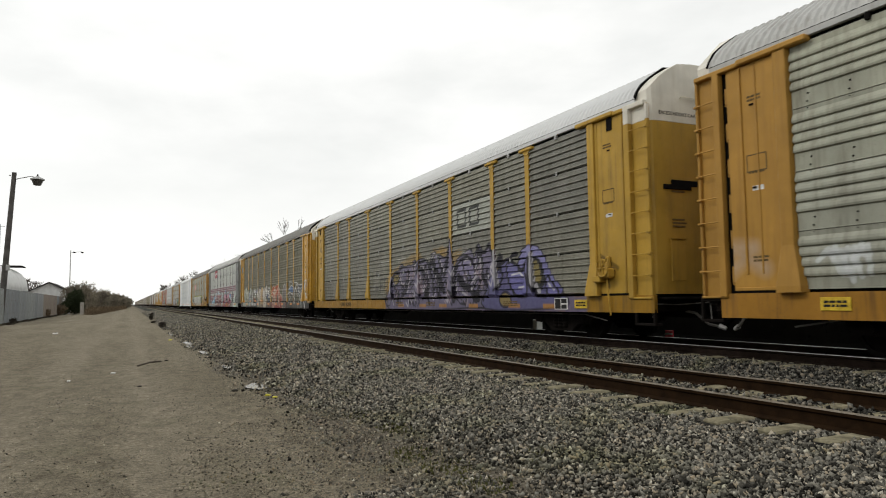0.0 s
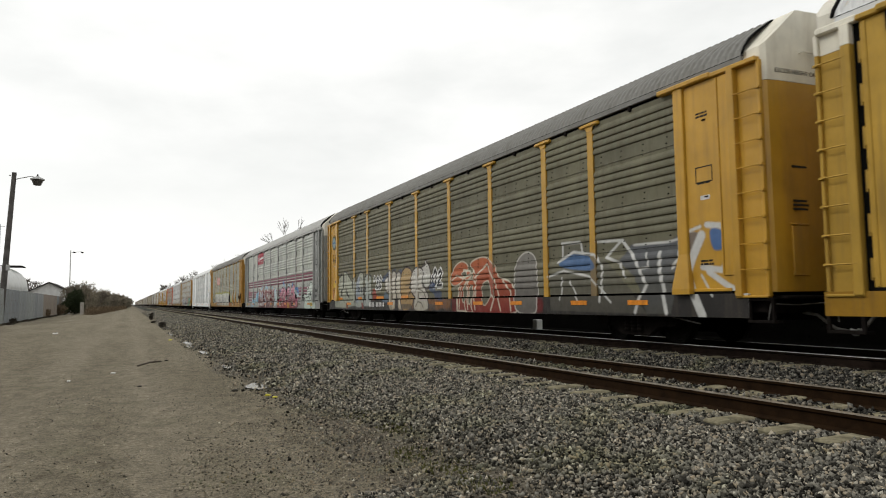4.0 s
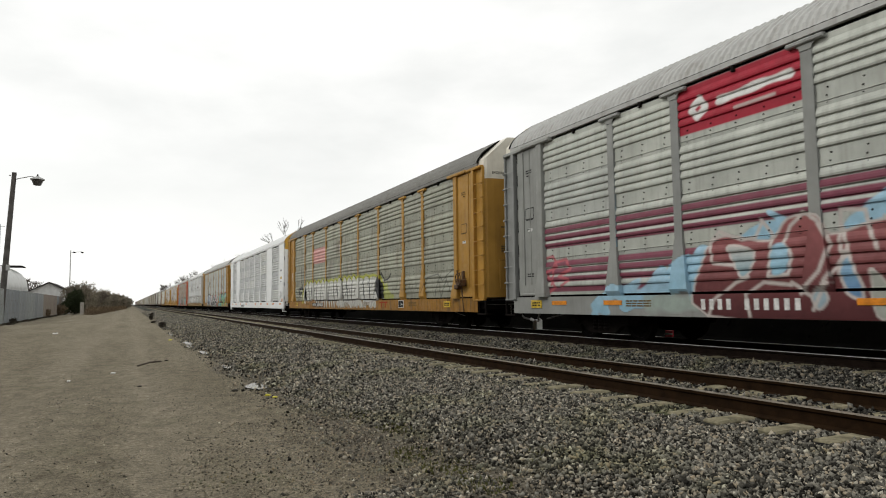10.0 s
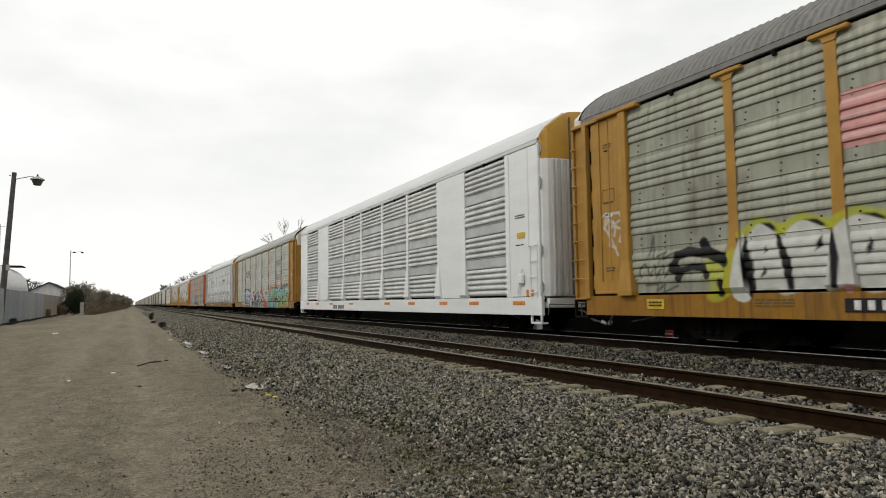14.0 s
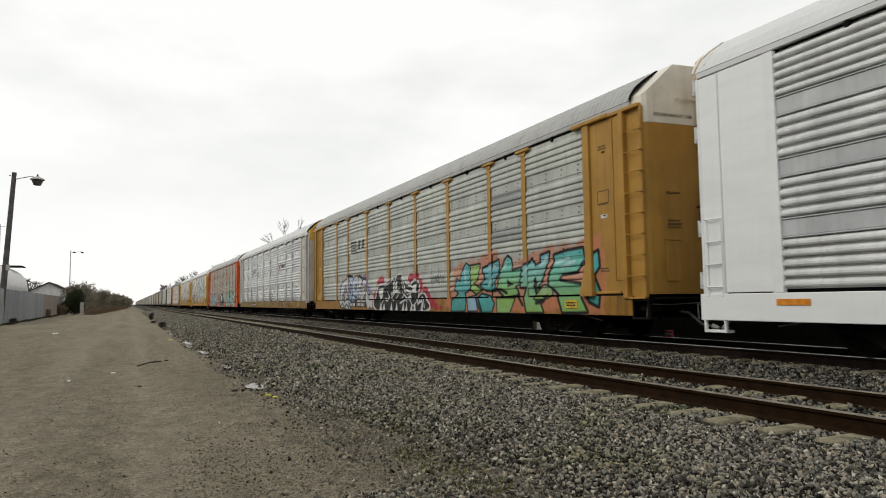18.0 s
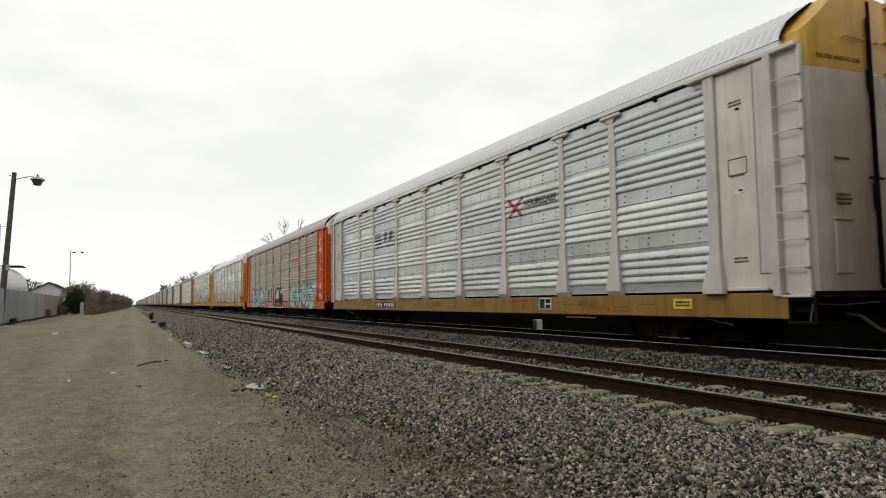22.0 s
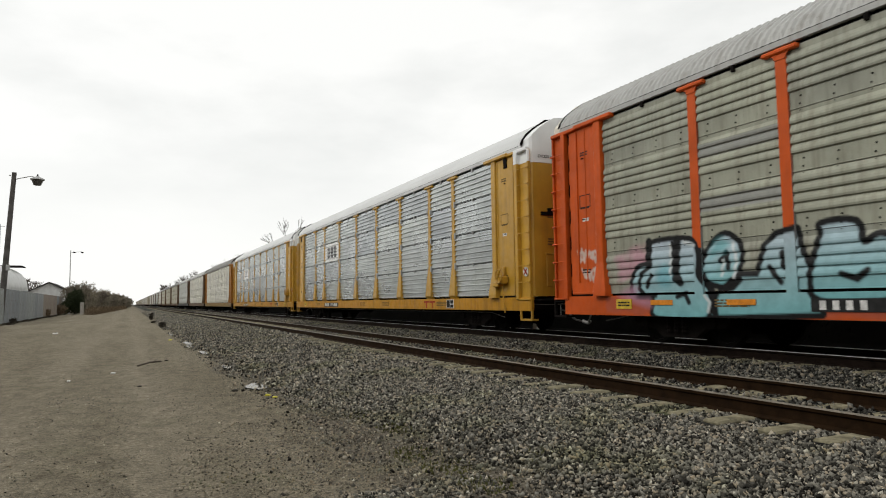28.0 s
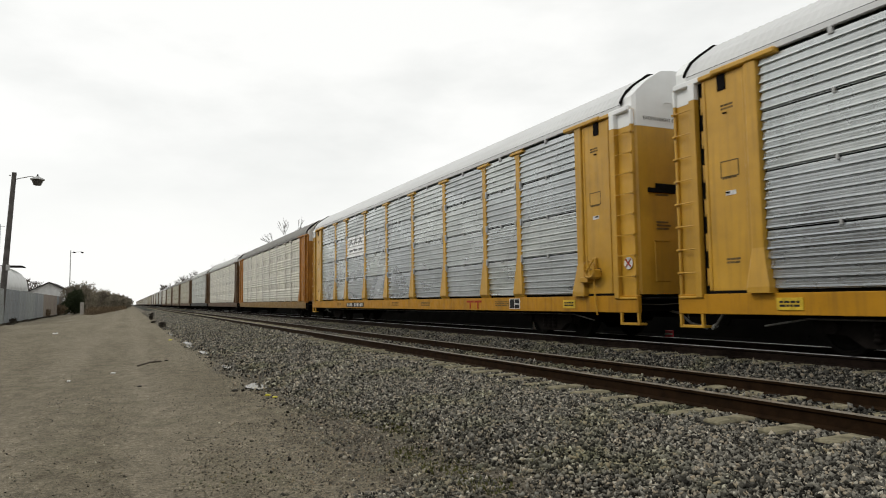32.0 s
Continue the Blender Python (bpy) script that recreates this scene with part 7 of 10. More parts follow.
sp.shape([(-0.24, 1.75), (-0.74, 1.83), (-0.90, 1.45), (-1.42, 1.37), (-1.50, 1.05), (-0.20, 0.73)], PALE_BLUE, None, None, 0, alpha=0.93, ragged=0.04)
sp.shape([(-4.24, 1.70), (-4.51, 1.99), (-4.85, 2.17), (-5.15, 1.99), (-5.40, 1.75), (-5.53, 1.95), (-5.72, 1.70), (-5.23, 1.24), (-4.48, 1.42)], PALE_BLUE, None, None, 0, alpha=0.93, ragged=0.04)
sp.shape([(-2.67, 1.98), (-3.19, 2.26), (-3.57, 2.07), (-4.01, 1.79), (-3.15, 1.60)], PALE_BLUE, None, None, 0, alpha=0.93, ragged=0.04)
sp.shape([(-6.62, 1.94), (-6.86, 1.98), (-7.20, 1.72), (-7.60, 1.48), (-7.81, 1.47), (-7.80, 1.31), (-7.09, 1.35), (-6.74, 1.54)], PALE_BLUE, None, None, 0, alpha=0.93, ragged=0.04)
sp.shape([(-2.98, 2.09), (-3.19, 2.34), (-3.39, 2.40), (-3.60, 2.04), (-3.34, 2.17)], CLEAR_BLUE, None, None, 0, alpha=0.93, ragged=0.04)
sp.shape([(-3.67, 1.90), (-3.99, 2.04), (-4.18, 1.99), (-4.04, 1.81)], CLEAR_BLUE, None, None, 0, alpha=0.93, ragged=0.04)
sp.shape([(-2.02, 1.66), (-2.21, 1.86), (-2.52, 1.89), (-2.29, 1.64)], CLEAR_BLUE, None, None, 0, alpha=0.93, ragged=0.04)
sp.shape([(-4.67, 2.11), (-4.91, 2.23), (-5.12, 2.05), (-4.91, 2.13)], CLEAR_BLUE, None, None, 0, alpha=0.93, ragged=0.04)
sp.shape([(-5.77, 2.02), (-5.99, 2.23), (-6.26, 2.19), (-6.12, 2.04), (-5.87, 1.92)], CLEAR_BLUE, None, None, 0, alpha=0.93, ragged=0.04)
sp.shape([(-6.94, 1.87), (-7.21, 1.87), (-7.55, 1.87), (-7.82, 1.74), (-7.81, 1.49), (-7.53, 1.55), (-7.20, 1.72)], CLEAR_BLUE, None, None, 0, alpha=0.93, ragged=0.04)
sp.shape([(-1.41, 0.74), (-1.46, 1.03), (-1.80, 1.20), (-2.24, 1.28), (-2.97, 1.20), (-3.28, 1.03), (-3.89, 1.02), (-4.72, 1.11), (-5.46, 1.04), (-5.80, 1.08), (-6.32, 0.98), (-6.71, 1.02), (-7.07, 0.97), (-7.25, 1.13), (-7.54, 1.12), (-7.57, 0.65), (-5.19, 0.55), (-1.52, 0.59)], (0.19, 0.022, 0.03), (0.36, 0.07, 0.10), PLUM, 0.05)
sp.shape([(-2.11, 1.57), (-2.30, 1.67), (-2.58, 1.90), (-2.84, 1.97), (-3.08, 1.88), (-3.15, 1.64), (-2.98, 1.35), (-2.58, 1.01), (-2.36, 1.09), (-2.55, 1.39), (-2.22, 1.26)], (0.30, 0.05, 0.075), (0.55, 0.25, 0.33), PLUM, 0.05)
sp.shape([(-3.17, 1.91), (-3.30, 2.04), (-3.64, 1.85), (-3.78, 1.72), (-3.96, 1.79), (-4.29, 1.82), (-4.44, 1.67), (-4.41, 1.43), (-4.11, 1.12), (-3.81, 0.78), (-3.28, 1.00), (-3.14, 1.37), (-3.24, 1.64)], (0.30, 0.05, 0.075), (0.55, 0.25, 0.33), PLUM, 0.05)
sp.shape([(-4.39, 1.78), (-4.64, 1.95), (-4.85, 1.98), (-5.09, 1.91), (-5.23, 1.72), (-5.22, 1.49), (-5.07, 1.36), (-4.89, 1.30), (-5.04, 1.26), (-5.36, 1.38), (-5.59, 1.33), (-5.68, 1.12), (-5.56, 0.78), (-4.96, 0.78), (-4.32, 0.99), (-4.56, 1.21), (-4.46, 1.53)], (0.30, 0.05, 0.075), (0.55, 0.25, 0.33), PLUM, 0.05)
sp.shape([(-5.48, 1.45), (-5.55, 1.75), (-5.68, 2.01), (-5.80, 1.87), (-5.95, 1.91), (-6.17, 2.08), (-6.48, 2.08), (-6.64, 1.90), (-6.69, 1.62), (-6.76, 1.53), (-7.01, 1.55), (-7.20, 1.38), (-7.17, 1.16), (-6.98, 1.00), (-6.69, 0.79), (-6.10, 0.84), (-5.80, 1.16), (-5.64, 1.21)], (0.30, 0.05, 0.075), (0.55, 0.25, 0.33), PLUM, 0.05)
sp.shape([(-7.02, 0.95), (-7.21, 1.16), (-7.34, 1.26), (-7.51, 1.21), (-7.56, 1.00), (-7.56, 0.68), (-7.14, 0.66)], (0.30, 0.05, 0.075), (0.55, 0.25, 0.33), PLUM, 0.05)
sp.shape([(-4.67, 1.39), (-4.78, 1.57), (-4.89, 1.52), (-4.84, 1.32)], (0.10, 0.055, 0.05), None, PLUM, 0.03)
sp.shape([(-4.71, 1.23), (-4.84, 1.34), (-4.99, 1.24), (-4.83, 1.18)], (0.30, 0.32, 0.31), None, PLUM, 0.03)
sp.shape([(-5.75, 1.54), (-6.16, 1.54), (-6.13, 1.44), (-5.82, 1.47)], (0.16, 0.05, 0.045), None, PLUM, 0.03)
sp.shape([(-5.82, 1.46), (-6.13, 1.45), (-5.98, 1.32), (-5.85, 1.30)], (0.36, 0.40, 0.38), None, PLUM, 0.03)
sp.shape([(-3.46, 1.31), (-3.64, 1.34), (-3.69, 1.16), (-3.49, 1.13)], (0.30, 0.20, 0.12), None, PLUM, 0.03)
sp.shape([(-2.04, 0.90), (-2.23, 1.04), (-2.49, 0.92), (-2.27, 0.79)], (0.38, 0.44, 0.42), None, PLUM, 0.03)
sp.shape([(-6.88, 0.82), (-6.97, 0.90), (-7.09, 0.84), (-7.02, 0.75)], (0.38, 0.44, 0.42), None, PLUM, 0.03)
sp.shape([(-2.83, 1.03), (-3.05, 1.18), (-3.12, 0.98), (-2.99, 0.89)], (0.36, 0.40, 0.40), None, PLUM, 0.03)
sp.stroke([(-1.64, 1.74), (-1.59, 1.55), (-1.76, 1.42), (-1.88, 1.66), (-1.74, 1.82)], 0.04, PLUM)
sp.stroke([(-1.73, 0.88), (-2.25, 0.72), (-2.64, 0.77)], 0.028, (0.60, 0.52, 0.52))
sp.stroke([(-4.08, 0.98), (-4.27, 1.16), (-4.54, 1.16), (-4.74, 1.00)], 0.028, (0.60, 0.52, 0.52))
sp.stroke([(-5.85, 1.17), (-6.01, 0.99), (-6.22, 0.88)], 0.028, (0.60, 0.52, 0.52))
sp.stroke([(-6.80, 0.80), (-7.00, 0.73), (-7.09, 0.75)], 0.028, (0.60, 0.52, 0.52))
sp.stroke([(-2.79, 0.99), (-3.21, 0.73)], 0.028, (0.60, 0.52, 0.52))
sp.stroke([(-3.14, 1.26), (-3.34, 1.52), (-3.71, 1.68)], 0.028, (0.60, 0.52, 0.52))
sp.stroke([(-2.44, 1.63), (-2.80, 1.87)], 0.028, (0.60, 0.52, 0.52))
sp.stroke([(-5.78, 1.74), (-6.12, 1.99)], 0.028, (0.60, 0.52, 0.52))
sp.stroke([(-4.70, 1.77), (-4.96, 1.85)], 0.028, (0.60, 0.52, 0.52))
sp.stroke([(-6.37, 1.11), (-6.73, 1.41), (-7.01, 1.46)], 0.028, (0.60, 0.52, 0.52))
sp.stroke([(-2.46, 1.28), (-2.98, 1.51)], 0.03, PLUM)
sp.stroke([(-6.01, 1.12), (-6.33, 1.16), (-6.72, 1.28)], 0.03, PLUM)
sp.stroke([(-3.76, 1.24), (-4.21, 1.54)], 0.03, PLUM)
sp.stroke([(-4.59, 1.01), (-4.92, 1.15), (-5.34, 1.14), (-5.45, 0.95)], 0.03, PLUM)
sp.shape([(-4.52, 0.96), (-5.27, 0.92), (-5.34, 0.55), (-4.64, 0.56)], (0.40, 0.215, 0.03), None, None, 0, rounded=False)
sp.shape([(-9.46, 0.58), (-9.54, 1.00), (-9.13, 1.29), (-9.38, 1.46), (-9.84, 1.39), (-10.09, 1.57), (-10.09, 1.93), (-10.22, 1.96), (-10.38, 1.68), (-10.56, 1.99), (-10.93, 2.09), (-11.24, 1.94), (-11.34, 1.59), (-11.17, 1.30), (-11.25, 0.60)], (0.47, 0.55, 0.49), (0.58, 0.64, 0.59), INK, 0.035)
sp.shape([(-11.25, 0.60), (-11.20, 1.17), (-11.27, 1.73), (-11.55, 1.99), (-11.87, 1.94), (-11.90, 1.73), (-11.61, 1.67), (-11.48, 1.38), (-11.97, 0.98), (-12.09, 0.61)], (0.47, 0.55, 0.49), (0.58, 0.64, 0.59), INK, 0.035)
sp.shape([(-10.62, 1.36), (-10.70, 1.51), (-10.91, 1.51), (-10.94, 1.35), (-10.77, 1.26)], INK, None, None, 0)
sp.stroke([(-10.42, 1.58), (-10.48, 1.19), (-10.80, 0.99), (-11.06, 0.60)], 0.025, INK)
sp.stroke([(-9.60, 1.21), (-10.27, 1.26), (-10.59, 1.31)], 0.022, INK)
sp.scribble(-12.0, 1.5, 0.55, 0.22, 0.018, INK, 17)
sp.scribble(-12.0, 1.18, 0.55, 0.22, 0.018, INK, 18)
add_car(3, "light grey autorack with magenta stripes and blue-red graffiti", "banded", PALE, GREY, GREY, GREY, ROOF_DULL, CREAM, GREY, spray=sp, slits=False, flare=True,
        extras=details(bars=(6.56, 4.45), reflectors=(11.0, 9.0, 3.3, 1.0, -1.6, -4.0, -6.6, -10.5), placards=(-11.2, 12.0), door_rows="black", consol=-6.2))

# -- rusty ochre car with white blocks
sp, un = Spray(), Spray()
un.patch(7.0, 4.25, 3.1, 3.95, (0.60, 0.30, 0.28))
for z in (3.24, 3.52, 3.78):
    un.patch(7.0, 4.25, z, z + 0.07, (0.62, 0.40, 0.38), 0.8)
r = random.Random(31)
for i in range(26):
    y = -10 + 20 * r.random()
    z = r.choice((3.9, 2.9, 3.0, 4.0, 2.0))
    un.stroke([(y, z), (y + 0.02, z - r.uniform(0.3, 0.8))], r.uniform(0.06, 0.16), (0.10, 0.06, 0.035), alpha=0.35, soft=0.12)
sp.under = un
LIME, CHALKY = (0.42, 0.44, 0.03), (0.57, 0.57, 0.53)
sp.shape([(9.62, 1.63), (9.16, 1.64), (8.95, 1.87), (8.87, 1.54), (9.05, 0.96), (9.57, 0.94), (9.61, 1.37)], LIME, None, None, 0, alpha=0.75, soft=0.1, ragged=0.08)
sp.patch(8.62, -3.6, 1.02, 1.93, (0.55, 0.55, 0.51), 1.0, 0.04, 0.06)
y = 8.75
while y > -3.4:
    w, top = r.uniform(0.62, 1.05), r.uniform(2.0, 2.2)
    sp.stroke([(y + 0.05, 2.02), (y - 0.4 * w, top + 0.06), (y - w, 2.0)], 0.08, LIME, alpha=0.85, soft=0.07)
    sp.shape([(y, 1.75), (y - 0.08 * w, 1.97), (y - 0.4 * w, top), (y - 0.85 * w, 1.98), (y - w, 1.75)], CHALKY)
    sp.shape([(y - 0.45 * w, top + 0.02), (y - 0.75 * w, 2.02), (y - 1.02 * w, 1.95), (y - 0.7 * w, top)], INK, rounded=False)
    lean = r.uniform(-0.12, 0.12)
    sp.shape([(y + 0.03 + lean, 1.95), (y - 0.04 + lean, 1.95), (y - 0.12 - 0.3 * lean, 1.5), (y - 0.07 - lean, 1.04), (y + 0.04 - lean, 1.04), (y + 0.02, 1.45)], INK, rounded=False)
    for _ in range(r.choice((1, 2, 2))):
        u, z, a = y - w * r.uniform(0.3, 0.75), r.uniform(1.2, 1.65), r.uniform(0.07, 0.16)
        sp.shape([(u, z), (u - a, z + 0.6 * a), (u - 0.8 * a, z + 1.7 * a), (u - 0.3 * a, z + 0.9 * a)], INK, rounded=False)
    if y < 2.2:
        sp.patch(y, y - w, 0.72, 1.04, (0.54, 0.54, 0.50), 0.95, 0.05, 0.08)
    if y < 7.0:
        a = r.uniform(-0.2, 0.25)
        for q in (0.05, 0.5 * w):
            sp.shape([(y - q, 1.04), (y - q - 0.34 * w, 1.04), (y - q - 0.22 * w - a, 0.64), (y - q - 0.10 * w - a, 0.64)], (0.52, 0.52, 0.48), line=INK, edge=0.02, rounded=False)
    y -= w
sp.shape([(8.85, 1.88), (8.77, 1.98), (8.61, 0.95), (9.00, 0.94), (8.97, 1.51)], CHALKY, (0.62, 0.62, 0.60), None, 0)
sp.shape([(8.77, 1.94), (8.70, 1.85), (8.59, 1.01), (8.68, 0.99), (8.80, 1.50)], INK)
sp.stroke([(10.41, 1.54), (10.31, 1.74), (10.04, 1.81), (9.64, 1.74)], 0.09, INK)
sp.stroke([(9.66, 1.93), (9.58, 1.77), (9.27, 1.63), (9.17, 1.56)], 0.11, INK)
sp.stroke([(10.30, 1.35), (10.20, 1.46), (9.94, 1.51), (9.68, 1.48), (9.61, 1.33)], 0.07, INK)
sp.stroke([(10.47, 1.52), (10.29, 1.44), (10.30, 1.33)], 0.10, INK)
sp.stroke([(9.32, 1.19), (9.25, 1.02)], 0.08, INK)
sp.stroke([(11.08, 1.81), (10.96, 2.18), (10.95, 1.73)], 0.018, INK, alpha=0.85)
sp.stroke([(10.85, 1.75), (10.61, 1.85), (10.72, 1.69), (10.33, 1.83)], 0.018, INK, alpha=0.85)
sp.stroke([(11.34, 1.35), (11.37, 1.54), (11.19, 1.63), (11.06, 1.38), (10.92, 1.59), (10.90, 1.33)], 0.018, INK, alpha=0.85)
sp.stroke([(10.87, 1.38), (10.69, 1.58), (10.67, 1.34), (10.54, 1.48)], 0.018, INK, alpha=0.85)
sp.stroke([(11.21, 1.20), (10.87, 1.21), (10.91, 1.07), (10.68, 1.21), (10.72, 1.05), (10.34, 1.17)], 0.018, INK, alpha=0.85)
sp.stroke([(11.81, 1.24), (11.63, 1.21), (11.45, 1.32)], 0.018, INK, alpha=0.85)
sp.shape([(6.97, 1.09), (6.90, 1.11), (6.83, 1.07), (6.86, 0.99), (6.94, 0.98), (6.98, 1.03)], (0.55, 0.25, 0.24), None, None, 0)
sp.stroke([(12.52, 2.75), (12.36, 2.81), (12.45, 2.48), (12.24, 2.71), (12.30, 2.36), (12.13, 2.60)], 0.03, (0.55, 0.56, 0.50), alpha=0.8)
sp.stroke([(12.24, 2.79), (11.93, 2.78), (11.86, 2.62), (12.01, 2.58)], 0.03, (0.55, 0.56, 0.50), alpha=0.8)
sp.stroke([(12.41, 2.47), (12.19, 2.19), (12.01, 1.87)], 0.03, (0.55, 0.56, 0.50), alpha=0.8)
sp.stroke([(12.13, 2.50), (11.83, 2.41), (11.96, 2.17), (11.81, 2.11)], 0.03, (0.55, 0.56, 0.50), alpha=0.8)
sp.stroke([(12.32, 2.67), (12.05, 2.54), (12.11, 2.29)], 0.03, (0.55, 0.56, 0.50), alpha=0.8)
sp.stroke([(12.22, 2.35), (12.27, 2.10), (12.08, 2.03)], 0.03, (0.55, 0.56, 0.50), alpha=0.8)
sp.shape([(-3.6, 1.05), (-3.8, 1.9), (-4.1, 2.02), (-4.5, 1.75), (-4.85, 1.6), (-4.95, 1.1), (-4.3, 1.02)], INK, rounded=False)
sp.shape([(-3.5, 1.0), (-3.6, 1.3), (-3.95, 1.38), (-4.2, 1.2), (-4.3, 1.02)], (0.57, 0.575, 0.54), line=INK, edge=0.02)
sp.stroke([(-4.2, 2.0), (-4.5, 2.1), (-4.9, 1.8), (-5.3, 1.85), (-5.6, 2.05)], 0.04, INK)
sp.shape([(-4.85, 1.05), (-4.9, 1.6), (-5.25, 1.65), (-5.45, 1.3), (-5.9, 1.25), (-5.8, 1.05)], (0.33, 0.36, 0.06), (0.40, 0.42, 0.12), alpha=0.8, ragged=0.05)
sp.stroke([(-4.3, 2.0), (-4.75, 1.7), (-4.9, 1.5)], 0.06, (0.42, 0.44, 0.03), alpha=0.9)
for i in range(9):
    y = -5.8 - 0.34 * i
    sp.stroke([(y, 1.3), (y - 0.12, 1.5 + 0.1 * (i % 2)), (y - 0.2, 1.32), (y - 0.34, 1.42)], 0.016, INK, alpha=0.5)
sp.stroke([(-8.9, 1.25), (-9.3, 1.75), (-10.2, 1.85), (-10.6, 1.6), (-11.3, 1.95), (-11.9, 1.9)], 0.022, INK, alpha=0.7)
sp.stroke([(-9.9, 1.1), (-10.3, 1.7), (-10.4, 1.05), (-10.9, 1.65), (-11.3, 1.05), (-11.5, 1.6)], 0.028, INK, alpha=0.6)
add_car(4, "rusty ochre autorack with white block graffiti and a pink square", "banded", DULL, OCHRE, OCHRE, SILL_OCHRE, ROOF_DARK, CREAM, None, spray=sp, slits=False, flare=True, brake=RUSTY,
        extras=details(panel=(7.0, 4.6), ttx=-4.95, consol=-6.85, placards=(-11.0, 10.9)))

# -- white louvred car
add_car(5, "all-white louvred autorack with broad blind panels", "louvre", LOUVRE, WHITE, WHITE, WHITE, ROOF_BRIGHT, YELLOW, WHITE, slits=False, caps=False, flare=True, blind=(8.0, -8.0), step_mat=WHITE, rib=0.006,
        extras=details(bars=(5.99, 4.04), bar_z=0.60, marks="black", reflectors=(11.4, 9.2, 6.4, 2.9, -2.0, -4.6, -7.4, -9.6, -12.2), stencil=False, door_rows=None, hood_text=False))

# -- silver car with ochre posts and a teal piece
sp, un = Spray(), Spray()
for z in (3.72, 3.58, 3.44, 3.30):
    un.stroke([(6.55, z), (5.75, z)], 0.035, INK)
for y in (5.3, 4.75):
    un.shape([(y + 0.25, 3.34), (y + 0.13, 3.74), (y - 0.21, 3.74), (y - 0.09, 3.34)], (0.05, 0.05, 0.05), rounded=False)
un.stroke([(6.5, 3.2), (4.4, 3.2)], 0.02, INK)
un.patch(7.0, 8.9, 4.1, 4.5, (0.28, 0.285, 0.28), 0.6)
un.patch(-7.1, -8.9, 3.55, 3.95, (0.22, 0.225, 0.225), 0.75)
un.patch(-7.1, -8.9, 2.55, 2.95, (0.22, 0.225, 0.225), 0.75)
sp.under = un
sp.scribble(-2.7, 1.5, 1.15, 0.4, 0.018, INK, 23)
HALO = (0.50, 0.19, 0.10)
sp.patch(-4.2, -12.2, 0.62, 1.0, (0.34, 0.14, 0.05), 0.6, 0.1, 0.1)
sp.shape([(-4.53, 1.57), (-4.69, 2.01), (-5.72, 2.14), (-6.97, 2.35), (-7.48, 2.24), (-8.46, 2.01), (-9.17, 2.16), (-9.99, 2.22), (-11.19, 2.28), (-12.11, 2.30), (-12.14, 0.66), (-10.53, 0.62), (-4.38, 0.57)], HALO, None, None, 0, alpha=0.8, ragged=0.1, soft=0.15)
sp.shape([(-4.66, 1.31), (-4.80, 1.63), (-5.03, 1.52), (-5.20, 1.91), (-5.44, 2.09), (-5.73, 1.97), (-5.73, 1.28), (-5.32, 1.17), (-5.49, 0.90), (-5.40, 0.61), (-4.42, 0.59), (-4.48, 0.93), (-4.86, 1.15)], (0.06, 0.30, 0.27), (0.14, 0.42, 0.44), INK, 0.05, rounded=False)
sp.shape([(-5.80, 1.25), (-5.73, 2.00), (-6.35, 2.02), (-6.26, 1.61), (-5.98, 1.43), (-6.48, 1.25), (-6.10, 1.13)], (0.24, 0.42, 0.10), (0.30, 0.46, 0.16), INK, 0.05, rounded=False)
sp.shape([(-5.57, 1.02), (-6.10, 1.08), (-6.25, 0.62), (-5.62, 0.61)], (0.30, 0.44, 0.55), None, INK, 0.04, rounded=False)
sp.shape([(-6.51, 1.87), (-7.49, 2.08), (-7.54, 1.75), (-7.26, 1.45), (-7.30, 1.21), (-6.76, 1.22), (-6.38, 1.37), (-6.72, 1.58)], (0.06, 0.30, 0.27), (0.16, 0.42, 0.50), INK, 0.055, rounded=False)
sp.shape([(-6.44, 1.12), (-7.06, 1.04), (-7.28, 0.84), (-7.12, 0.59), (-6.44, 0.58), (-6.17, 0.99)], (0.06, 0.30, 0.27), (0.10, 0.42, 0.42), INK, 0.05, rounded=False)
sp.shape([(-7.61, 1.75), (-7.82, 2.05), (-7.99, 2.15), (-8.19, 2.05), (-8.27, 1.74), (-8.72, 1.79), (-8.67, 1.38), (-8.42, 1.30), (-8.56, 1.08), (-7.83, 1.01), (-7.40, 1.23)], (0.24, 0.42, 0.10), (0.10, 0.42, 0.42), INK, 0.055, rounded=False)
sp.shape([(-7.98, 1.52), (-8.33, 1.34), (-7.98, 1.29)], INK, None, None, 0, rounded=False)
sp.shape([(-7.42, 0.99), (-8.43, 0.98), (-8.13, 0.58), (-7.44, 0.57)], (0.26, 0.42, 0.16), (0.24, 0.42, 0.10), INK, 0.04, rounded=False)
sp.shape([(-8.67, 1.46), (-8.79, 1.84), (-9.10, 1.89), (-9.23, 1.99), (-9.43, 1.81), (-9.64, 1.88), (-9.65, 2.06), (-10.05, 2.12), (-10.01, 1.89), (-9.73, 1.42), (-9.52, 1.24), (-9.64, 0.89), (-9.80, 0.61), (-8.99, 0.60), (-8.88, 0.99), (-9.03, 1.27), (-8.69, 1.27)], (0.24, 0.42, 0.10), (0.16, 0.42, 0.50), INK, 0.055, rounded=False)
sp.shape([(-9.34, 1.45), (-9.45, 1.51), (-9.50, 1.26), (-9.41, 1.06), (-9.33, 1.17)], INK, None, None, 0)
sp.shape([(-9.38, 0.97), (-9.75, 1.28), (-10.09, 1.23), (-10.13, 1.04), (-9.86, 0.96)], (0.24, 0.42, 0.10), (0.36, 0.48, 0.30), INK, 0.04)
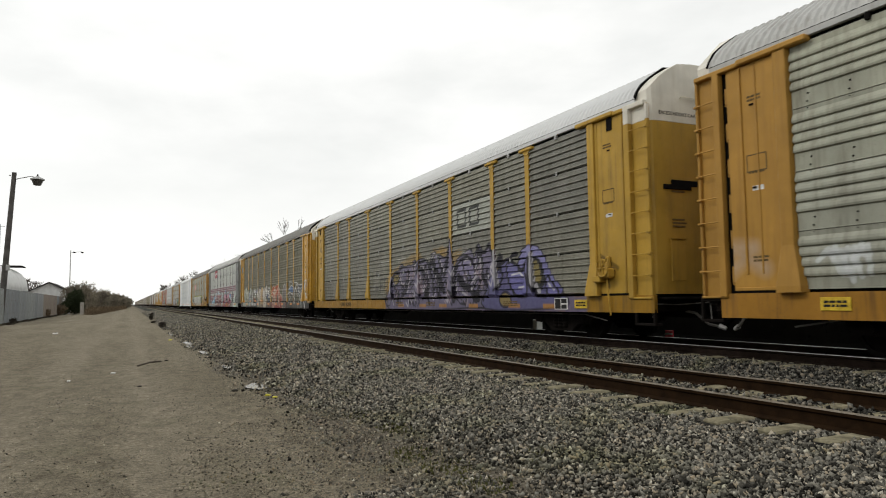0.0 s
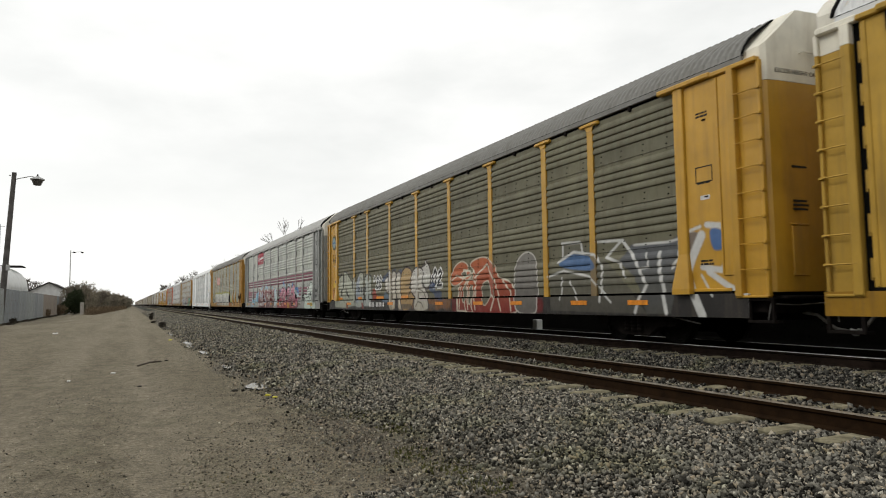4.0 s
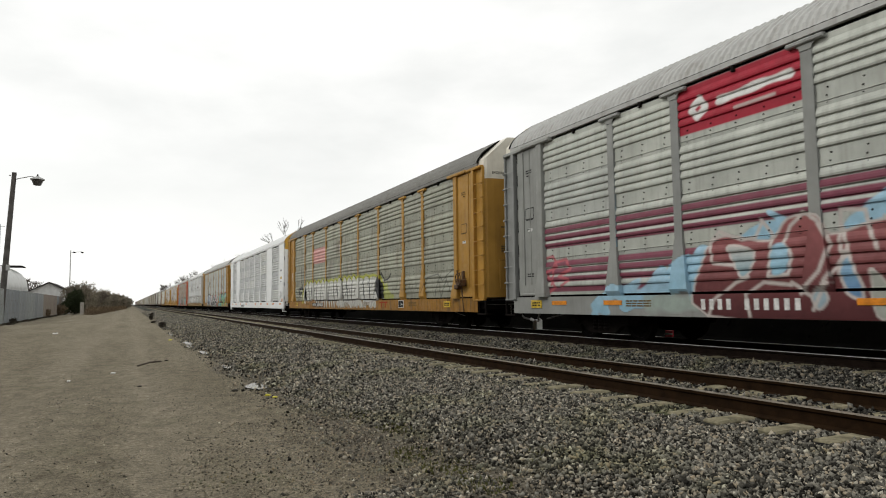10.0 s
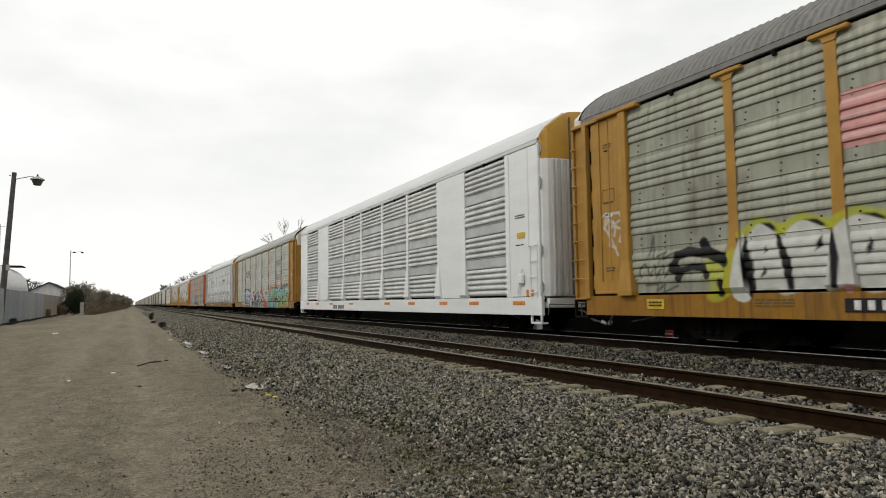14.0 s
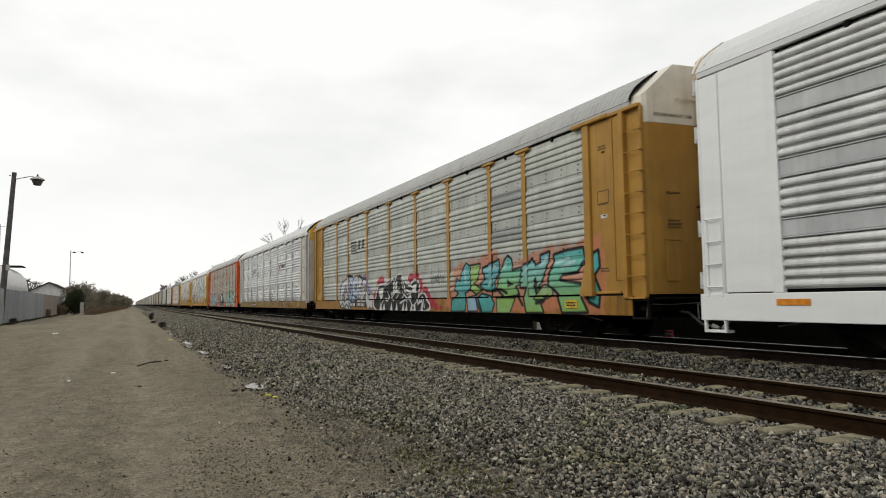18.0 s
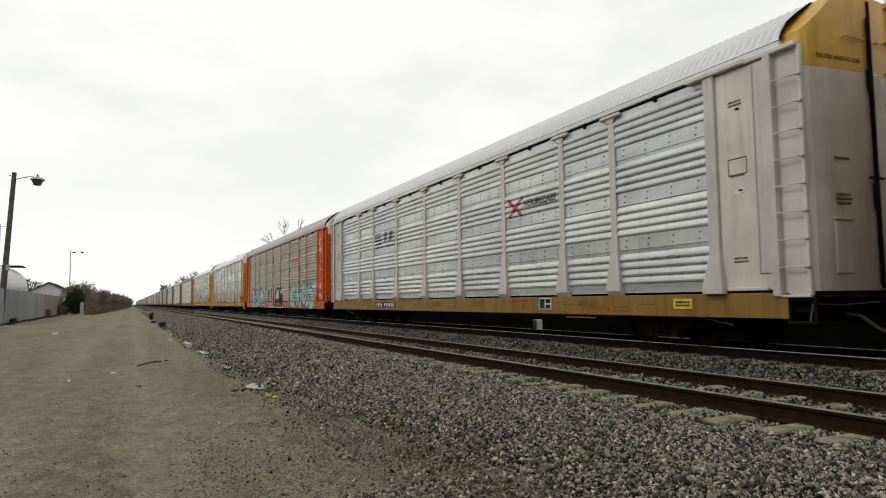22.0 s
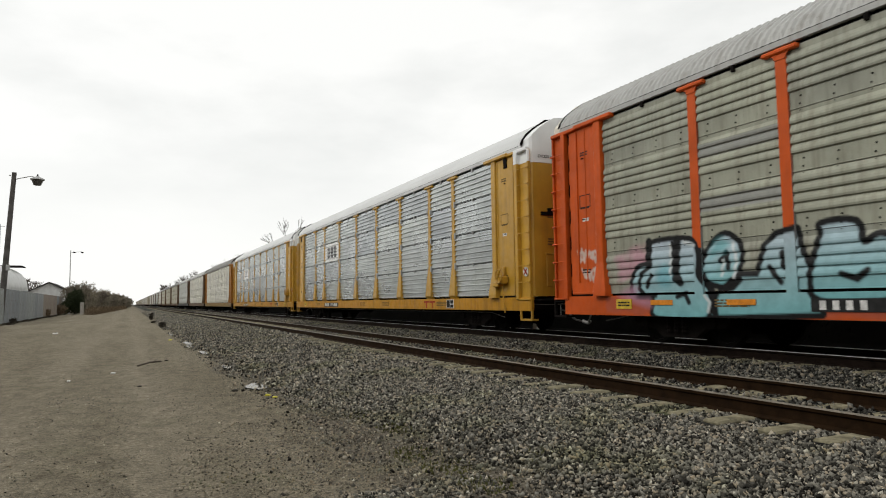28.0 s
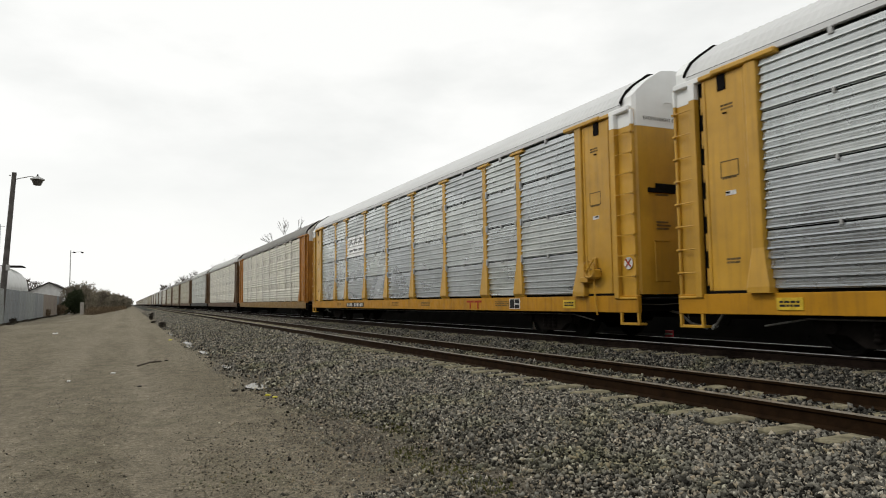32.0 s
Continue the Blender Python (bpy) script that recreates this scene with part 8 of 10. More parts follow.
sp.shape([(-10.05, 1.56), (-10.27, 1.82), (-10.25, 2.03), (-10.79, 2.10), (-11.42, 2.12), (-11.49, 1.86), (-11.23, 1.58), (-10.59, 1.54), (-10.48, 1.39), (-11.36, 1.28), (-11.38, 0.96), (-11.61, 0.64), (-10.62, 0.62), (-10.44, 1.05), (-10.00, 1.32)], (0.24, 0.42, 0.10), (0.10, 0.42, 0.42), INK, 0.06, rounded=False)
sp.shape([(-11.55, 1.86), (-12.03, 2.01), (-12.07, 1.66), (-11.86, 1.46), (-12.07, 1.09), (-12.02, 0.77), (-11.69, 0.88), (-11.52, 1.25)], (0.06, 0.30, 0.27), (0.10, 0.42, 0.42), INK, 0.06, rounded=False)
sp.stroke([(-5.36, 1.90), (-5.41, 1.53)], 0.045, (0.42, 0.58, 0.58), alpha=0.8, soft=0.06)
sp.stroke([(-6.87, 1.80), (-7.32, 1.92)], 0.045, (0.42, 0.58, 0.58), alpha=0.8, soft=0.06)
sp.stroke([(-7.81, 1.84), (-7.95, 1.98)], 0.045, (0.42, 0.58, 0.58), alpha=0.8, soft=0.06)
sp.stroke([(-8.92, 1.66), (-9.04, 1.78)], 0.045, (0.42, 0.58, 0.58), alpha=0.8, soft=0.06)
sp.stroke([(-9.67, 1.79), (-9.93, 1.99)], 0.045, (0.42, 0.58, 0.58), alpha=0.8, soft=0.06)
sp.stroke([(-10.34, 1.82), (-10.86, 1.93)], 0.045, (0.42, 0.58, 0.58), alpha=0.8, soft=0.06)
sp.stroke([(-10.60, 1.71), (-11.10, 1.83)], 0.045, (0.42, 0.58, 0.58), alpha=0.8, soft=0.06)
sp.stroke([(-6.92, 1.35), (-7.16, 1.56)], 0.045, (0.42, 0.58, 0.58), alpha=0.8, soft=0.06)
sp.stroke([(-7.29, 1.23), (-7.64, 1.22), (-7.91, 1.13)], 0.05, INK)
sp.stroke([(-8.53, 1.10), (-8.81, 0.80)], 0.05, INK)
sp.stroke([(-9.47, 0.85), (-9.82, 0.89), (-9.92, 1.02)], 0.05, INK)
sp.stroke([(-6.27, 1.03), (-6.49, 0.62)], 0.05, INK)
sp.shape([(1.93, 1.70), (2.15, 1.49), (2.59, 1.50), (2.81, 1.75), (2.57, 1.97), (2.13, 1.94)], (0.30, 0.015, 0.03), (0.42, 0.03, 0.05), None, 0)
sp.shape([(2.88, 1.07), (3.01, 0.81), (3.25, 0.81), (3.36, 1.08), (3.23, 1.34), (2.99, 1.33)], (0.30, 0.015, 0.03), (0.42, 0.03, 0.05), None, 0)
sp.shape([(-1.20, 1.77), (-1.05, 1.61), (-0.76, 1.63), (-0.62, 1.81), (-0.78, 1.97), (-1.07, 1.95)], (0.30, 0.015, 0.03), (0.42, 0.03, 0.05), None, 0)
sp.shape([(-1.71, 1.79), (-1.57, 1.66), (-1.30, 1.68), (-1.17, 1.83), (-1.32, 1.97), (-1.59, 1.95)], (0.30, 0.015, 0.03), (0.42, 0.03, 0.05), None, 0)
sp.shape([(-2.03, 1.49), (-1.91, 1.27), (-1.68, 1.28), (-1.58, 1.52), (-1.71, 1.74), (-1.93, 1.72)], (0.30, 0.015, 0.03), (0.42, 0.03, 0.05), None, 0)
sp.shape([(-2.54, 1.26), (-2.39, 1.10), (-2.11, 1.10), (-1.97, 1.28), (-2.13, 1.44), (-2.41, 1.43)], (0.30, 0.015, 0.03), (0.42, 0.03, 0.05), None, 0)
sp.shape([(-2.68, 1.04), (-2.57, 0.84), (-2.37, 0.84), (-2.27, 1.04), (-2.39, 1.24), (-2.59, 1.23)], (0.30, 0.015, 0.03), (0.42, 0.03, 0.05), None, 0)
sp.shape([(-2.93, 0.85), (-2.81, 0.67), (-2.59, 0.67), (-2.49, 0.85), (-2.62, 1.03), (-2.83, 1.03)], (0.30, 0.015, 0.03), (0.42, 0.03, 0.05), None, 0)
sp.shape([(-3.20, 0.87), (-3.10, 0.72), (-2.91, 0.72), (-2.83, 0.88), (-2.93, 1.03), (-3.12, 1.03)], (0.30, 0.015, 0.03), (0.42, 0.03, 0.05), None, 0)
sp.shape([(-3.42, 0.73), (-3.33, 0.63), (-3.18, 0.62), (-3.10, 0.73), (-3.19, 0.84), (-3.35, 0.84)], (0.30, 0.015, 0.03), (0.42, 0.03, 0.05), None, 0)
sp.shape([(-3.73, 0.70), (-3.66, 0.63), (-3.53, 0.62), (-3.47, 0.70), (-3.54, 0.77), (-3.67, 0.78)], (0.30, 0.015, 0.03), (0.42, 0.03, 0.05), None, 0)
MAUVE, MUSTARD = (0.20, 0.16, 0.38), (0.40, 0.33, 0.10)
sp.stroke([(8.39, 1.34), (8.26, 1.81), (7.88, 1.92)], 0.07, MAUVE, alpha=0.85, ragged=0.04)
sp.stroke([(7.87, 1.96), (7.44, 2.08), (7.17, 2.22)], 0.05, MUSTARD, alpha=0.85, ragged=0.04)
sp.stroke([(6.38, 1.94), (6.01, 2.15), (5.51, 2.19), (4.89, 2.02), (4.32, 1.97)], 0.05, MUSTARD, alpha=0.85, ragged=0.04)
sp.stroke([(4.81, 2.12), (4.32, 2.00), (4.17, 1.68)], 0.1, MAUVE, alpha=0.85, ragged=0.04)
sp.stroke([(4.21, 1.55), (3.92, 1.51)], 0.09, MAUVE, alpha=0.85, ragged=0.04)
sp.stroke([(3.75, 1.52), (3.93, 1.33), (4.15, 1.36)], 0.09, MAUVE, alpha=0.85, ragged=0.04)
sp.stroke([(6.65, 2.02), (6.28, 2.09)], 0.07, MAUVE, alpha=0.85, ragged=0.04)
sp.shape([(8.36, 1.04), (8.17, 1.74), (7.66, 1.97), (7.24, 2.00), (7.18, 1.68), (7.37, 1.39), (7.06, 1.24), (6.85, 1.02), (6.80, 0.59), (7.61, 0.65), (8.26, 0.71)], (0.46, 0.47, 0.47), (0.60, 0.60, 0.59), INK, 0.045)
sp.shape([(7.13, 2.12), (6.46, 2.11), (6.36, 1.88), (6.29, 1.52), (6.49, 1.22), (6.59, 0.98), (6.63, 0.60), (6.87, 0.65), (6.91, 1.02), (7.15, 1.43)], (0.30, 0.40, 0.56), (0.47, 0.52, 0.60), INK, 0.045)
sp.shape([(6.38, 1.86), (6.02, 2.09), (5.68, 2.10), (5.49, 1.94), (5.43, 1.53), (5.53, 1.01), (6.57, 0.99), (6.32, 1.40)], (0.30, 0.40, 0.56), (0.47, 0.52, 0.60), INK, 0.045)
sp.shape([(5.51, 2.09), (5.35, 2.14), (4.97, 2.01), (4.35, 1.93), (4.29, 1.74), (4.27, 1.11), (4.39, 0.91), (5.57, 0.91), (5.43, 1.48)], (0.46, 0.47, 0.47), (0.60, 0.60, 0.59), INK, 0.045, rounded=False)
sp.shape([(4.37, 1.51), (4.02, 1.21), (3.70, 1.31), (3.39, 1.19), (3.42, 0.64), (3.78, 0.69), (4.06, 0.58), (4.24, 0.89), (4.37, 1.05)], (0.46, 0.47, 0.47), (0.60, 0.60, 0.59), INK, 0.045)
sp.shape([(7.68, 1.44), (7.46, 1.71), (7.39, 1.50), (7.58, 1.33)], (0.30, 0.30, 0.27), None, INK, 0.05)
sp.shape([(6.87, 1.53), (6.67, 1.77), (6.51, 1.59), (6.69, 1.34)], (0.26, 0.20, 0.30), None, INK, 0.05)
sp.shape([(6.02, 1.61), (5.71, 1.72), (5.77, 1.54), (5.96, 1.51)], (0.36, 0.33, 0.16), None, INK, 0.05)
sp.shape([(5.08, 1.55), (4.98, 1.84), (4.86, 1.84), (4.90, 1.51), (5.01, 1.39)], (0.30, 0.28, 0.34), None, INK, 0.05)
sp.shape([(4.67, 1.54), (4.55, 1.64), (4.38, 1.60), (4.54, 1.43)], (0.38, 0.34, 0.12), None, INK, 0.05)
sp.shape([(4.81, 1.06), (4.50, 1.22), (4.34, 1.06)], (0.28, 0.28, 0.24), None, INK, 0.05)
sp.shape([(8.05, 1.04), (7.90, 1.34), (7.72, 1.12)], (0.34, 0.31, 0.14), None, INK, 0.05)
sp.shape([(5.98, 1.15), (5.71, 1.10), (5.89, 0.92)], (0.30, 0.28, 0.16), None, INK, 0.05)
sp.stroke([(6.51, 1.22), (6.27, 1.28), (6.03, 1.15), (5.90, 0.98)], 0.03, INK)
sp.stroke([(5.43, 1.53), (5.19, 1.58), (5.27, 1.11), (5.57, 1.03)], 0.03, INK)
sp.stroke([(5.15, 1.08), (5.07, 0.93)], 0.03, INK)
sp.stroke([(7.13, 2.16), (6.41, 2.13)], 0.06, INK)
sp.stroke([(5.51, 2.12), (4.92, 1.98), (4.35, 1.92)], 0.06, INK)
sp.stroke([(7.60, 0.93), (7.28, 1.12), (7.03, 1.05)], 0.05, INK)
sp.stroke([(8.26, 0.73), (7.82, 0.87), (7.61, 0.67), (7.20, 0.83), (6.85, 0.64)], 0.04, INK)
sp.shape([(2.94, 1.41), (2.86, 1.74), (2.67, 1.91), (2.36, 1.96), (2.12, 1.87), (1.97, 1.67), (2.34, 1.56), (2.73, 1.62)], (0.28, 0.014, 0.025), (0.42, 0.03, 0.045), None, 0)
sp.shape([(3.37, 1.07), (3.22, 1.29), (2.88, 1.29), (2.66, 0.99), (2.90, 0.60), (3.32, 0.65)], (0.26, 0.014, 0.025), (0.40, 0.03, 0.045), None, 0)
sp.shape([(2.90, 0.58), (2.82, 1.45), (2.58, 1.60), (1.97, 1.65), (0.86, 1.91), (0.72, 1.81), (0.60, 1.94), (0.15, 1.98), (-0.07, 1.80), (-0.53, 1.57), (-0.80, 1.51), (-1.26, 1.70), (-1.61, 1.62), (-1.70, 1.39), (-1.53, 1.09), (-1.92, 1.22), (-2.25, 1.09), (-2.36, 0.59)], INK, None, (0.60, 0.60, 0.59), 0.06)
sp.shape([(2.68, 1.44), (2.06, 1.50), (2.21, 1.17), (2.43, 0.96), (2.65, 1.17)], SNOW, None, None, 0, rounded=False)
sp.shape([(0.68, 1.78), (0.51, 1.72), (0.57, 1.27), (0.74, 1.28)], SNOW, None, None, 0, rounded=False)
sp.shape([(-1.09, 1.52), (-1.53, 1.56), (-1.43, 1.32), (-0.99, 1.29)], SNOW, None, None, 0, rounded=False)
sp.shape([(0.94, 1.75), (0.79, 1.79), (0.81, 1.33), (0.96, 1.31)], SNOW, None, None, 0, rounded=False)
sp.shape([(-0.35, 1.02), (-0.81, 1.18), (-1.01, 0.96)], SNOW, None, None, 0, rounded=False)
sp.stroke([(1.92, 1.06), (1.56, 0.95), (1.19, 1.23), (0.64, 1.30), (0.19, 1.26)], 0.035, SNOW)
sp.stroke([(-0.07, 1.71), (-0.37, 1.36), (-0.82, 1.29), (-1.51, 1.27)], 0.035, SNOW)
sp.stroke([(-0.04, 1.26), (-0.50, 1.02), (0.14, 0.86)], 0.035, SNOW)
sp.stroke([(-1.58, 1.11), (-1.64, 0.84), (-2.00, 0.95), (-2.11, 0.75)], 0.035, SNOW)
sp.shape([(2.57, 0.51), (2.31, 0.91), (2.17, 0.51)], SNOW, None, None, 0, rounded=False)
sp.shape([(2.17, 0.51), (1.92, 0.90), (1.80, 0.52)], SNOW, None, None, 0, rounded=False)
sp.shape([(1.28, 0.53), (1.06, 0.90), (0.94, 0.54)], SNOW, None, None, 0, rounded=False)
sp.shape([(0.69, 0.54), (0.48, 0.90), (0.38, 0.55)], SNOW, None, None, 0, rounded=False)
sp.shape([(-0.02, 0.55), (-0.22, 0.89), (-0.31, 0.56)], SNOW, None, None, 0, rounded=False)
sp.shape([(-0.37, 0.56), (-0.56, 0.89), (-0.64, 0.56)], SNOW, None, None, 0, rounded=False)
sp.shape([(-0.88, 0.57), (-1.05, 0.89), (-1.13, 0.57)], SNOW, None, None, 0, rounded=False)
sp.shape([(-1.19, 0.57), (-1.36, 0.88), (-1.43, 0.58)], SNOW, None, None, 0, rounded=False)
sp.shape([(-1.87, 0.58), (-2.02, 0.88), (-2.09, 0.59)], SNOW, None, None, 0, rounded=False)
sp.stroke([(0.09, 1.88), (-0.05, 1.48), (-0.48, 1.20), (-0.87, 1.23)], 0.022, SNOW)
sp.stroke([(1.58, 1.33), (1.28, 1.05), (0.78, 1.28), (0.28, 1.43)], 0.022, SNOW)
sp.stroke([(2.36, 0.73), (1.92, 1.06), (1.59, 1.03)], 0.022, SNOW)
sp.stroke([(0.43, 1.20), (0.83, 0.97), (1.09, 1.04)], 0.022, SNOW)
sp.stroke([(-0.83, 1.51), (-1.14, 1.43), (-1.39, 1.53)], 0.022, SNOW)
sp.stroke([(1.98, 1.57), (1.36, 1.67), (0.97, 1.83)], 0.022, SNOW)
sp.stroke([(-0.87, 0.96), (-1.19, 0.75), (-1.49, 0.90), (-1.66, 1.13)], 0.022, SNOW)
sp.stroke([(-1.64, 0.80), (-1.91, 1.08), (-2.13, 1.00), (-2.25, 0.71)], 0.022, SNOW)
sp.stroke([(0.13, 1.03), (-0.20, 1.19), (-0.59, 0.91)], 0.022, SNOW)
add_car(6, "silver autorack with ochre posts and teal-green graffiti", "banded", PALE, OCHRE, OCHRE, SILL_OCHRE, ROOF_DULL, CREAM, None, spray=sp, slits=False, flare=False,
        extras=details(panel=(6.7, 4.3), panel_mat="black", placards=(-11.0,), stencil=False))

# -- bright silver car with chalky posts
sp, un = Spray(), Spray()
for z in (3.76, 3.62, 3.48, 3.34):
    un.stroke([(6.75, z), (6.0, z)], 0.035, INK)
for y in (5.45, 4.85):
    un.shape([(y + 0.27, 3.38), (y + 0.14, 3.80), (y - 0.24, 3.80), (y - 0.11, 3.38)], (0.05, 0.05, 0.05), rounded=False)
un.stroke([(6.7, 3.2), (4.5, 3.2)], 0.025, (0.05, 0.05, 0.05), ragged=0.02)
un.stroke([(-4.48, 3.67), (-5.14, 3.22)], 0.055, (0.33, 0.02, 0.02))
un.stroke([(-5.18, 3.66), (-4.55, 3.22)], 0.055, (0.33, 0.02, 0.02))
sp.under = un


def glass_words(car):
    for u, z, wide in ((-7.6, 0.80, 1.2), (-9.1, 0.74, 0.45), (-9.1, 0.66, 0.5), (-9.05, 0.58, 0.35), (-9.9, 0.80, 0.5), (-7.7, 0.50, 1.1)):
        part("faded_lettering", Geo().box(SIDE - 0.062, SIDE - 0.054, u - wide / 2, u + wide / 2, z, z + 0.028, 0.001), MARK["brown"], car)
    part("faded_patch", Geo().box(SIDE - 0.061, SIDE - 0.054, -8.75, -7.95, 0.66, 0.78, 0.001), plain("faded_orange_patch", (0.30, 0.10, 0.02), 0.7), car)
    details(panel=(6.6, 4.3), ttx=-5.05, consol=-6.25, placards=(-10.9,), door_rows="brown")(car)
    words(car, "side_lettering", "HOURGLASS", on_side(-6.02, 3.40, SIDE - 0.045), 0.26, MARK["black"], 0.3)


add_car(7, "bright silver autorack with chalky white posts and doors", "banded", BRIGHT, CHALK, CHALK, SILL_DUN, ROOF_BRIGHT, YELLOW, CHALK, spray=sp, flare=True, slits=False, extras=glass_words)

# -- red-orange car
sp, un = Spray(), Spray()
un.patch(-4.3, -6.95, 3.52, 3.7, (0.50, 0.10, 0.03), 0.8, 0.03, 0.03)
un.patch(7.1, 8.9, 2.5, 2.75, (0.24, 0.24, 0.235), 0.7)
un.patch(7.1, 8.9, 3.5, 3.75, (0.24, 0.24, 0.235), 0.7)
sp.under = un
PINK = (0.50, 0.22, 0.30)
sp.patch(11.6, -11.6, 0.62, 0.98, (0.34, 0.09, 0.06), 0.6, 0.1, 0.04)
for y, z in ((11.0, 1.6), (10.4, 1.3), (4.6, 1.5), (4.0, 1.2), (2.0, 1.9), (-3.6, 1.2), (-10.6, 1.3), (-11.2, 1.6)):
    sp.stroke([(y, z), (y - 0.6, z + 0.15)], 0.24, PINK, alpha=0.6, soft=0.25, ragged=0.12)
sp.shape([(-4.57, 0.80), (-4.47, 1.29), (-4.82, 1.74), (-5.65, 2.15), (-5.96, 2.02), (-5.95, 1.66), (-5.41, 1.54), (-5.22, 1.16), (-5.93, 1.23), (-5.76, 0.94), (-6.06, 0.66), (-5.20, 0.62)], (0.30, 0.50, 0.50), (0.20, 0.44, 0.34), INK, 0.055)
sp.shape([(-6.19, 1.34), (-6.45, 2.04), (-6.68, 2.19), (-7.05, 2.08), (-6.94, 1.65), (-7.07, 1.48), (-7.38, 1.67), (-7.70, 1.51), (-7.79, 0.64), (-7.26, 0.64), (-7.15, 1.07), (-6.80, 0.69), (-6.38, 0.94)], (0.30, 0.50, 0.50), (0.20, 0.44, 0.34), INK, 0.055)
sp.shape([(-7.79, 1.55), (-8.02, 2.09), (-8.43, 2.13), (-8.45, 1.80), (-8.24, 1.43), (-8.51, 1.25), (-8.79, 1.51), (-8.73, 1.91), (-9.04, 2.01), (-9.21, 1.76), (-8.99, 1.14), (-8.68, 0.80), (-8.21, 0.78), (-7.89, 1.03)], (0.30, 0.50, 0.50), (0.20, 0.44, 0.34), INK, 0.055)
sp.shape([(-8.90, 0.74), (-9.15, 1.28), (-9.24, 1.63), (-9.35, 1.89), (-9.84, 2.02), (-9.69, 1.77), (-10.12, 1.81), (-10.52, 1.61), (-10.73, 1.23), (-10.72, 0.63), (-9.77, 0.55), (-9.85, 0.89), (-9.33, 0.66)], (0.30, 0.50, 0.50), (0.20, 0.44, 0.34), INK, 0.055)
sp.shape([(-9.40, 1.39), (-9.87, 1.39), (-9.96, 1.14), (-9.62, 1.03)], (0.42, 0.18, 0.22), None, INK, 0.03)
sp.stroke([(-4.95, 1.40), (-5.25, 1.77), (-5.67, 1.97)], 0.03, (0.45, 0.60, 0.50))
sp.stroke([(-6.50, 1.50), (-6.76, 1.97)], 0.03, (0.45, 0.60, 0.50))
sp.stroke([(-8.01, 1.44), (-8.18, 1.95)], 0.03, (0.45, 0.60, 0.50))
sp.stroke([(-9.45, 1.62), (-9.95, 1.69), (-10.42, 1.46)], 0.03, (0.45, 0.60, 0.50))
sp.shape([(10.78, 1.04), (10.62, 1.53), (10.22, 1.66), (10.23, 2.03), (9.18, 2.03), (8.96, 1.74), (8.98, 1.34), (8.72, 1.04), (8.66, 0.59), (10.08, 0.57), (10.12, 0.94)], (0.17, 0.43, 0.45), (0.44, 0.50, 0.56), INK, 0.075)
sp.shape([(8.89, 1.34), (8.69, 1.84), (8.33, 2.05), (8.01, 1.82), (8.02, 1.49), (8.24, 1.16), (8.59, 1.17)], (0.17, 0.43, 0.45), (0.44, 0.50, 0.56), INK, 0.075)
sp.shape([(8.70, 0.59), (8.46, 1.06), (8.03, 1.31), (7.67, 1.30), (7.49, 1.79), (7.29, 1.95), (6.92, 2.00), (6.83, 1.63), (6.61, 1.15), (6.53, 0.66)], (0.17, 0.43, 0.45), (0.42, 0.50, 0.55), INK, 0.075, rounded=False)
sp.shape([(6.72, 1.13), (6.51, 1.85), (6.50, 2.03), (5.97, 2.01), (5.86, 1.69), (5.61, 1.79), (5.33, 1.66), (5.12, 1.33), (5.16, 0.95), (6.39, 0.86)], (0.17, 0.43, 0.45), (0.40, 0.50, 0.55), INK, 0.075)
sp.shape([(5.09, 1.31), (4.92, 1.36), (4.85, 1.16), (4.97, 0.99), (5.13, 1.01)], (0.17, 0.43, 0.45), (0.40, 0.50, 0.55), INK, 0.06)
sp.stroke([(9.62, 1.99), (9.59, 1.36)], 0.05, INK)
sp.stroke([(8.44, 1.58), (8.30, 1.73), (8.27, 1.45)], 0.05, INK)
sp.stroke([(7.43, 1.42), (7.25, 1.17)], 0.05, INK)
sp.stroke([(6.21, 1.26), (5.99, 1.18), (5.82, 1.30)], 0.05, INK)
sp.stroke([(7.19, 1.65), (7.17, 1.41)], 0.05, INK)
sp.stroke([(9.49, 2.04), (9.50, 1.70), (9.53, 1.32), (9.44, 1.25)], 0.1, INK)
sp.stroke([(10.26, 2.07), (10.26, 1.71)], 0.09, INK)
sp.stroke([(10.19, 1.61), (10.49, 1.43), (10.59, 1.14), (10.40, 0.98), (10.06, 0.99)], 0.05, INK)
sp.stroke([(8.87, 1.78), (8.92, 1.40), (8.73, 1.14), (8.62, 0.93)], 0.08, INK)
sp.stroke([(8.05, 1.26), (8.21, 1.12), (8.38, 1.09)], 0.07, INK)
sp.stroke([(10.20, 1.39), (10.35, 1.17)], 0.05, INK)
sp.stroke([(9.48, 0.96), (9.28, 1.02), (9.19, 0.85)], 0.05, INK)
sp.stroke([(8.60, 0.97), (8.57, 0.64)], 0.07, INK)
sp.shape([(8.69, 1.64), (8.58, 1.92), (8.41, 1.99), (8.25, 1.89), (8.34, 1.74), (8.51, 1.71)], (0.10, 0.36, 0.38), None, None, 0, alpha=0.7, soft=0.15)
sp.shape([(10.03, 1.46), (9.81, 1.59), (9.66, 1.44), (9.72, 1.17), (9.99, 1.18)], (0.12, 0.36, 0.42), None, None, 0, alpha=0.7, soft=0.15)
sp.shape([(11.21, 1.01), (10.69, 1.20), (10.58, 0.95), (10.23, 0.92), (10.18, 0.76), (10.47, 0.80)], (0.45, 0.24, 0.33), None, None, 0, alpha=0.7, soft=0.15)
sp.stroke([(9.68, 1.97), (9.64, 1.71), (9.68, 1.39)], 0.03, (0.58, 0.62, 0.62))
sp.stroke([(9.32, 2.00), (9.03, 1.91)], 0.03, (0.58, 0.62, 0.62))
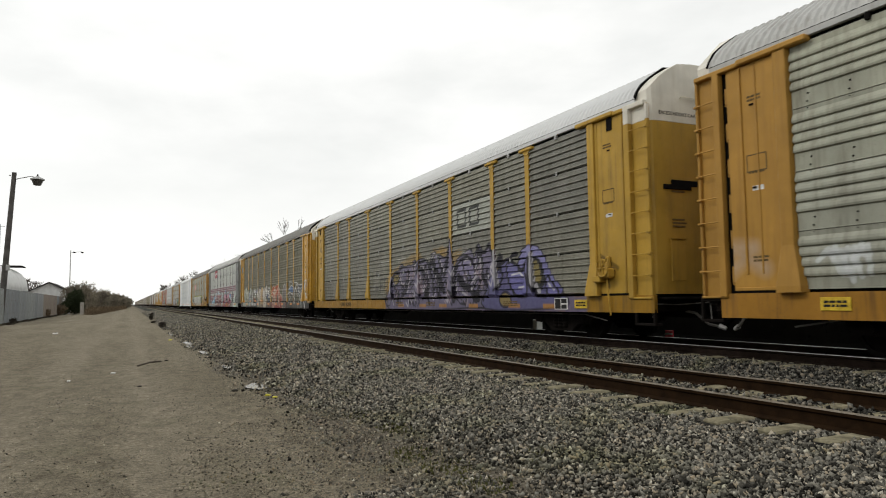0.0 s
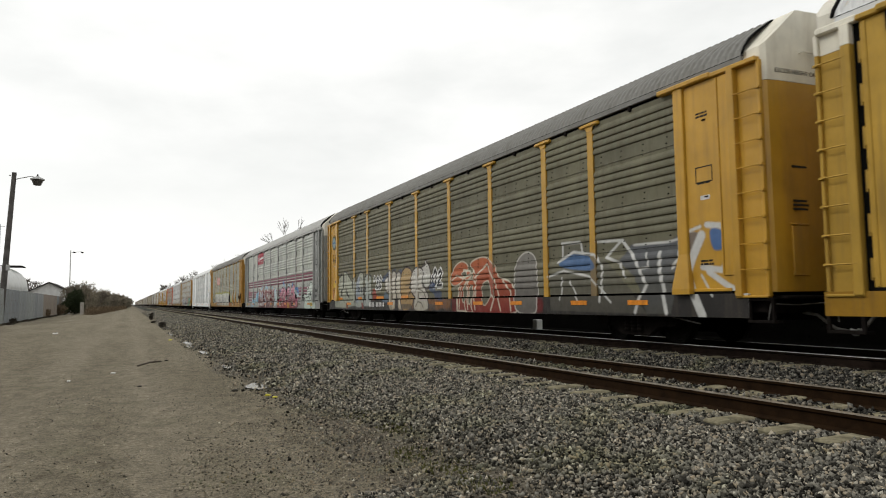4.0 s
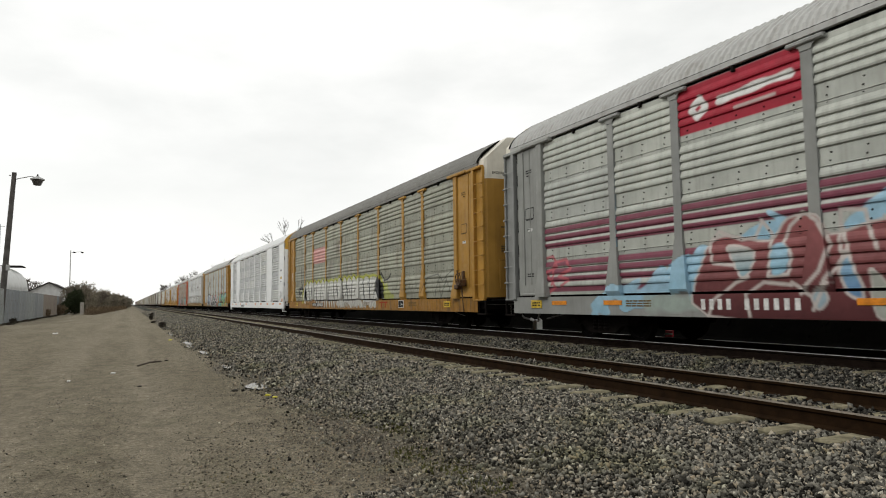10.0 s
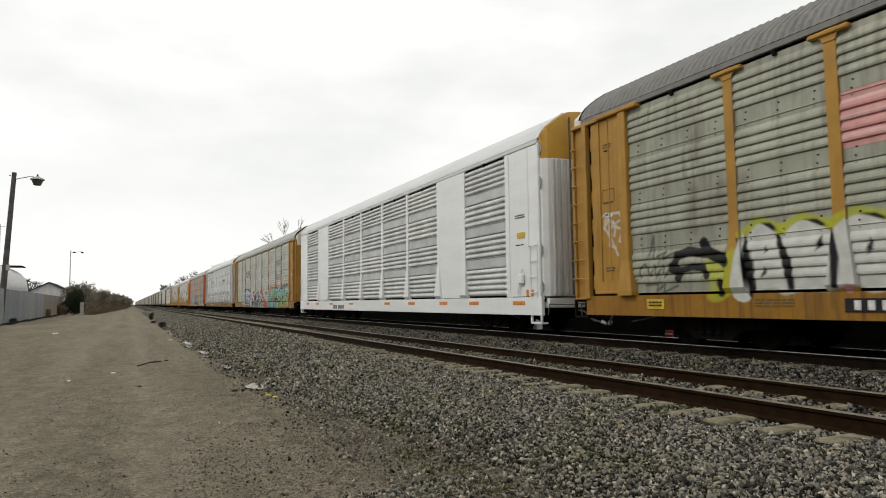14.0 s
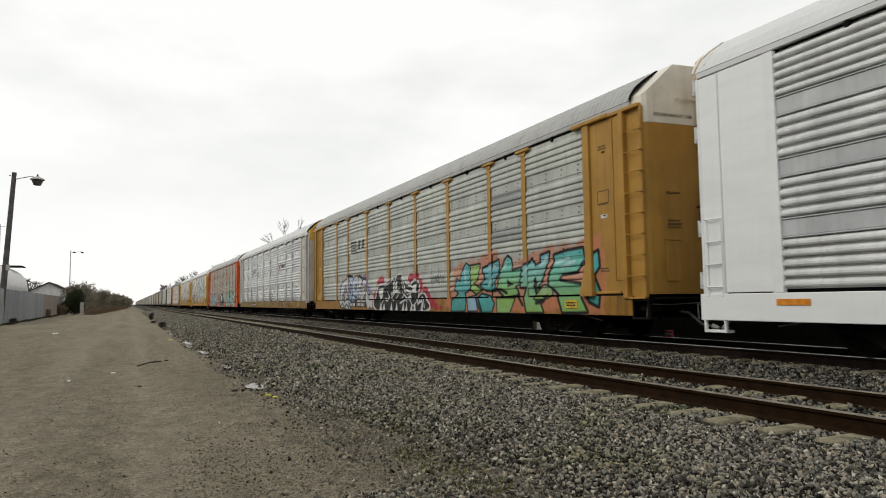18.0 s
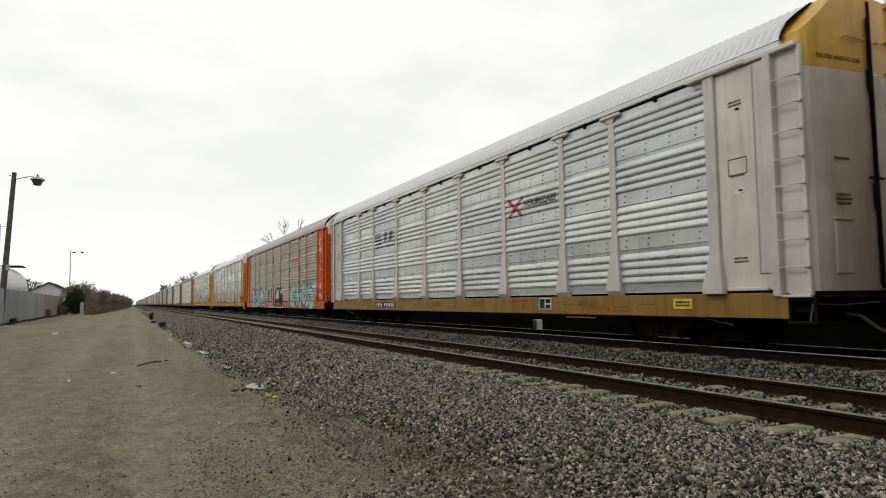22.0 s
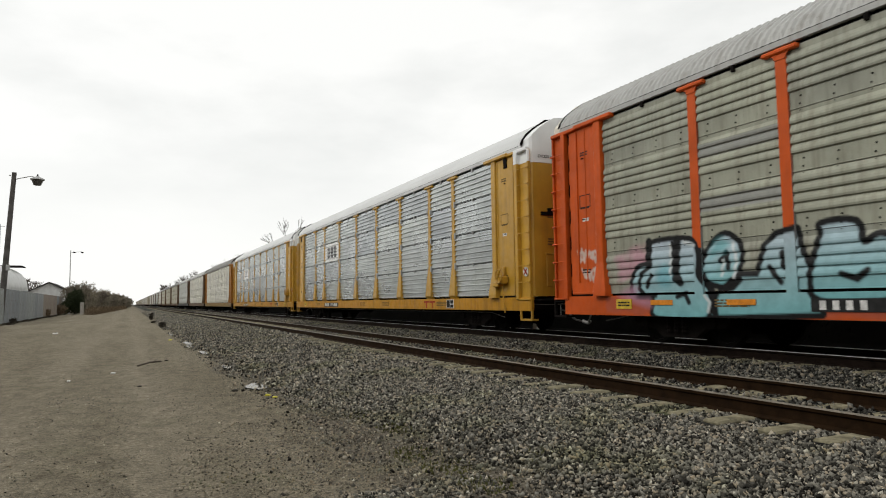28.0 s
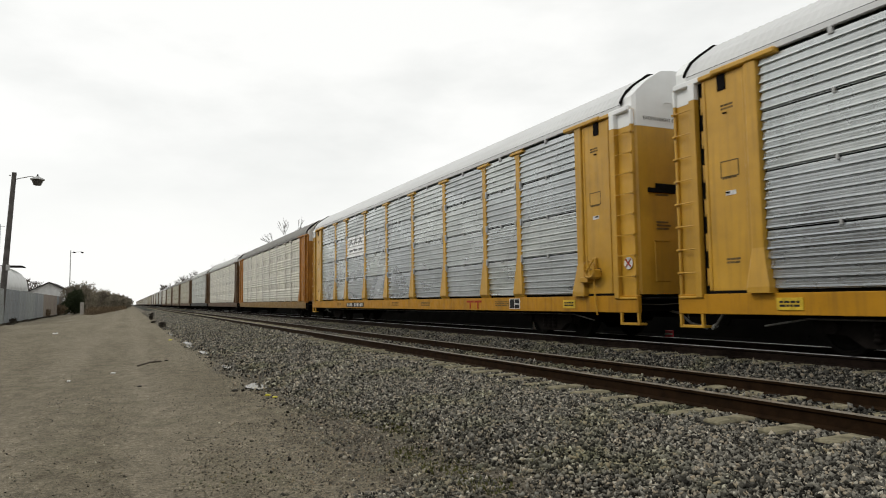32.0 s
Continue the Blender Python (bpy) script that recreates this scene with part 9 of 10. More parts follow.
sp.stroke([(8.17, 1.88), (8.09, 1.59), (8.16, 1.28)], 0.03, (0.58, 0.62, 0.62))
sp.stroke([(8.81, 0.97), (8.69, 0.85), (8.74, 0.68)], 0.03, (0.58, 0.62, 0.62))
sp.stroke([(8.37, 1.58), (8.42, 1.33)], 0.03, (0.58, 0.62, 0.62))
sp.shape([(3.49, 2.00), (3.34, 1.91), (2.96, 2.02), (2.61, 2.02), (2.57, 1.75), (2.51, 1.40), (2.63, 1.06), (2.38, 0.67), (2.94, 0.63), (3.22, 1.12), (3.35, 1.63)], INK, None, (0.56, 0.53, 0.44), 0.05, rounded=False)
sp.shape([(2.28, 1.98), (1.78, 2.08), (1.58, 1.99), (1.58, 1.35), (1.66, 0.68), (2.29, 0.64), (2.13, 1.05)], INK, None, (0.56, 0.53, 0.44), 0.06, rounded=False)
sp.shape([(1.40, 1.89), (0.96, 1.99), (0.87, 1.24), (0.70, 0.66), (1.40, 0.65), (1.29, 1.26)], INK, None, (0.56, 0.53, 0.44), 0.06, rounded=False)
sp.shape([(1.72, 1.11), (1.79, 1.01), (1.93, 1.01), (1.99, 1.11), (1.91, 1.21), (1.78, 1.21)], (0.10, 0.30, 0.46), None, None, 0.04)
sp.shape([(1.82, 0.84), (1.89, 0.75), (2.02, 0.75), (2.09, 0.84), (2.01, 0.94), (1.88, 0.94)], (0.10, 0.30, 0.46), None, None, 0.04)
sp.stroke([(2.61, 2.00), (2.56, 1.32), (2.72, 1.15)], 0.06, (0.56, 0.53, 0.44))
sp.stroke([(2.42, 1.14), (2.37, 0.80), (2.20, 0.62)], 0.06, (0.56, 0.53, 0.44))
sp.stroke([(1.70, 2.00), (1.66, 1.36)], 0.06, (0.56, 0.53, 0.44))
sp.stroke([(2.41, 1.65), (2.25, 1.31), (2.09, 1.05)], 0.06, (0.56, 0.53, 0.44))
sp.stroke([(2.83, 0.89), (2.56, 0.62)], 0.06, (0.56, 0.53, 0.44))
sp.shape([(3.41, 1.17), (3.35, 1.40), (3.15, 1.45), (3.05, 1.25), (3.12, 1.06)], (0.08, 0.08, 0.08), None, (0.5, 0.48, 0.45), 0.03)
sp.shape([(0.62, 0.64), (0.68, 1.77), (-0.16, 2.11), (-0.77, 2.01), (-1.51, 2.11), (-2.19, 1.66), (-2.30, 0.63)], INK, None, (0.56, 0.53, 0.44), 0.05, rounded=False)
sp.shape([(0.32, 1.18), (0.03, 1.74), (-0.68, 1.90), (-0.74, 1.25)], (0.56, 0.53, 0.44), None, None, 0, rounded=False)
sp.shape([(-1.25, 1.69), (-1.82, 1.88), (-1.96, 1.49)], (0.56, 0.53, 0.44), None, None, 0, rounded=False)
sp.scribble(-10.4, 1.7, 1.0, 0.35, 0.03, (0.6, 0.58, 0.52), 28)
FADED = (0.60, 0.50, 0.44)
sp.scribble(-11.95, 4.10, 0.7, 0.42, 0.026, FADED, 29)
sp.scribble(-11.95, 3.62, 0.6, 0.42, 0.026, FADED, 30)
sp.scribble(-11.95, 1.62, 0.75, 0.40, 0.028, FADED, 31)
sp.scribble(-11.95, 1.12, 0.75, 0.42, 0.03, FADED, 32)
sp.scribble(12.6, 1.75, 0.8, 0.36, 0.032, FADED, 33)
sp.scribble(12.45, 1.3, 0.6, 0.4, 0.035, FADED, 34)
add_car(8, "silver autorack with red-orange doors and turquoise graffiti", "banded", DULL, ORANGE, ORANGE, ORANGE, ROOF_DULL, CREAM, None, spray=sp, slits=False,
        extras=details(panel=(6.7, 4.2), reflectors=(9.9, 8.0, 2.0, -0.8, -3.2), placards=(11.0, -11.0), door_rows="black"))


# -- the two clean yellow cars
def logo_plate(blocks):
    sp = Spray()
    un = Spray()
    un.patch(7.1, 4.28, 3.03, 4.02, (0.86, 0.86, 0.85))
    if blocks:
        for y in (6.25, 5.65, 5.05):
            un.patch(y + 0.22, y - 0.26, 3.22, 3.80, (0.03, 0.03, 0.035))
        for y in (6.25, 5.65, 5.05):
            un.patch(y + 0.06, y - 0.28, 3.40, 3.46, (0.5, 0.5, 0.5))
            un.patch(y + 0.06, y - 0.10, 3.56, 3.64, (0.5, 0.5, 0.5))
    else:
        for y in (6.35, 5.65, 4.95):
            un.stroke([(y + 0.22, 3.62), (y - 0.05, 3.86), (y - 0.2, 3.66)], 0.055, (0.13, 0.13, 0.14), ragged=0.02)
            un.stroke([(y + 0.18, 3.34), (y - 0.2, 3.34)], 0.05, (0.2, 0.2, 0.21), ragged=0.03)
    # diagonal pale and dull streaks: sky reflections painted onto the bare sheets
    r = random.Random(6 + blocks)
    for i in range(16):
        y, z = r.uniform(-11, 11), r.choice((1.6, 2.6, 3.6, 4.5))
        un.stroke([(y + 0.4, z - 0.4), (y, z), (y - 0.3, z + 0.4)], r.uniform(0.15, 0.3), (0.62, 0.64, 0.66) if i % 2 else (0.36, 0.37, 0.38), alpha=0.35, soft=0.12)
    sp.under = un
    return sp


add_car(9, "clean silver autorack with bright yellow posts and doors", "ribbed", SILVER, YELLOW, YELLOW, SILL_YELLOW, ROOF_BRIGHT, WHITE, None, spray=logo_plate(1), flare=True, step_mat=YELLOW, sign_board=-1, brake=YELLOW, rib=0.010,
        extras=details(style="round", panel=(6.9, 4.3), ttx=-7.1, consol=-8.7, placards=(11.2,), dot="crossed"))
add_car(10, "clean silver autorack with yellow posts and a white logo panel", "ribbed", SILVER, YELLOW, YELLOW, SILL_YELLOW, ROOF_BRIGHT, WHITE, None, spray=logo_plate(0), flare=True, step_mat=YELLOW, sign_board=-1, brake=YELLOW, rib=0.010,
        extras=details(style="round", panel=(6.9, 4.3), ttx=-6.4, consol=-8.7, placards=(-11.2,), dot="crossed"))

# -- those that follow, farther and farther off; haze is put into their pale colours
WARM = steel("warm_dusted_hazed_siding", (0.60, 0.58, 0.50), metal=0.3, rough=0.45, wear=0.5, dirt=(0.2, 0.165, 0.11))
WARM_DIM = steel("brown_dusted_siding", (0.42, 0.39, 0.30), metal=0.2, rough=0.5, wear=0.6, dirt=(0.15, 0.12, 0.08))
BROWN = steel("rust_brown_paint", (0.105, 0.055, 0.022), wear=0.7, dirt=(0.05, 0.03, 0.018))
RUST_OCHRE = steel("rusted_ochre_paint", (0.36, 0.15, 0.022), wear=0.6, dirt=(0.10, 0.045, 0.018), stain=0.5)
SORTS = ((11, "dusty warm-silver autorack with rusty ochre ends", "banded", WARM, CHALK, RUST_OCHRE, SILL_DUN, ROOF_DARK, CHALK),
         (12, "pale dusty autorack with chalky posts and brown ends", "banded", WARM, CHALK, BROWN, BROWN, ROOF_DULL, CHALK),
         (13, "pale silver autorack with grey posts and brown ends", "banded", PALE, CHALK, BROWN, SOOT_SILL, ROOF_DULL, CHALK),
         (14, "brown-dusted autorack with dull posts", "banded", WARM_DIM, WARM_DIM, BROWN, BROWN, ROOF_DARK, CHALK))
for k, label, *rest in SORTS:
    add_car(k, label, *rest, None, slits=False)
near_copies = {k: c for k, c in TRAIN}
rnd = random.Random(5)
for k in range(15, 20):
    TRAIN.append((k, copy_thing(near_copies[rnd.choice((12, 13, 14, 13))], pose(CAR_X, GAP_AT_START - HALF + PITCH_CAR * k, TOP_B))))
far_cars = []
for k, (_, label, *rest) in zip(range(20, 23), SORTS[1:]):
    far_cars.append(add_car(k, label, *rest, None, slits=False, detail=False))
for k in range(23, CARS):
    TRAIN.append((k, copy_thing(rnd.choice(far_cars), pose(CAR_X, GAP_AT_START - HALF + PITCH_CAR * k, TOP_B))))


# ---- ground, ballast and tracks ----
def bed_height(x):
    """Height of the ballast across the tracks, from the lot to the far side."""
    pts = ((1.75, -0.06), (2.2, 0.012), (3.0, 0.075), (4.2, 0.2), (4.9, 0.255), (8.6, 0.255), (9.1, 0.30), (9.6, 0.40), (12.5, 0.40), (13.3, 0.30), (15.0, -0.02), (15.6, -0.1))
    for (a, h), (b, g) in zip(pts, pts[1:]):
        if a <= x <= b:
            return h + (g - h) * (x - a) / (b - a)
    return -0.1


def bed_surface(x, y):
    """The uneven top of the ballast, with its wandering toe."""
    return bed_height(x + 0.18 * noise.noise((y * 0.35, x, 9)) * (x < 3.2)) + 0.03 * noise.noise((x * 1.3, y * 0.9, 5))


def grid_sheet(name, xs, ys, height, mat, label, category):
    nx = len(xs)
    verts = [(x, y, height(x, y)) for y in ys for x in xs]
    faces = [(j * nx + i, j * nx + i + 1, (j + 1) * nx + i + 1, (j + 1) * nx + i) for j in range(len(ys) - 1) for i in range(nx - 1)]
    return lone(name, Geo().add(verts, faces), mat, label, category, kind="structure", smooth=True)


def spread(a, b, first, grow):
    out, step = [a], first
    while out[-1] + step < b:
        out.append(out[-1] + step)
        step *= grow
    return out + [b]


DIRT = dirt_mat()
xs = [-v for v in spread(6, 2500, 1.0, 1.35)][::-1] + [-6 + 0.4 * i for i in range(1, 31)] + spread(6.4, 2500, 1.0, 1.35)
ys = [-v for v in spread(4, 900, 1.0, 1.5)][::-1] + [-4 + 0.4 * i for i in range(1, 80)] + spread(28, 4000, 0.5, 1.12)


def lot_height(x, y):
    far = min(1.0, 40.0 / (abs(y) + abs(x) + 1.0))
    rut = -0.035 * math.exp(-((x - 0.35) / 0.28) ** 2) - 0.035 * math.exp(-((x + 1.5) / 0.3) ** 2)
    return far * (0.05 * noise.noise((x * 0.22, y * 0.12, 0)) + 0.02 * noise.noise((x * 0.9, y * 0.7, 3)) + rut) - 0.015


grid_sheet("ground", xs, ys, lot_height, DIRT, "brown packed dirt lot with tyre tracks and grit", "ground")
# near-black bed, painted as the shade in the gaps between loose stones
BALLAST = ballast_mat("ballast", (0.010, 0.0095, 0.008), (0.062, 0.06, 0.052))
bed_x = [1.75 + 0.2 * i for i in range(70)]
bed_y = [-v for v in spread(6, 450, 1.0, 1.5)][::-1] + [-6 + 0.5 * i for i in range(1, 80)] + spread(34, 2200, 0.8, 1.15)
grid_sheet("ballast_bed", bed_x, bed_y, bed_surface, BALLAST, "bed of crushed stone under both tracks, crevice shade put into its dark colour", "ballast")

RAIL_SIDE = plain("rusty_rail", (0.022, 0.0115, 0.005), 0.8, 0.1, 0.35, 6.0)
RAIL_TOP = plain("dull_rail_head", (0.23, 0.20, 0.16), 0.5, 0.5, 0.3, 4.0)
RAIL_SHINE = plain("polished_rail_head", (0.48, 0.47, 0.45), 0.28, 1.0, 0.1, 4.0, 0)
TIE = plain("weathered_tie", (0.24, 0.215, 0.145), 0.95, 0.0, 0.5, 5.0, 0.8)


# near-black flank colour for the rails of the train's track
DARK_FLANK = plain("dark_rail_flank", (0.018, 0.012, 0.009), 0.85, 0.0, 0.35, 6.0)


def rail(x, top, head, flank):
    """A rail: foot, web and head, with its running surface as a part."""
    p = [(-0.075, 0.0), (0.075, 0.0), (0.075, 0.012), (0.012, 0.032), (0.009, 0.13), (0.034, 0.145), (0.036, 0.176), (-0.036, 0.176), (-0.034, 0.145), (-0.009, 0.13), (-0.012, 0.032), (-0.075, 0.012)]
    r = thing("rail", "rusty steel rail laid along the ballast", "rail", pose(x, 0, top - 0.186), "rails of the two tracks", "structure")
    part("rail_body", Geo().sweep([(a, b) for a, b in p], -420, 2000, 1), flank, r)
    cap = [(-0.036, 0.176), (0.036, 0.176), (0.034, 0.183), (0.024, 0.186), (-0.024, 0.186), (-0.034, 0.183)]
    part("rail_head", Geo().sweep(cap, -420, 2000, 1), head, r, "worn running surface of the rail")
    return r


for x in RAIL_A:
    rail(x, TOP_A, RAIL_TOP, RAIL_SIDE)
for x in RAIL_B:
    rail(x, TOP_B, RAIL_SHINE, DARK_FLANK)
tie_mesh = Geo().box(-1.36, 1.36, -0.115, 0.115, -0.2, 0.0, 0.02).mesh("tie", TIE)
TIES = thing("sleepers", "pale weathered sleepers half buried in ballast", "sleepers", pose(0, 0, 0), kind="structure")
for n, (pair, top) in enumerate(((RAIL_A, TOP_A), (RAIL_B, TOP_B))):
    for i in range(150):
        y = 2.2 + 0.6 * i
        part("tie", tie_mesh, TIE, TIES, "", pose((pair[0] + pair[1]) / 2 + random.uniform(-0.04, 0.04), y + random.uniform(-0.02, 0.02), top - 0.166 + random.uniform(-0.012, 0.002), random.uniform(-1.5, 1.5), random.uniform(-1.2, 0.2), random.uniform(-1.2, 1.2)))
far = Geo()
for pair, top in ((RAIL_A, TOP_A), (RAIL_B, TOP_B)):
    for i in range(300):
        y = 92.2 + 0.6 * i
        far.box((pair[0] + pair[1]) / 2 - 1.36, (pair[0] + pair[1]) / 2 + 1.36, y - 0.115, y + 0.115, top - 0.36, top - 0.188, 0.02)
tagged(part("tie_row", far, TIE, TIES), kind="stuff")


def scatter_stones(name, count, xr, yr, size, seed, mat, lift=0.35, label="", power=1.0, across=1.0, toe=None, ties=False):
    """Loose crushed stones lying on the bed, each a small sharp-edged splinter."""
    r = np.random.RandomState(seed)
    x = xr[0] + (xr[1] - xr[0]) * r.uniform(0, 1, count) ** across
    y = yr[0] + (yr[1] - yr[0]) * r.uniform(0, 1, count) ** power
    if toe is not None:
        edge = np.array([toe + 0.55 * min(1.0, max(0.0, (8.6 - b) / 3.0)) + 0.4 * noise.noise((b * 0.55, 2.0, a * 0.2)) + 0.22 * noise.noise((b * 1.7, 7.0, a)) for a, b in zip(x, y)])
        keep = r.uniform(0, 1, count) < np.clip((x - edge) / 1.25, 0.0, 1.0) ** 1.1 + 0.02
        x, y = x[keep], y[keep]
        count = len(x)
    if ties:
        off = np.abs((y - 2.2 + 0.3) % 0.6 - 0.3)
        keep = (off > 0.115) | (r.uniform(0, 1, count) < 0.06)
        x, y = x[keep], y[keep]
        count = len(x)
    hs = np.array([max(lot_height(a, b), bed_surface(a, b) if a > 1.76 else -1.0) for a, b in zip(x, y)])
    s = size * r.uniform(0.6, 1.45, count)
    base = np.array([(1, 0, 0), (-1, 0, 0), (0, 1, 0), (0, -1, 0), (0, 0, 1), (0, 0, -1)], float) * 0.62
    v = base[None] + r.uniform(-0.24, 0.24, (count, 6, 3))
    v *= (s[:, None] * r.uniform(0.45, 1.5, (count, 3)))[:, None, :]
    ang = r.uniform(0, 2 * np.pi, (count, 3))
    for k, (i, j) in enumerate(((0, 1), (1, 2), (0, 2))):
        c, n = np.cos(ang[:, k])[:, None], np.sin(ang[:, k])[:, None]
        a, b = v[:, :, i].copy(), v[:, :, j].copy()
        v[:, :, i], v[:, :, j] = a * c - b * n, a * n + b * c
    v += np.stack([x, y, hs + s * lift * r.uniform(0.2, 1.6, count)], 1)[:, None, :]
    f = np.array([(0, 2, 4), (2, 1, 4), (1, 3, 4), (3, 0, 4), (2, 0, 5), (1, 2, 5), (3, 1, 5), (0, 3, 5)])
    faces = (f[None] + 6 * np.arange(count)[:, None, None]).reshape(-1)
    me = bpy.data.meshes.new(name)
    me.vertices.add(count * 6)
    me.vertices.foreach_set("co", v.reshape(-1))
    me.loops.add(len(faces))
    me.loops.foreach_set("vertex_index", faces)
    me.polygons.add(count * 8)
    me.polygons.foreach_set("loop_start", np.arange(0, count * 24, 3))
    me.polygons.foreach_set("loop_total", np.full(count * 8, 3))
    me.update(calc_edges=True)
    me.materials.append(mat)
    return tagged(new(name, me), label, "gravel", kind="stuff")


STONE = stone_mat("loose_stone", (1.38, 1.32, 1.15))
# darker tint for the stones between rails and between tracks
TRACK_STONE = stone_mat("darker_stone", (0.92, 0.89, 0.80))
# far stones: darkest tones lifted and tint lowered for less contrast
FAR_STONE = stone_mat("low_contrast_ballast", (1.2, 1.15, 1.02), 0.09, 0.13)
DUSTY = stone_mat("dusty_gravel", (1.12, 1.01, 0.83), 0.12, 0.17)
scatter_stones("ballast_stones", 105000, (1.9, 5.3), (2.4, 13), 0.0265, 1, STONE, toe=2.25, lift=0.5, label="loose crushed grey ballast stones beside the near track")
scatter_stones("ballast_stones", 24000, (2.2, 5.35), (11, 40), 0.036, 31, STONE, toe=2.1, lift=0.6, label="sharp grey stones on top of the ballast", power=1.2)
scatter_stones("ballast_stones", 52000, (1.8, 5.35), (12, 48), 0.038, 2, STONE, toe=1.85, lift=0.5, label="loose grey ballast stones along the near track", power=1.4)
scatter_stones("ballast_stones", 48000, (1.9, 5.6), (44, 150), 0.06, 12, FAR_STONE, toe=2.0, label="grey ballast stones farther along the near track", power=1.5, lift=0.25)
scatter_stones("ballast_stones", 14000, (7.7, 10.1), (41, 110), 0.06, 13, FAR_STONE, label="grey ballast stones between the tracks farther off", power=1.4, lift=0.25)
scatter_stones("ballast_stones", 15000, (5.15, 6.03), (2.5, 26), 0.032, 21, STONE, label="ballast stones heaped round the sleeper ends", lift=0.3, power=1.5, ties=True)
scatter_stones("ballast_stones", 9000, (5.3, 6.03), (24, 90), 0.06, 22, STONE, label="ballast stones along the near rail farther off", lift=0.4, power=1.4)
scatter_stones("ballast_stones", 20000, (6.2, 7.5), (2.5, 30), 0.034, 3, TRACK_STONE, label="stones lying between the rails of the empty track", lift=0.9)
scatter_stones("ballast_stones", 46000, (7.7, 10.1), (4.5, 42), 0.035, 4, TRACK_STONE, label="grey ballast stones between the two tracks", power=1.3)
scatter_stones("grit", 30000, (-7.5, 2.6), (2.6, 30), 0.010, 6, DUSTY, label="grit and small stones scattered on the dirt", lift=0.12, power=1.7)
scatter_stones("grit", 6000, (0.9, 2.6), (2.6, 34), 0.018, 7, DUSTY, label="small stones spilling from the ballast onto the dirt", lift=0.12, power=1.5, across=0.3)
scatter_stones("grit", 6500, (-0.4, 2.6), (2.5, 8.0), 0.015, 8, DUSTY, label="small gravel mixed into the dirt at the ballast's toe", lift=0.1, power=1.3, across=0.5)

scatter_stones("grit", 800, (0.8, 2.9), (2.4, 9.0), 0.026, 10, STONE, label="a few ballast stones strewn over the dirt", lift=0.1, power=1.1, across=0.4)
scatter_stones("grit", 5000, (0.3, 2.9), (2.4, 9.0), 0.015, 9, DUSTY, label="scattered ballast stones strewn over the dirt", lift=0.1, power=1.1, across=0.45)

scatter_stones("grit", 6000, (2.1, 3.6), (3.6, 10.5), 0.017, 17, DUSTY, label="small gravel mixed with earth along the ballast's foot", lift=0.25, power=1.1)
scatter_stones("grit", 1500, (1.55, 2.75), (4.75, 5.35), 0.022, 14, STONE, label="patch of spilled ballast stones on the dirt", lift=0.2)
scatter_stones("grit", 3600, (-4.0, 2.6), (2.6, 13), 0.012, 15, STONE, label="dark specks of stone trodden into the dirt", lift=0.1, power=1.2)

# ---- far side of the tracks and the distance ----
BARK = plain("bare_bark", (0.10, 0.085, 0.07), 0.9)


def limb_tree(name, x, y, height, seed, label, spread_=0.55, lean=0.0, depth=6, mat=None):
    """A bare tree: tapered trunk, forking limbs, fine twigs."""
    r = random.Random(seed)
    trunk, twigs = Geo(), Geo()

    def grow(p, d, length, radius, level):
        q = p + d * length
        end = radius * 0.68
        (trunk if level < 2 else twigs).bar(p, q, radius, end, 7 if level < 2 else (4 if level < 4 else 3), caps=level == 0)
        if level >= depth:
            return
        for i in range(3 if level in (1, 2, 3, 4) else 2):
            turn = Vector((r.uniform(-1, 1), r.uniform(-1, 1), r.uniform(-0.35, 0.8)))
            nd = (d + turn * spread_).normalized()
            grow(p + (q - p) * r.uniform(0.7, 1.0), nd, length * r.uniform(0.62, 0.86), max(0.014 + 0.00014 * y, end * r.uniform(0.55, 0.8)), level + 1)
    t = thing(name, label, "tree", pose(x, y, -0.05))
    grow(Vector((0, 0, 0)), Vector((lean, 0, 1)).normalized(), height * 0.30, height * 0.017, 0)
    part("trunk", trunk, mat or BARK, t)
    part("crown", twigs, mat or BARK, t, "leafless crown of fine twigs")
    return t


TREES = ((25, 75.5, 15.2), (26.5, 80, 13.4), (25, 111, 16.4), (27, 117, 14.8), (26, 163, 17.6), (28, 172, 16), (26, 194, 17.6), (26, 224, 18.6), (29, 236, 17), (26, 317, 19.6), (29, 335, 17.5), (30, 420, 19), (26, 528, 21), (31, 600, 19), (32, 760, 20))
for n, (x, y, h) in enumerate(TREES):
    limb_tree("bare_tree", x, y, h * (0.90 if y < 150 else 0.95), 20 + n, "leafless grey-brown tree behind the tracks", depth=6 if n < 8 else 5)

# the shade beyond and under the train is put into this near-black colour
UNDER_SHADE = plain("undergrowth_shade", (0.0055, 0.005, 0.004), 1.0, 0, 0.5, 1.5, 0.6)
SCRUB = plain("dry_scrub", (0.16, 0.14, 0.105), 0.95, 0, 0.45, 2.0)
UNDER_LEAF = plain("dark_dry_leaves", (0.06, 0.052, 0.04), 0.95, 0, 0.45, 2.0)
GREENERY = plain("dark_evergreen_leaves", (0.035, 0.045, 0.022), 0.8, 0, 0.5, 3.0)
RUSSET = plain("dry_russet_grass", (0.16, 0.118, 0.075), 0.95, 0, 0.4, 3.0)
OLIVE = plain("dull_olive_leaves", (0.23, 0.20, 0.15), 0.9, 0, 0.5, 2.0)


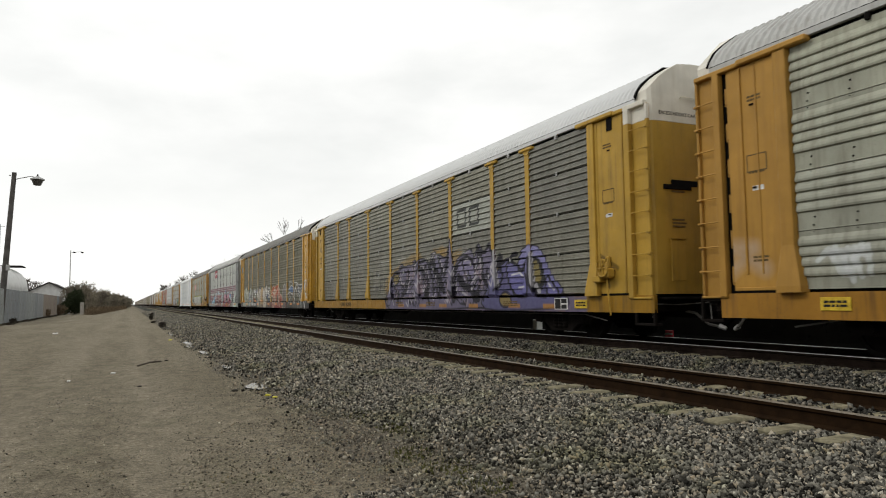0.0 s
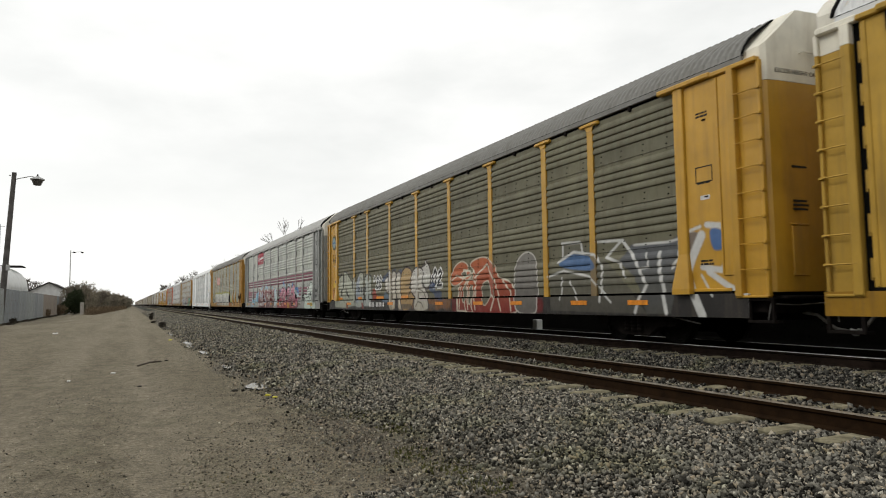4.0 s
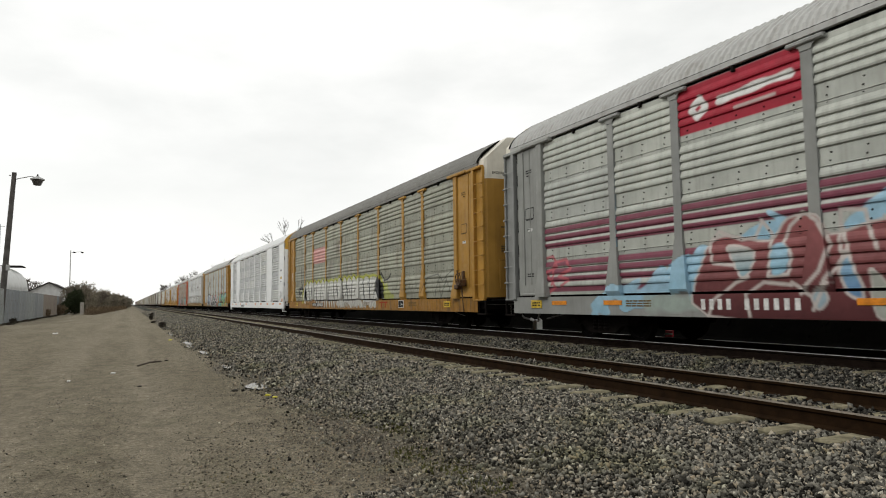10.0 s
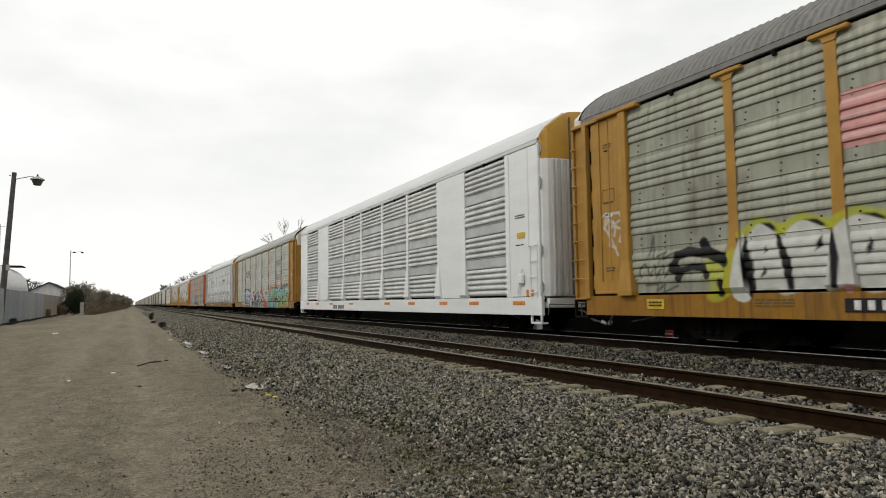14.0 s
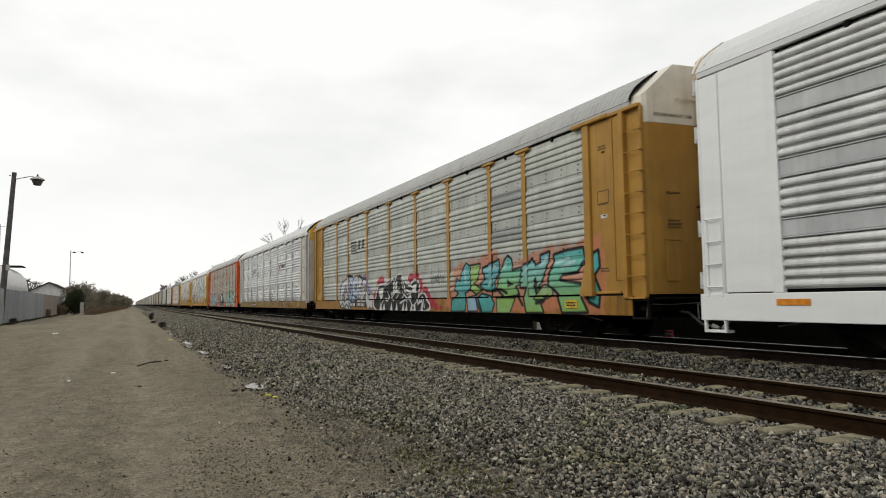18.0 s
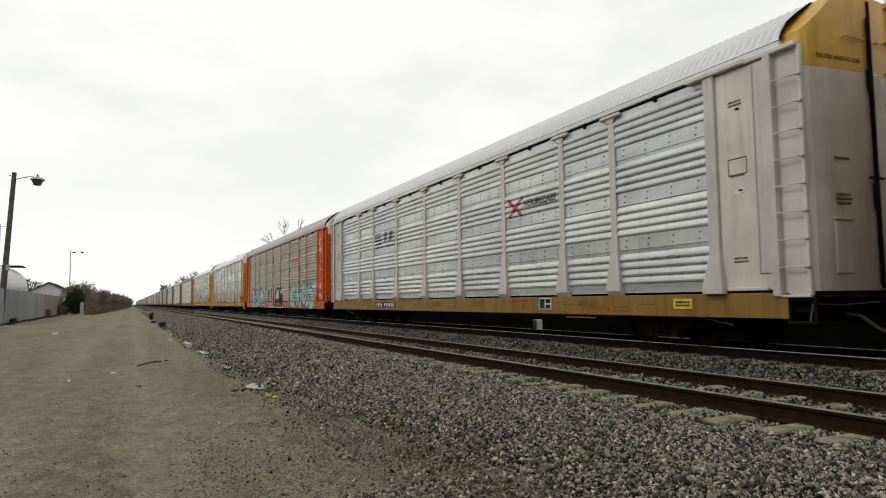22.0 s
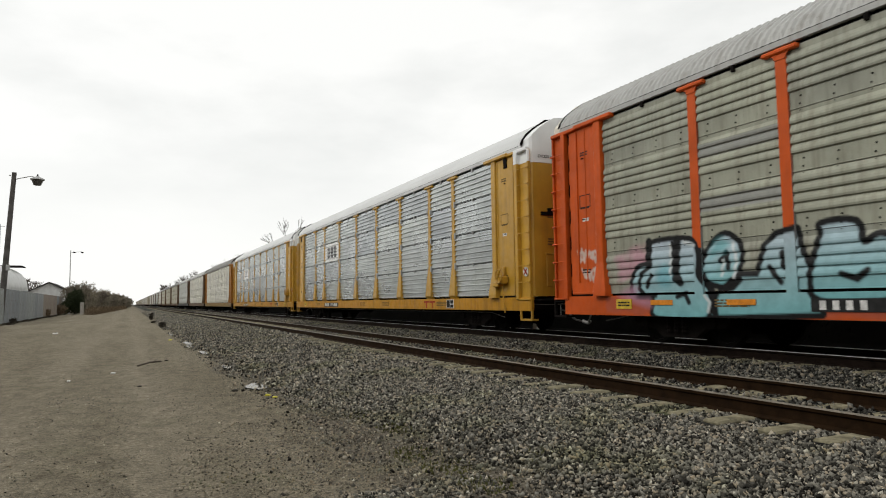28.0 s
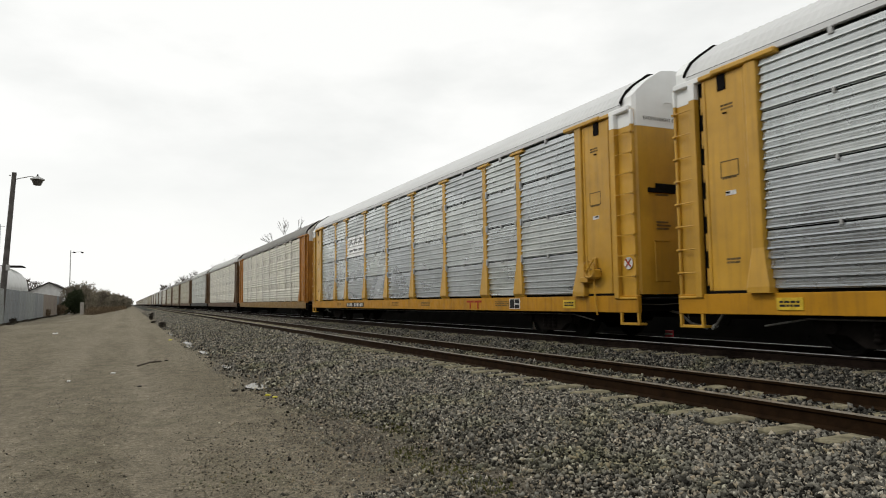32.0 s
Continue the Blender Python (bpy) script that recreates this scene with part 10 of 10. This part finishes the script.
def leaf_mass(geo, rnd, cx, cy, cz, rx, ry, rz, count, size, flat=0.25):
    """Small folded leaves and twig ends through a rounded, uneven volume."""
    for _ in range(count):
        while True:
            p = Vector((rnd.uniform(-1, 1), rnd.uniform(-1, 1), rnd.uniform(-1, 1)))
            if 0.2 < p.length < 1.0:
                break
        lump = 0.75 + 0.35 * noise.noise((p.x * 2.1 + cx, p.y * 2.1 + cy, p.z * 2.1))
        c = Vector((cx + p.x * rx * lump, cy + p.y * ry * lump, max(0.02, cz + p.z * rz * lump)))
        a = Vector((rnd.uniform(-1, 1), rnd.uniform(-1, 1), rnd.uniform(-1, 1))).normalized() * size * rnd.uniform(0.5, 1.4)
        b = Vector((rnd.uniform(-1, 1), rnd.uniform(-1, 1), rnd.uniform(-1, 1))).normalized() * size * flat * 1.6
        geo.add([tuple(c - a), tuple(c + b), tuple(c + a), tuple(c - b)], [(0, 1, 2), (0, 2, 3)])


def shrub(name, x, y, rx, ry, h, count, size, mat, seed, label):
    r = random.Random(seed)
    t = thing(name, label, "bush", pose(x, y, 0))
    stems = Geo()
    for i in range(7):
        a = r.uniform(0, 6.28)
        stems.bar((0.1 * math.cos(a), 0.1 * math.sin(a), -0.05), (0.6 * rx * math.cos(a), 0.6 * ry * math.sin(a), h * r.uniform(0.5, 0.85)), 0.05, 0.015, 5)
    part("stems", stems, BARK, t)
    g = Geo()
    leaf_mass(g, r, 0, 0, h * 0.52, rx, ry, h * 0.5, count, size)
    leaf_mass(g, r, 0, 0, h * 0.24, rx * 0.95, ry * 0.95, h * 0.28, count // 2, size)
    part("foliage", g, mat, t)
    return t


# brush bank behind the train, its near-black colour standing for shade
bank = Geo()
r = random.Random(11)
for i in range(60):
    y = 3 + i * 2.6 + r.uniform(-0.6, 0.6)
    leaf_mass(bank, r, 15.0 + r.uniform(-0.3, 0.5), y, 1.3, 0.9, 2.0, r.uniform(1.2, 2.2), 420, 0.07, 0.22)
for i in range(70):
    y = 160 + i * 9 + r.uniform(-2, 2)
    leaf_mass(bank, r, 20 + r.uniform(-1, 2), y, 1.4, 2.5, 6.0, r.uniform(1.6, 2.6), 90, 0.45, 0.4)
lone("brush_bank", bank, UNDER_SHADE, "tangle of brush along the far side, its shade put into the colour", "brush", kind="stuff")
# bank raised to keep skylight from reaching under the cars
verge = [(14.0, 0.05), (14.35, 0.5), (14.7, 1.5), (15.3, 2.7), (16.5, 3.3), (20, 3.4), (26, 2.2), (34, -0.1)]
lone("far_verge", Geo().sweep(verge, -40, 1500, 1, closed=False), UNDER_SHADE, "earth bank beyond the tracks, coloured near black as shade and raised to block light", "verge", kind="structure")
BOXW = plain("white_cabinet", (0.82, 0.82, 0.8), 0.5, 0, 0.08)
g = thing("signal_cabinet", "small white trackside cabinet on a post", "cabinet", pose(13.0, 20.1, 0))
part("cabinet_body", Geo().box(-0.12, 0.12, -0.14, 0.14, 0.50, 0.85, 0.02), BOXW, g)
part("cabinet_post", Geo().bar((0, 0, 0.15), (0, 0, 0.51), 0.05, 0.05, 8), GRIME_SHADE, g)
g = thing("track_marker", "small red and white trackside marker on a stake", "marker", pose(12.9, 13.63, 0))
part("marker_plate", Geo().box(-0.02, 0.02, -0.14, 0.14, 0.52, 0.70, 0.01), plain("red_marker", (0.45, 0.04, 0.05), 0.5), g)
part("marker_band", Geo().box(-0.03, -0.022, -0.14, 0.14, 0.585, 0.63, 0.002), MARK["white"], g)
part("stake", Geo().bar((0.04, 0, 0.15), (0.04, 0, 0.68), 0.02, 0.02, 6), GRIME_SHADE, g)

# ---- the lot's edge: pole, fence, tank, house, shrubs ----
POLE = plain("weathered_pole_wood", (0.10, 0.093, 0.088), 0.9, 0, 0.3, 2.0, 0.3)
ALU = plain("dull_aluminium", (0.4, 0.4, 0.39), 0.45, 0.6, 0.2)
lamp = thing("street_lamp", "weathered wooden pole with a bracket lamp", "street lamp", pose(-9.84, 68.5, 0))
part("pole", Geo().bar((-0.22, 0, -0.2), (0.44, 0, 13.2), 0.26, 0.18, 12), POLE, lamp)
part("bracket_arm", Geo().line([(0.38, 0, 12.55), (0.95, 0, 12.75), (1.7, 0, 12.95), (1.95, 0, 12.9)], 0.04, 6), ALU, lamp)
part("arm_brace", Geo().line([(0.36, 0, 12.05), (0.6, 0, 12.62)], 0.025, 5), ALU, lamp)
hood = Geo()
for (r0, z0), (r1, z1) in (((0.10, 13.02), (0.20, 12.92)), ((0.20, 12.92), (0.58, 12.74)), ((0.58, 12.74), (0.58, 12.66))):
    hood.bar((2.2, 0, z0), (2.2, 0, z1), r0, r1, 14)
part("lamp_hood", hood, ALU, lamp, "grey metal lamp hood")
part("lamp_glass", Geo().bar((2.2, 0, 12.67), (2.2, 0, 12.18), 0.50, 0.30, 14), plain("dim_lamp_glass", (0.06, 0.055, 0.05), 0.3), lamp, "dim ribbed lamp glass")
part("photo_cell", Geo().bar((2.2, 0, 13.04), (2.2, 0, 13.16), 0.07, 0.06, 8), BLACK, lamp)
part("insulator", Geo().bar((0.2, 0, 12.9), (0.05, 0, 12.95), 0.05, 0.04, 8), ALU, lamp)
part("meter_box", Geo().box(0.1, 0.4, -0.32, -0.22, 4.6, 5.1, 0.02), ALU, lamp)

FENCE = paint_mat("galvanised_fence_sheet", (0.30, 0.32, 0.34), rough=0.6, metal=0.15, wear=0.55, dirt=(0.17, 0.14, 0.11), rust=0.15, vary=0.25)
fence = thing("sheet_fence", "tall grey corrugated metal fence, weathered and stained", "fence", pose(0, 0, 0))
prof = []
for i in range(9):
    prof += [(0.0, i * 0.27), (0.0, i * 0.27 + 0.12), (-0.035, i * 0.27 + 0.15), (-0.035, i * 0.27 + 0.24)]
fg = Geo()
n = len(prof)
fg.add([(x, y, z) for z in (0.02, 3.05) for x, y in prof], [(j, j + 1, n + j + 1, n + j) for j in range(n - 1)])
panel_mesh = fg.mesh("fence_panel", FENCE)
STAINED = paint_mat("rust_stained_fence_sheet", (0.27, 0.235, 0.205), rough=0.75, wear=0.8, dirt=(0.17, 0.11, 0.075), rust=0.5)
brown_mesh = fg.mesh("fence_panel", STAINED)
for i in range(30):
    y = 64 + 2.44 * i
    part("fence_panel", brown_mesh if 16 <= i <= 24 or i in (27, 28) else panel_mesh, FENCE, fence, "", pose(-9.75 - 0.0155 * (y - 64), y, random.uniform(-0.05, 0.05)))
    part("fence_post", shared("fence_post", lambda: Geo().box(-0.06, 0.0, -0.04, 0.04, -0.1, 3.07), GRIME_SHADE), GRIME_SHADE, fence, "", pose(-9.84 - 0.0155 * (y - 64), y, 0))

TANKM = paint_mat("white_tank_paint", (0.66, 0.66, 0.64), rough=0.45, wear=0.3, dirt=(0.32, 0.3, 0.27))
tank = thing("storage_tank", "large white horizontal storage tank behind the fence", "tank", pose(-14.2, 87, 0))
tg = Geo()
ring = [(-14, 0.05), (-13.9, 1.2), (-13.4, 2.0), (-12.6, 2.45), (12.0, 2.5), (12.8, 2.1), (13.25, 1.2), (13.35, 0.05)]
for (a, ra), (b, rb) in zip(ring, ring[1:]):
    tg.bar((0, a, 3.75), (0, b, 3.75), ra, rb, 24, caps=False)
part("tank_shell", tg, TANKM, tank, smooth=True)
part("tank_walkway", Geo().box(0.2, 2.4, 7.0, 10.5, 6.24, 6.36, 0.03), GRIME_SHADE, tank, "dark steel walkway on the tank's top")
for y in (-9, 9):
    part("tank_saddle", Geo().box(-1.6, 1.6, y - 0.3, y + 0.3, 0, 2.4, 0.05), GRIME_SHADE, tank)
mast = thing("antenna_mast", "thin grey mast standing behind the fence", "mast", pose(-15.0, 100, 0))
part("mast_tube", Geo().bar((0, 0, -0.1), (0, 0, 11.9), 0.06, 0.04, 6), ALU, mast)
part("mast_arm", Geo().bar((-0.5, 0, 11.6), (0.5, 0, 11.6), 0.03, 0.03, 5), ALU, mast)
mast = thing("light_mast", "thin light mast with two small floodlights", "mast", pose(-10.0, 140, 0))
part("mast_tube", Geo().bar((0, 0, -0.1), (0, 0, 11.6), 0.12, 0.07, 6), ALU, mast)
part("mast_arm", Geo().bar((0, 0, 11.2), (1.9, 0, 11.35), 0.04, 0.04, 5), ALU, mast)
part("floodlight", Geo().box(1.7, 2.1, -0.2, 0.2, 11.1, 11.3, 0.03), GRIME_SHADE, mast)
part("floodlight", Geo().box(0.4, 0.8, -0.2, 0.2, 11.1, 11.3, 0.03), GRIME_SHADE, mast)

SIDING_W = paint_mat("white_clapboard", (0.62, 0.62, 0.62), rough=0.6, wear=0.25, dirt=(0.3, 0.29, 0.28))
ROOFING = plain("dark_shingles", (0.06, 0.055, 0.055), 0.9)
house = thing("house", "low white gabled building with a dark roof edge", "house", pose(-14.2, 150, 0))
hg = Geo()
gable = [(-3.4, 0), (3.2, 0), (3.2, 4.2), (0, 5.85), (-3.4, 4.2)]
hg.add([(x, y, z) for y in (0, 14) for x, z in gable], [(4, 3, 2, 1, 0), (5, 6, 7, 8, 9), (0, 1, 6, 5), (1, 2, 7, 6), (2, 3, 8, 7), (3, 4, 9, 8), (4, 0, 5, 9)])
part("wall", hg, SIDING_W, house)
for s in (-1, 1):
    rg = Geo()
    a, b = (0, 5.90), (s * 3.9, 3.92)
    rg.add([(a[0], -0.5, a[1]), (b[0], -0.5, b[1]), (b[0], 14.5, b[1]), (a[0], 14.5, a[1])] + [(a[0], -0.5, a[1] + 0.2), (b[0], -0.5, b[1] + 0.2), (b[0], 14.5, b[1] + 0.2), (a[0], 14.5, a[1] + 0.2)], [(0, 1, 2, 3), (7, 6, 5, 4), (0, 4, 5, 1), (1, 5, 6, 2), (2, 6, 7, 3), (3, 7, 4, 0)])
    part("roof", rg, ROOFING, house)
part("door", Geo().box(-0.5, 0.5, -0.05, 0.0, 0.0, 2.1, 0.01), GREY, house)
for x in (-2.2, 1.8):
    w = part("window", Geo().box(x - 0.5, x + 0.5, -0.06, -0.01, 1.4, 2.6, 0.01), BLACK, house)
    part("window_frame", Geo().box(x - 0.56, x + 0.56, -0.08, -0.061, 1.34, 1.40, 0.005).box(x - 0.56, x + 0.56, -0.08, -0.061, 2.6, 2.66, 0.005), SIDING_W, w)

shrub("evergreen_bush", -8.25, 129, 1.85, 1.7, 4.8, 15000, 0.085, GREENERY, 4, "dark evergreen bush beside the fence's end")
shrub("evergreen_bush", -9.7, 128, 1.1, 1.2, 2.5, 4000, 0.08, GREENERY, 14, "low dark evergreen bush beside the taller one")
shrub("bush", -10.4, 126, 1.6, 1.2, 1.9, 900, 0.14, RUSSET, 5, "dry reddish-brown weeds along the fence")
shrub("bush", -10.3, 108, 0.5, 3.0, 1.2, 500, 0.1, RUSSET, 6, "dry weeds growing along the fence's foot")
shrub("bush", -9.4, 71, 0.4, 0.7, 0.55, 350, 0.07, UNDER_LEAF, 7, "small dark weed at the pole's foot")
post = thing("marker_post", "pale weathered post at the field's edge", "post", pose(-7.1, 125.5, 0))
part("post_shaft", Geo().box(-0.25, 0.25, -0.15, 0.15, -0.1, 2.0, 0.03), plain("pale_post", (0.4, 0.37, 0.33), 0.8), post)
for i in range(16):
    y = 138 + 15 * i
    x = -8.3 + 0.036 * (y - 138) + 0.5 * math.sin(i * 2.3)
    shrub("bush", x - 0.6, y, 3.0, 7.5, 6.2 + 0.6 * math.sin(i * 1.7) - 0.006 * (y - 138), 4200, 0.15 + 0.0005 * (y - 138), OLIVE if i % 3 else SCRUB, 40 + i, "dull olive-brown roadside thicket, half leafless")
for i, (x, y, h) in enumerate(((-10.5, 138, 6.0), (-9.0, 150, 6.4), (-16.5, 158, 7.5), (-19, 170, 8.5), (-6.5, 175, 5.6))):
    limb_tree("bare_tree", x, y, h, 70 + i, "small leafless tree among the roadside thicket", depth=5)
field = Geo()
r = random.Random(8)
for i in range(46):
    y = 121 + 150 * (i / 45) ** 1.5
    x = -4.9 + 0.024 * (y - 121) + r.uniform(-1.0, 0.2)
    leaf_mass(field, r, x, y, 0.35, r.uniform(0.7, 1.3), r.uniform(2.0, 4.0), r.uniform(0.7, 1.5), 420, 0.10, 0.3)
lone("dry_grass", field, RUSSET, "low mounds of dry russet grass and weeds at the lot's end", "grass", kind="stuff")
strip = Geo()
for i in range(26):
    y = 62 + 2.6 * i
    leaf_mass(strip, r, -9.35 - 0.0155 * (y - 64) + r.uniform(-0.1, 0.25), y, 0.03, r.uniform(0.4, 1.0), 1.8, 0.10, 110, 0.06, 0.4)
lone("dead_leaves", strip, UNDER_LEAF, "drift of dead brown leaves along the fence's foot", "leaves", kind="stuff")
woods = Geo()
for i in range(130):
    a = r.uniform(-0.36, 0.9)
    d = r.uniform(700, 1000)
    if -0.02 < a < 0.03:
        continue
    leaf_mass(woods, r, d * math.sin(a), d * math.cos(a), 4.5, r.uniform(8, 16), 14, r.uniform(3.5, 7.5), 70, 1.8, 0.5)
lone("far_woods", woods, OLIVE, "distant belt of bare woods on the horizon", "woods", kind="stuff")
shrub("weed_clump", 2.03, 74.2, 0.28, 0.28, 0.75, 350, 0.07, UNDER_LEAF, 60, "dark dry weed standing at the ballast's toe")
shrub("weed_clump", 2.02, 48.5, 0.32, 0.28, 0.45, 350, 0.055, UNDER_LEAF, 61, "low dark weed at the ballast's toe")
shrub("weed_clump", 1.8, 60.5, 0.25, 0.25, 0.2, 150, 0.05, UNDER_LEAF, 62, "low dark weed at the ballast's toe")

# ---- an added wall, out of view, that blocks low skylight from the train ----
lone("wall_west", Geo().box(-14.4, -14.0, -70, 58, -0.1, 7.0, 0.02), paint_mat("light_blocker_surface", (0.09, 0.08, 0.068), rough=0.85, wear=0.5), "long dark unseen wall added to block low skylight", "wall", kind="structure")

# ---- low weeds and moss at the ballast's foot ----
tufts = Geo()
MOSS = plain("low_moss", (0.115, 0.115, 0.045), 0.95, 0, 0.4, 9.0)
for n, (x, y) in enumerate(((2.56, 6.30), (3.38, 5.36), (2.65, 4.95), (2.78, 8.54), (2.84, 7.45), (3.19, 11.01), (2.64, 5.65))):
    r = random.Random(300 + n)
    for i in range(150):
        a, d = r.uniform(0, 6.28), 0.22 * r.random() ** 0.6
        u, v, b = x + d * math.cos(a), y + 1.3 * d * math.sin(a), r.uniform(0, 6.28)
        z, k = max(lot_height(u, v), bed_surface(u, v)), r.uniform(0.008, 0.018)
        tufts.add([(u - k * math.cos(b), v - k * math.sin(b), z), (u + k * math.cos(b), v + k * math.sin(b), z), (u + r.uniform(-0.02, 0.02), v + r.uniform(-0.02, 0.02), z + r.uniform(0.015, 0.045))], [(0, 1, 2)])
lone("moss", tufts, MOSS, "low olive-green weeds growing between the stones", "weeds", kind="stuff")

# ---- puddles and litter along the toe of the ballast ----
WATER, wnt, wb = shader("puddle_water", 0.22)
wb.inputs["Base Color"].default_value = (0.20, 0.185, 0.155, 1)
wb.inputs["IOR"].default_value = 1.33
bumped(wnt, wb, noise_of(wnt, 6.0, 3.0), 0.05, 0.01)


def puddle(x, y, rx, ry, seed):
    r = random.Random(seed)
    pts = []
    for i in range(22):
        a = 2 * math.pi * i / 22
        k = 0.75 + 0.4 * noise.noise((math.cos(a) * 1.3 + seed, math.sin(a) * 1.3, seed))
        pts.append((x + rx * k * math.cos(a), y + ry * k * math.sin(a), max(lot_height(x, y), bed_surface(x, y) if x > 1.76 else -1) + 0.025))
    ob = lone("puddle", Geo().add(pts, [tuple(range(22))]), WATER, "shallow muddy puddle that mirrors the sky", "puddle", "puddles at the ballast's toe")
    return ob


for n, (x, y, rx, ry) in enumerate(((2.14, 12.65, 0.26, 0.60), (2.18, 16.8, 0.17, 0.8), (2.15, 22.3, 0.17, 1.1), (2.1, 28.2, 0.2, 1.6), (2.0, 26.0, 0.16, 0.6), (1.95, 37, 0.15, 1.1))):
    puddle(x, y, rx, ry, n + 1)
branch = thing("stick", "thin dark fallen branch lying on the dirt", "stick", pose(0.22, 18.46, 0.03))
part("branch_wood", Geo().line([(0, 0, 0.0), (0.28, 0.56, 0.03), (0.56, 0.88, 0.02)], 0.022, 6), BARK, branch)
part("twig", Geo().line([(0.34, 0.63, 0.02), (0.51, 1.49, 0.05)], 0.009, 5), BARK, branch)
PAPER = plain("pale_litter", (0.66, 0.65, 0.62), 0.7, 0, 0.1)
YEL = plain("yellow_litter", (0.55, 0.5, 0.06), 0.6, 0, 0.2)
DARKB = plain("dark_scrap", (0.04, 0.036, 0.03), 0.8)
LITTER = ((-0.31, 17.25, 0.07, PAPER, "white"), (-1.1, 15.9, 0.045, PAPER, "white"), (-3.66, 42.6, 0.16, PAPER, "white"), (2.1, 11.5, 0.06, YEL, "yellow"), (2.18, 11.2, 0.04, YEL, "yellow"), (1.6, 31.5, 0.10, YEL, "yellow"), (0.2, 14.2, 0.05, DARKB, "dark"), (1.72, 12.4, 0.07, DARKB, "dark"), (0.95, 20.2, 0.06, DARKB, "dark"), (-1.4, 8.6, 0.03, PAPER, "white"), (2.6, 11.9, 0.05, PAPER, "white"))
for n, (x, y, s, mat, c) in enumerate(LITTER):
    r = random.Random(90 + n)
    g = Geo()
    base = lot_height(x, y) + 0.012
    pts = [(x + s * math.cos(a) * r.uniform(0.6, 1.2), y + s * 1.4 * math.sin(a) * r.uniform(0.6, 1.2), base + r.uniform(0.0, 0.25) * s) for a in [k * 1.05 for k in range(6)]]
    low = [(p[0], p[1], base - 0.03) for p in pts]
    g.add([(x, y, base + s * 0.3)] + pts + low, [(0, 1 + i, 1 + (i + 1) % 6) for i in range(6)] + [(1 + i, 7 + i, 7 + (i + 1) % 6, 1 + (i + 1) % 6) for i in range(6)])
    lone("litter", g, mat, f"crumpled {c} scrap lying on the dirt", "litter", "scraps of litter")


# ---- what moves: the train rolls past, its wheels turn ----
def motions():
    for k, car in TRAIN:
        y = GAP_AT_START - HALF + PITCH_CAR * k + SHIFT.get(k, 0.0)
        walk(car, [(float(t), pose(CAR_X, y - travelled(t), TOP_B)) for t in range(0, 33)])
    rows = 480
    for w, u in AXLES:
        if w["first"]:
            walk(w, [(32.0 * i / rows, pose(0, u, 0.43, math.degrees(travelled(32.0 * i / rows) / 0.43))) for i in range(rows + 1)])
    leads = {round(u, 2): w for w, u in AXLES if w["first"]}
    for w, u in AXLES:
        if not w["first"]:
            w.rotation_mode = "QUATERNION"
            lead = leads[round(u, 2)].animation_data
            keys = w.animation_data_create()
            keys.action = lead.action
            keys.action_slot = lead.action_slot


seen = set()
for w, u in AXLES:
    w["first"] = round(u, 2) not in seen
    seen.add(round(u, 2))
motions()
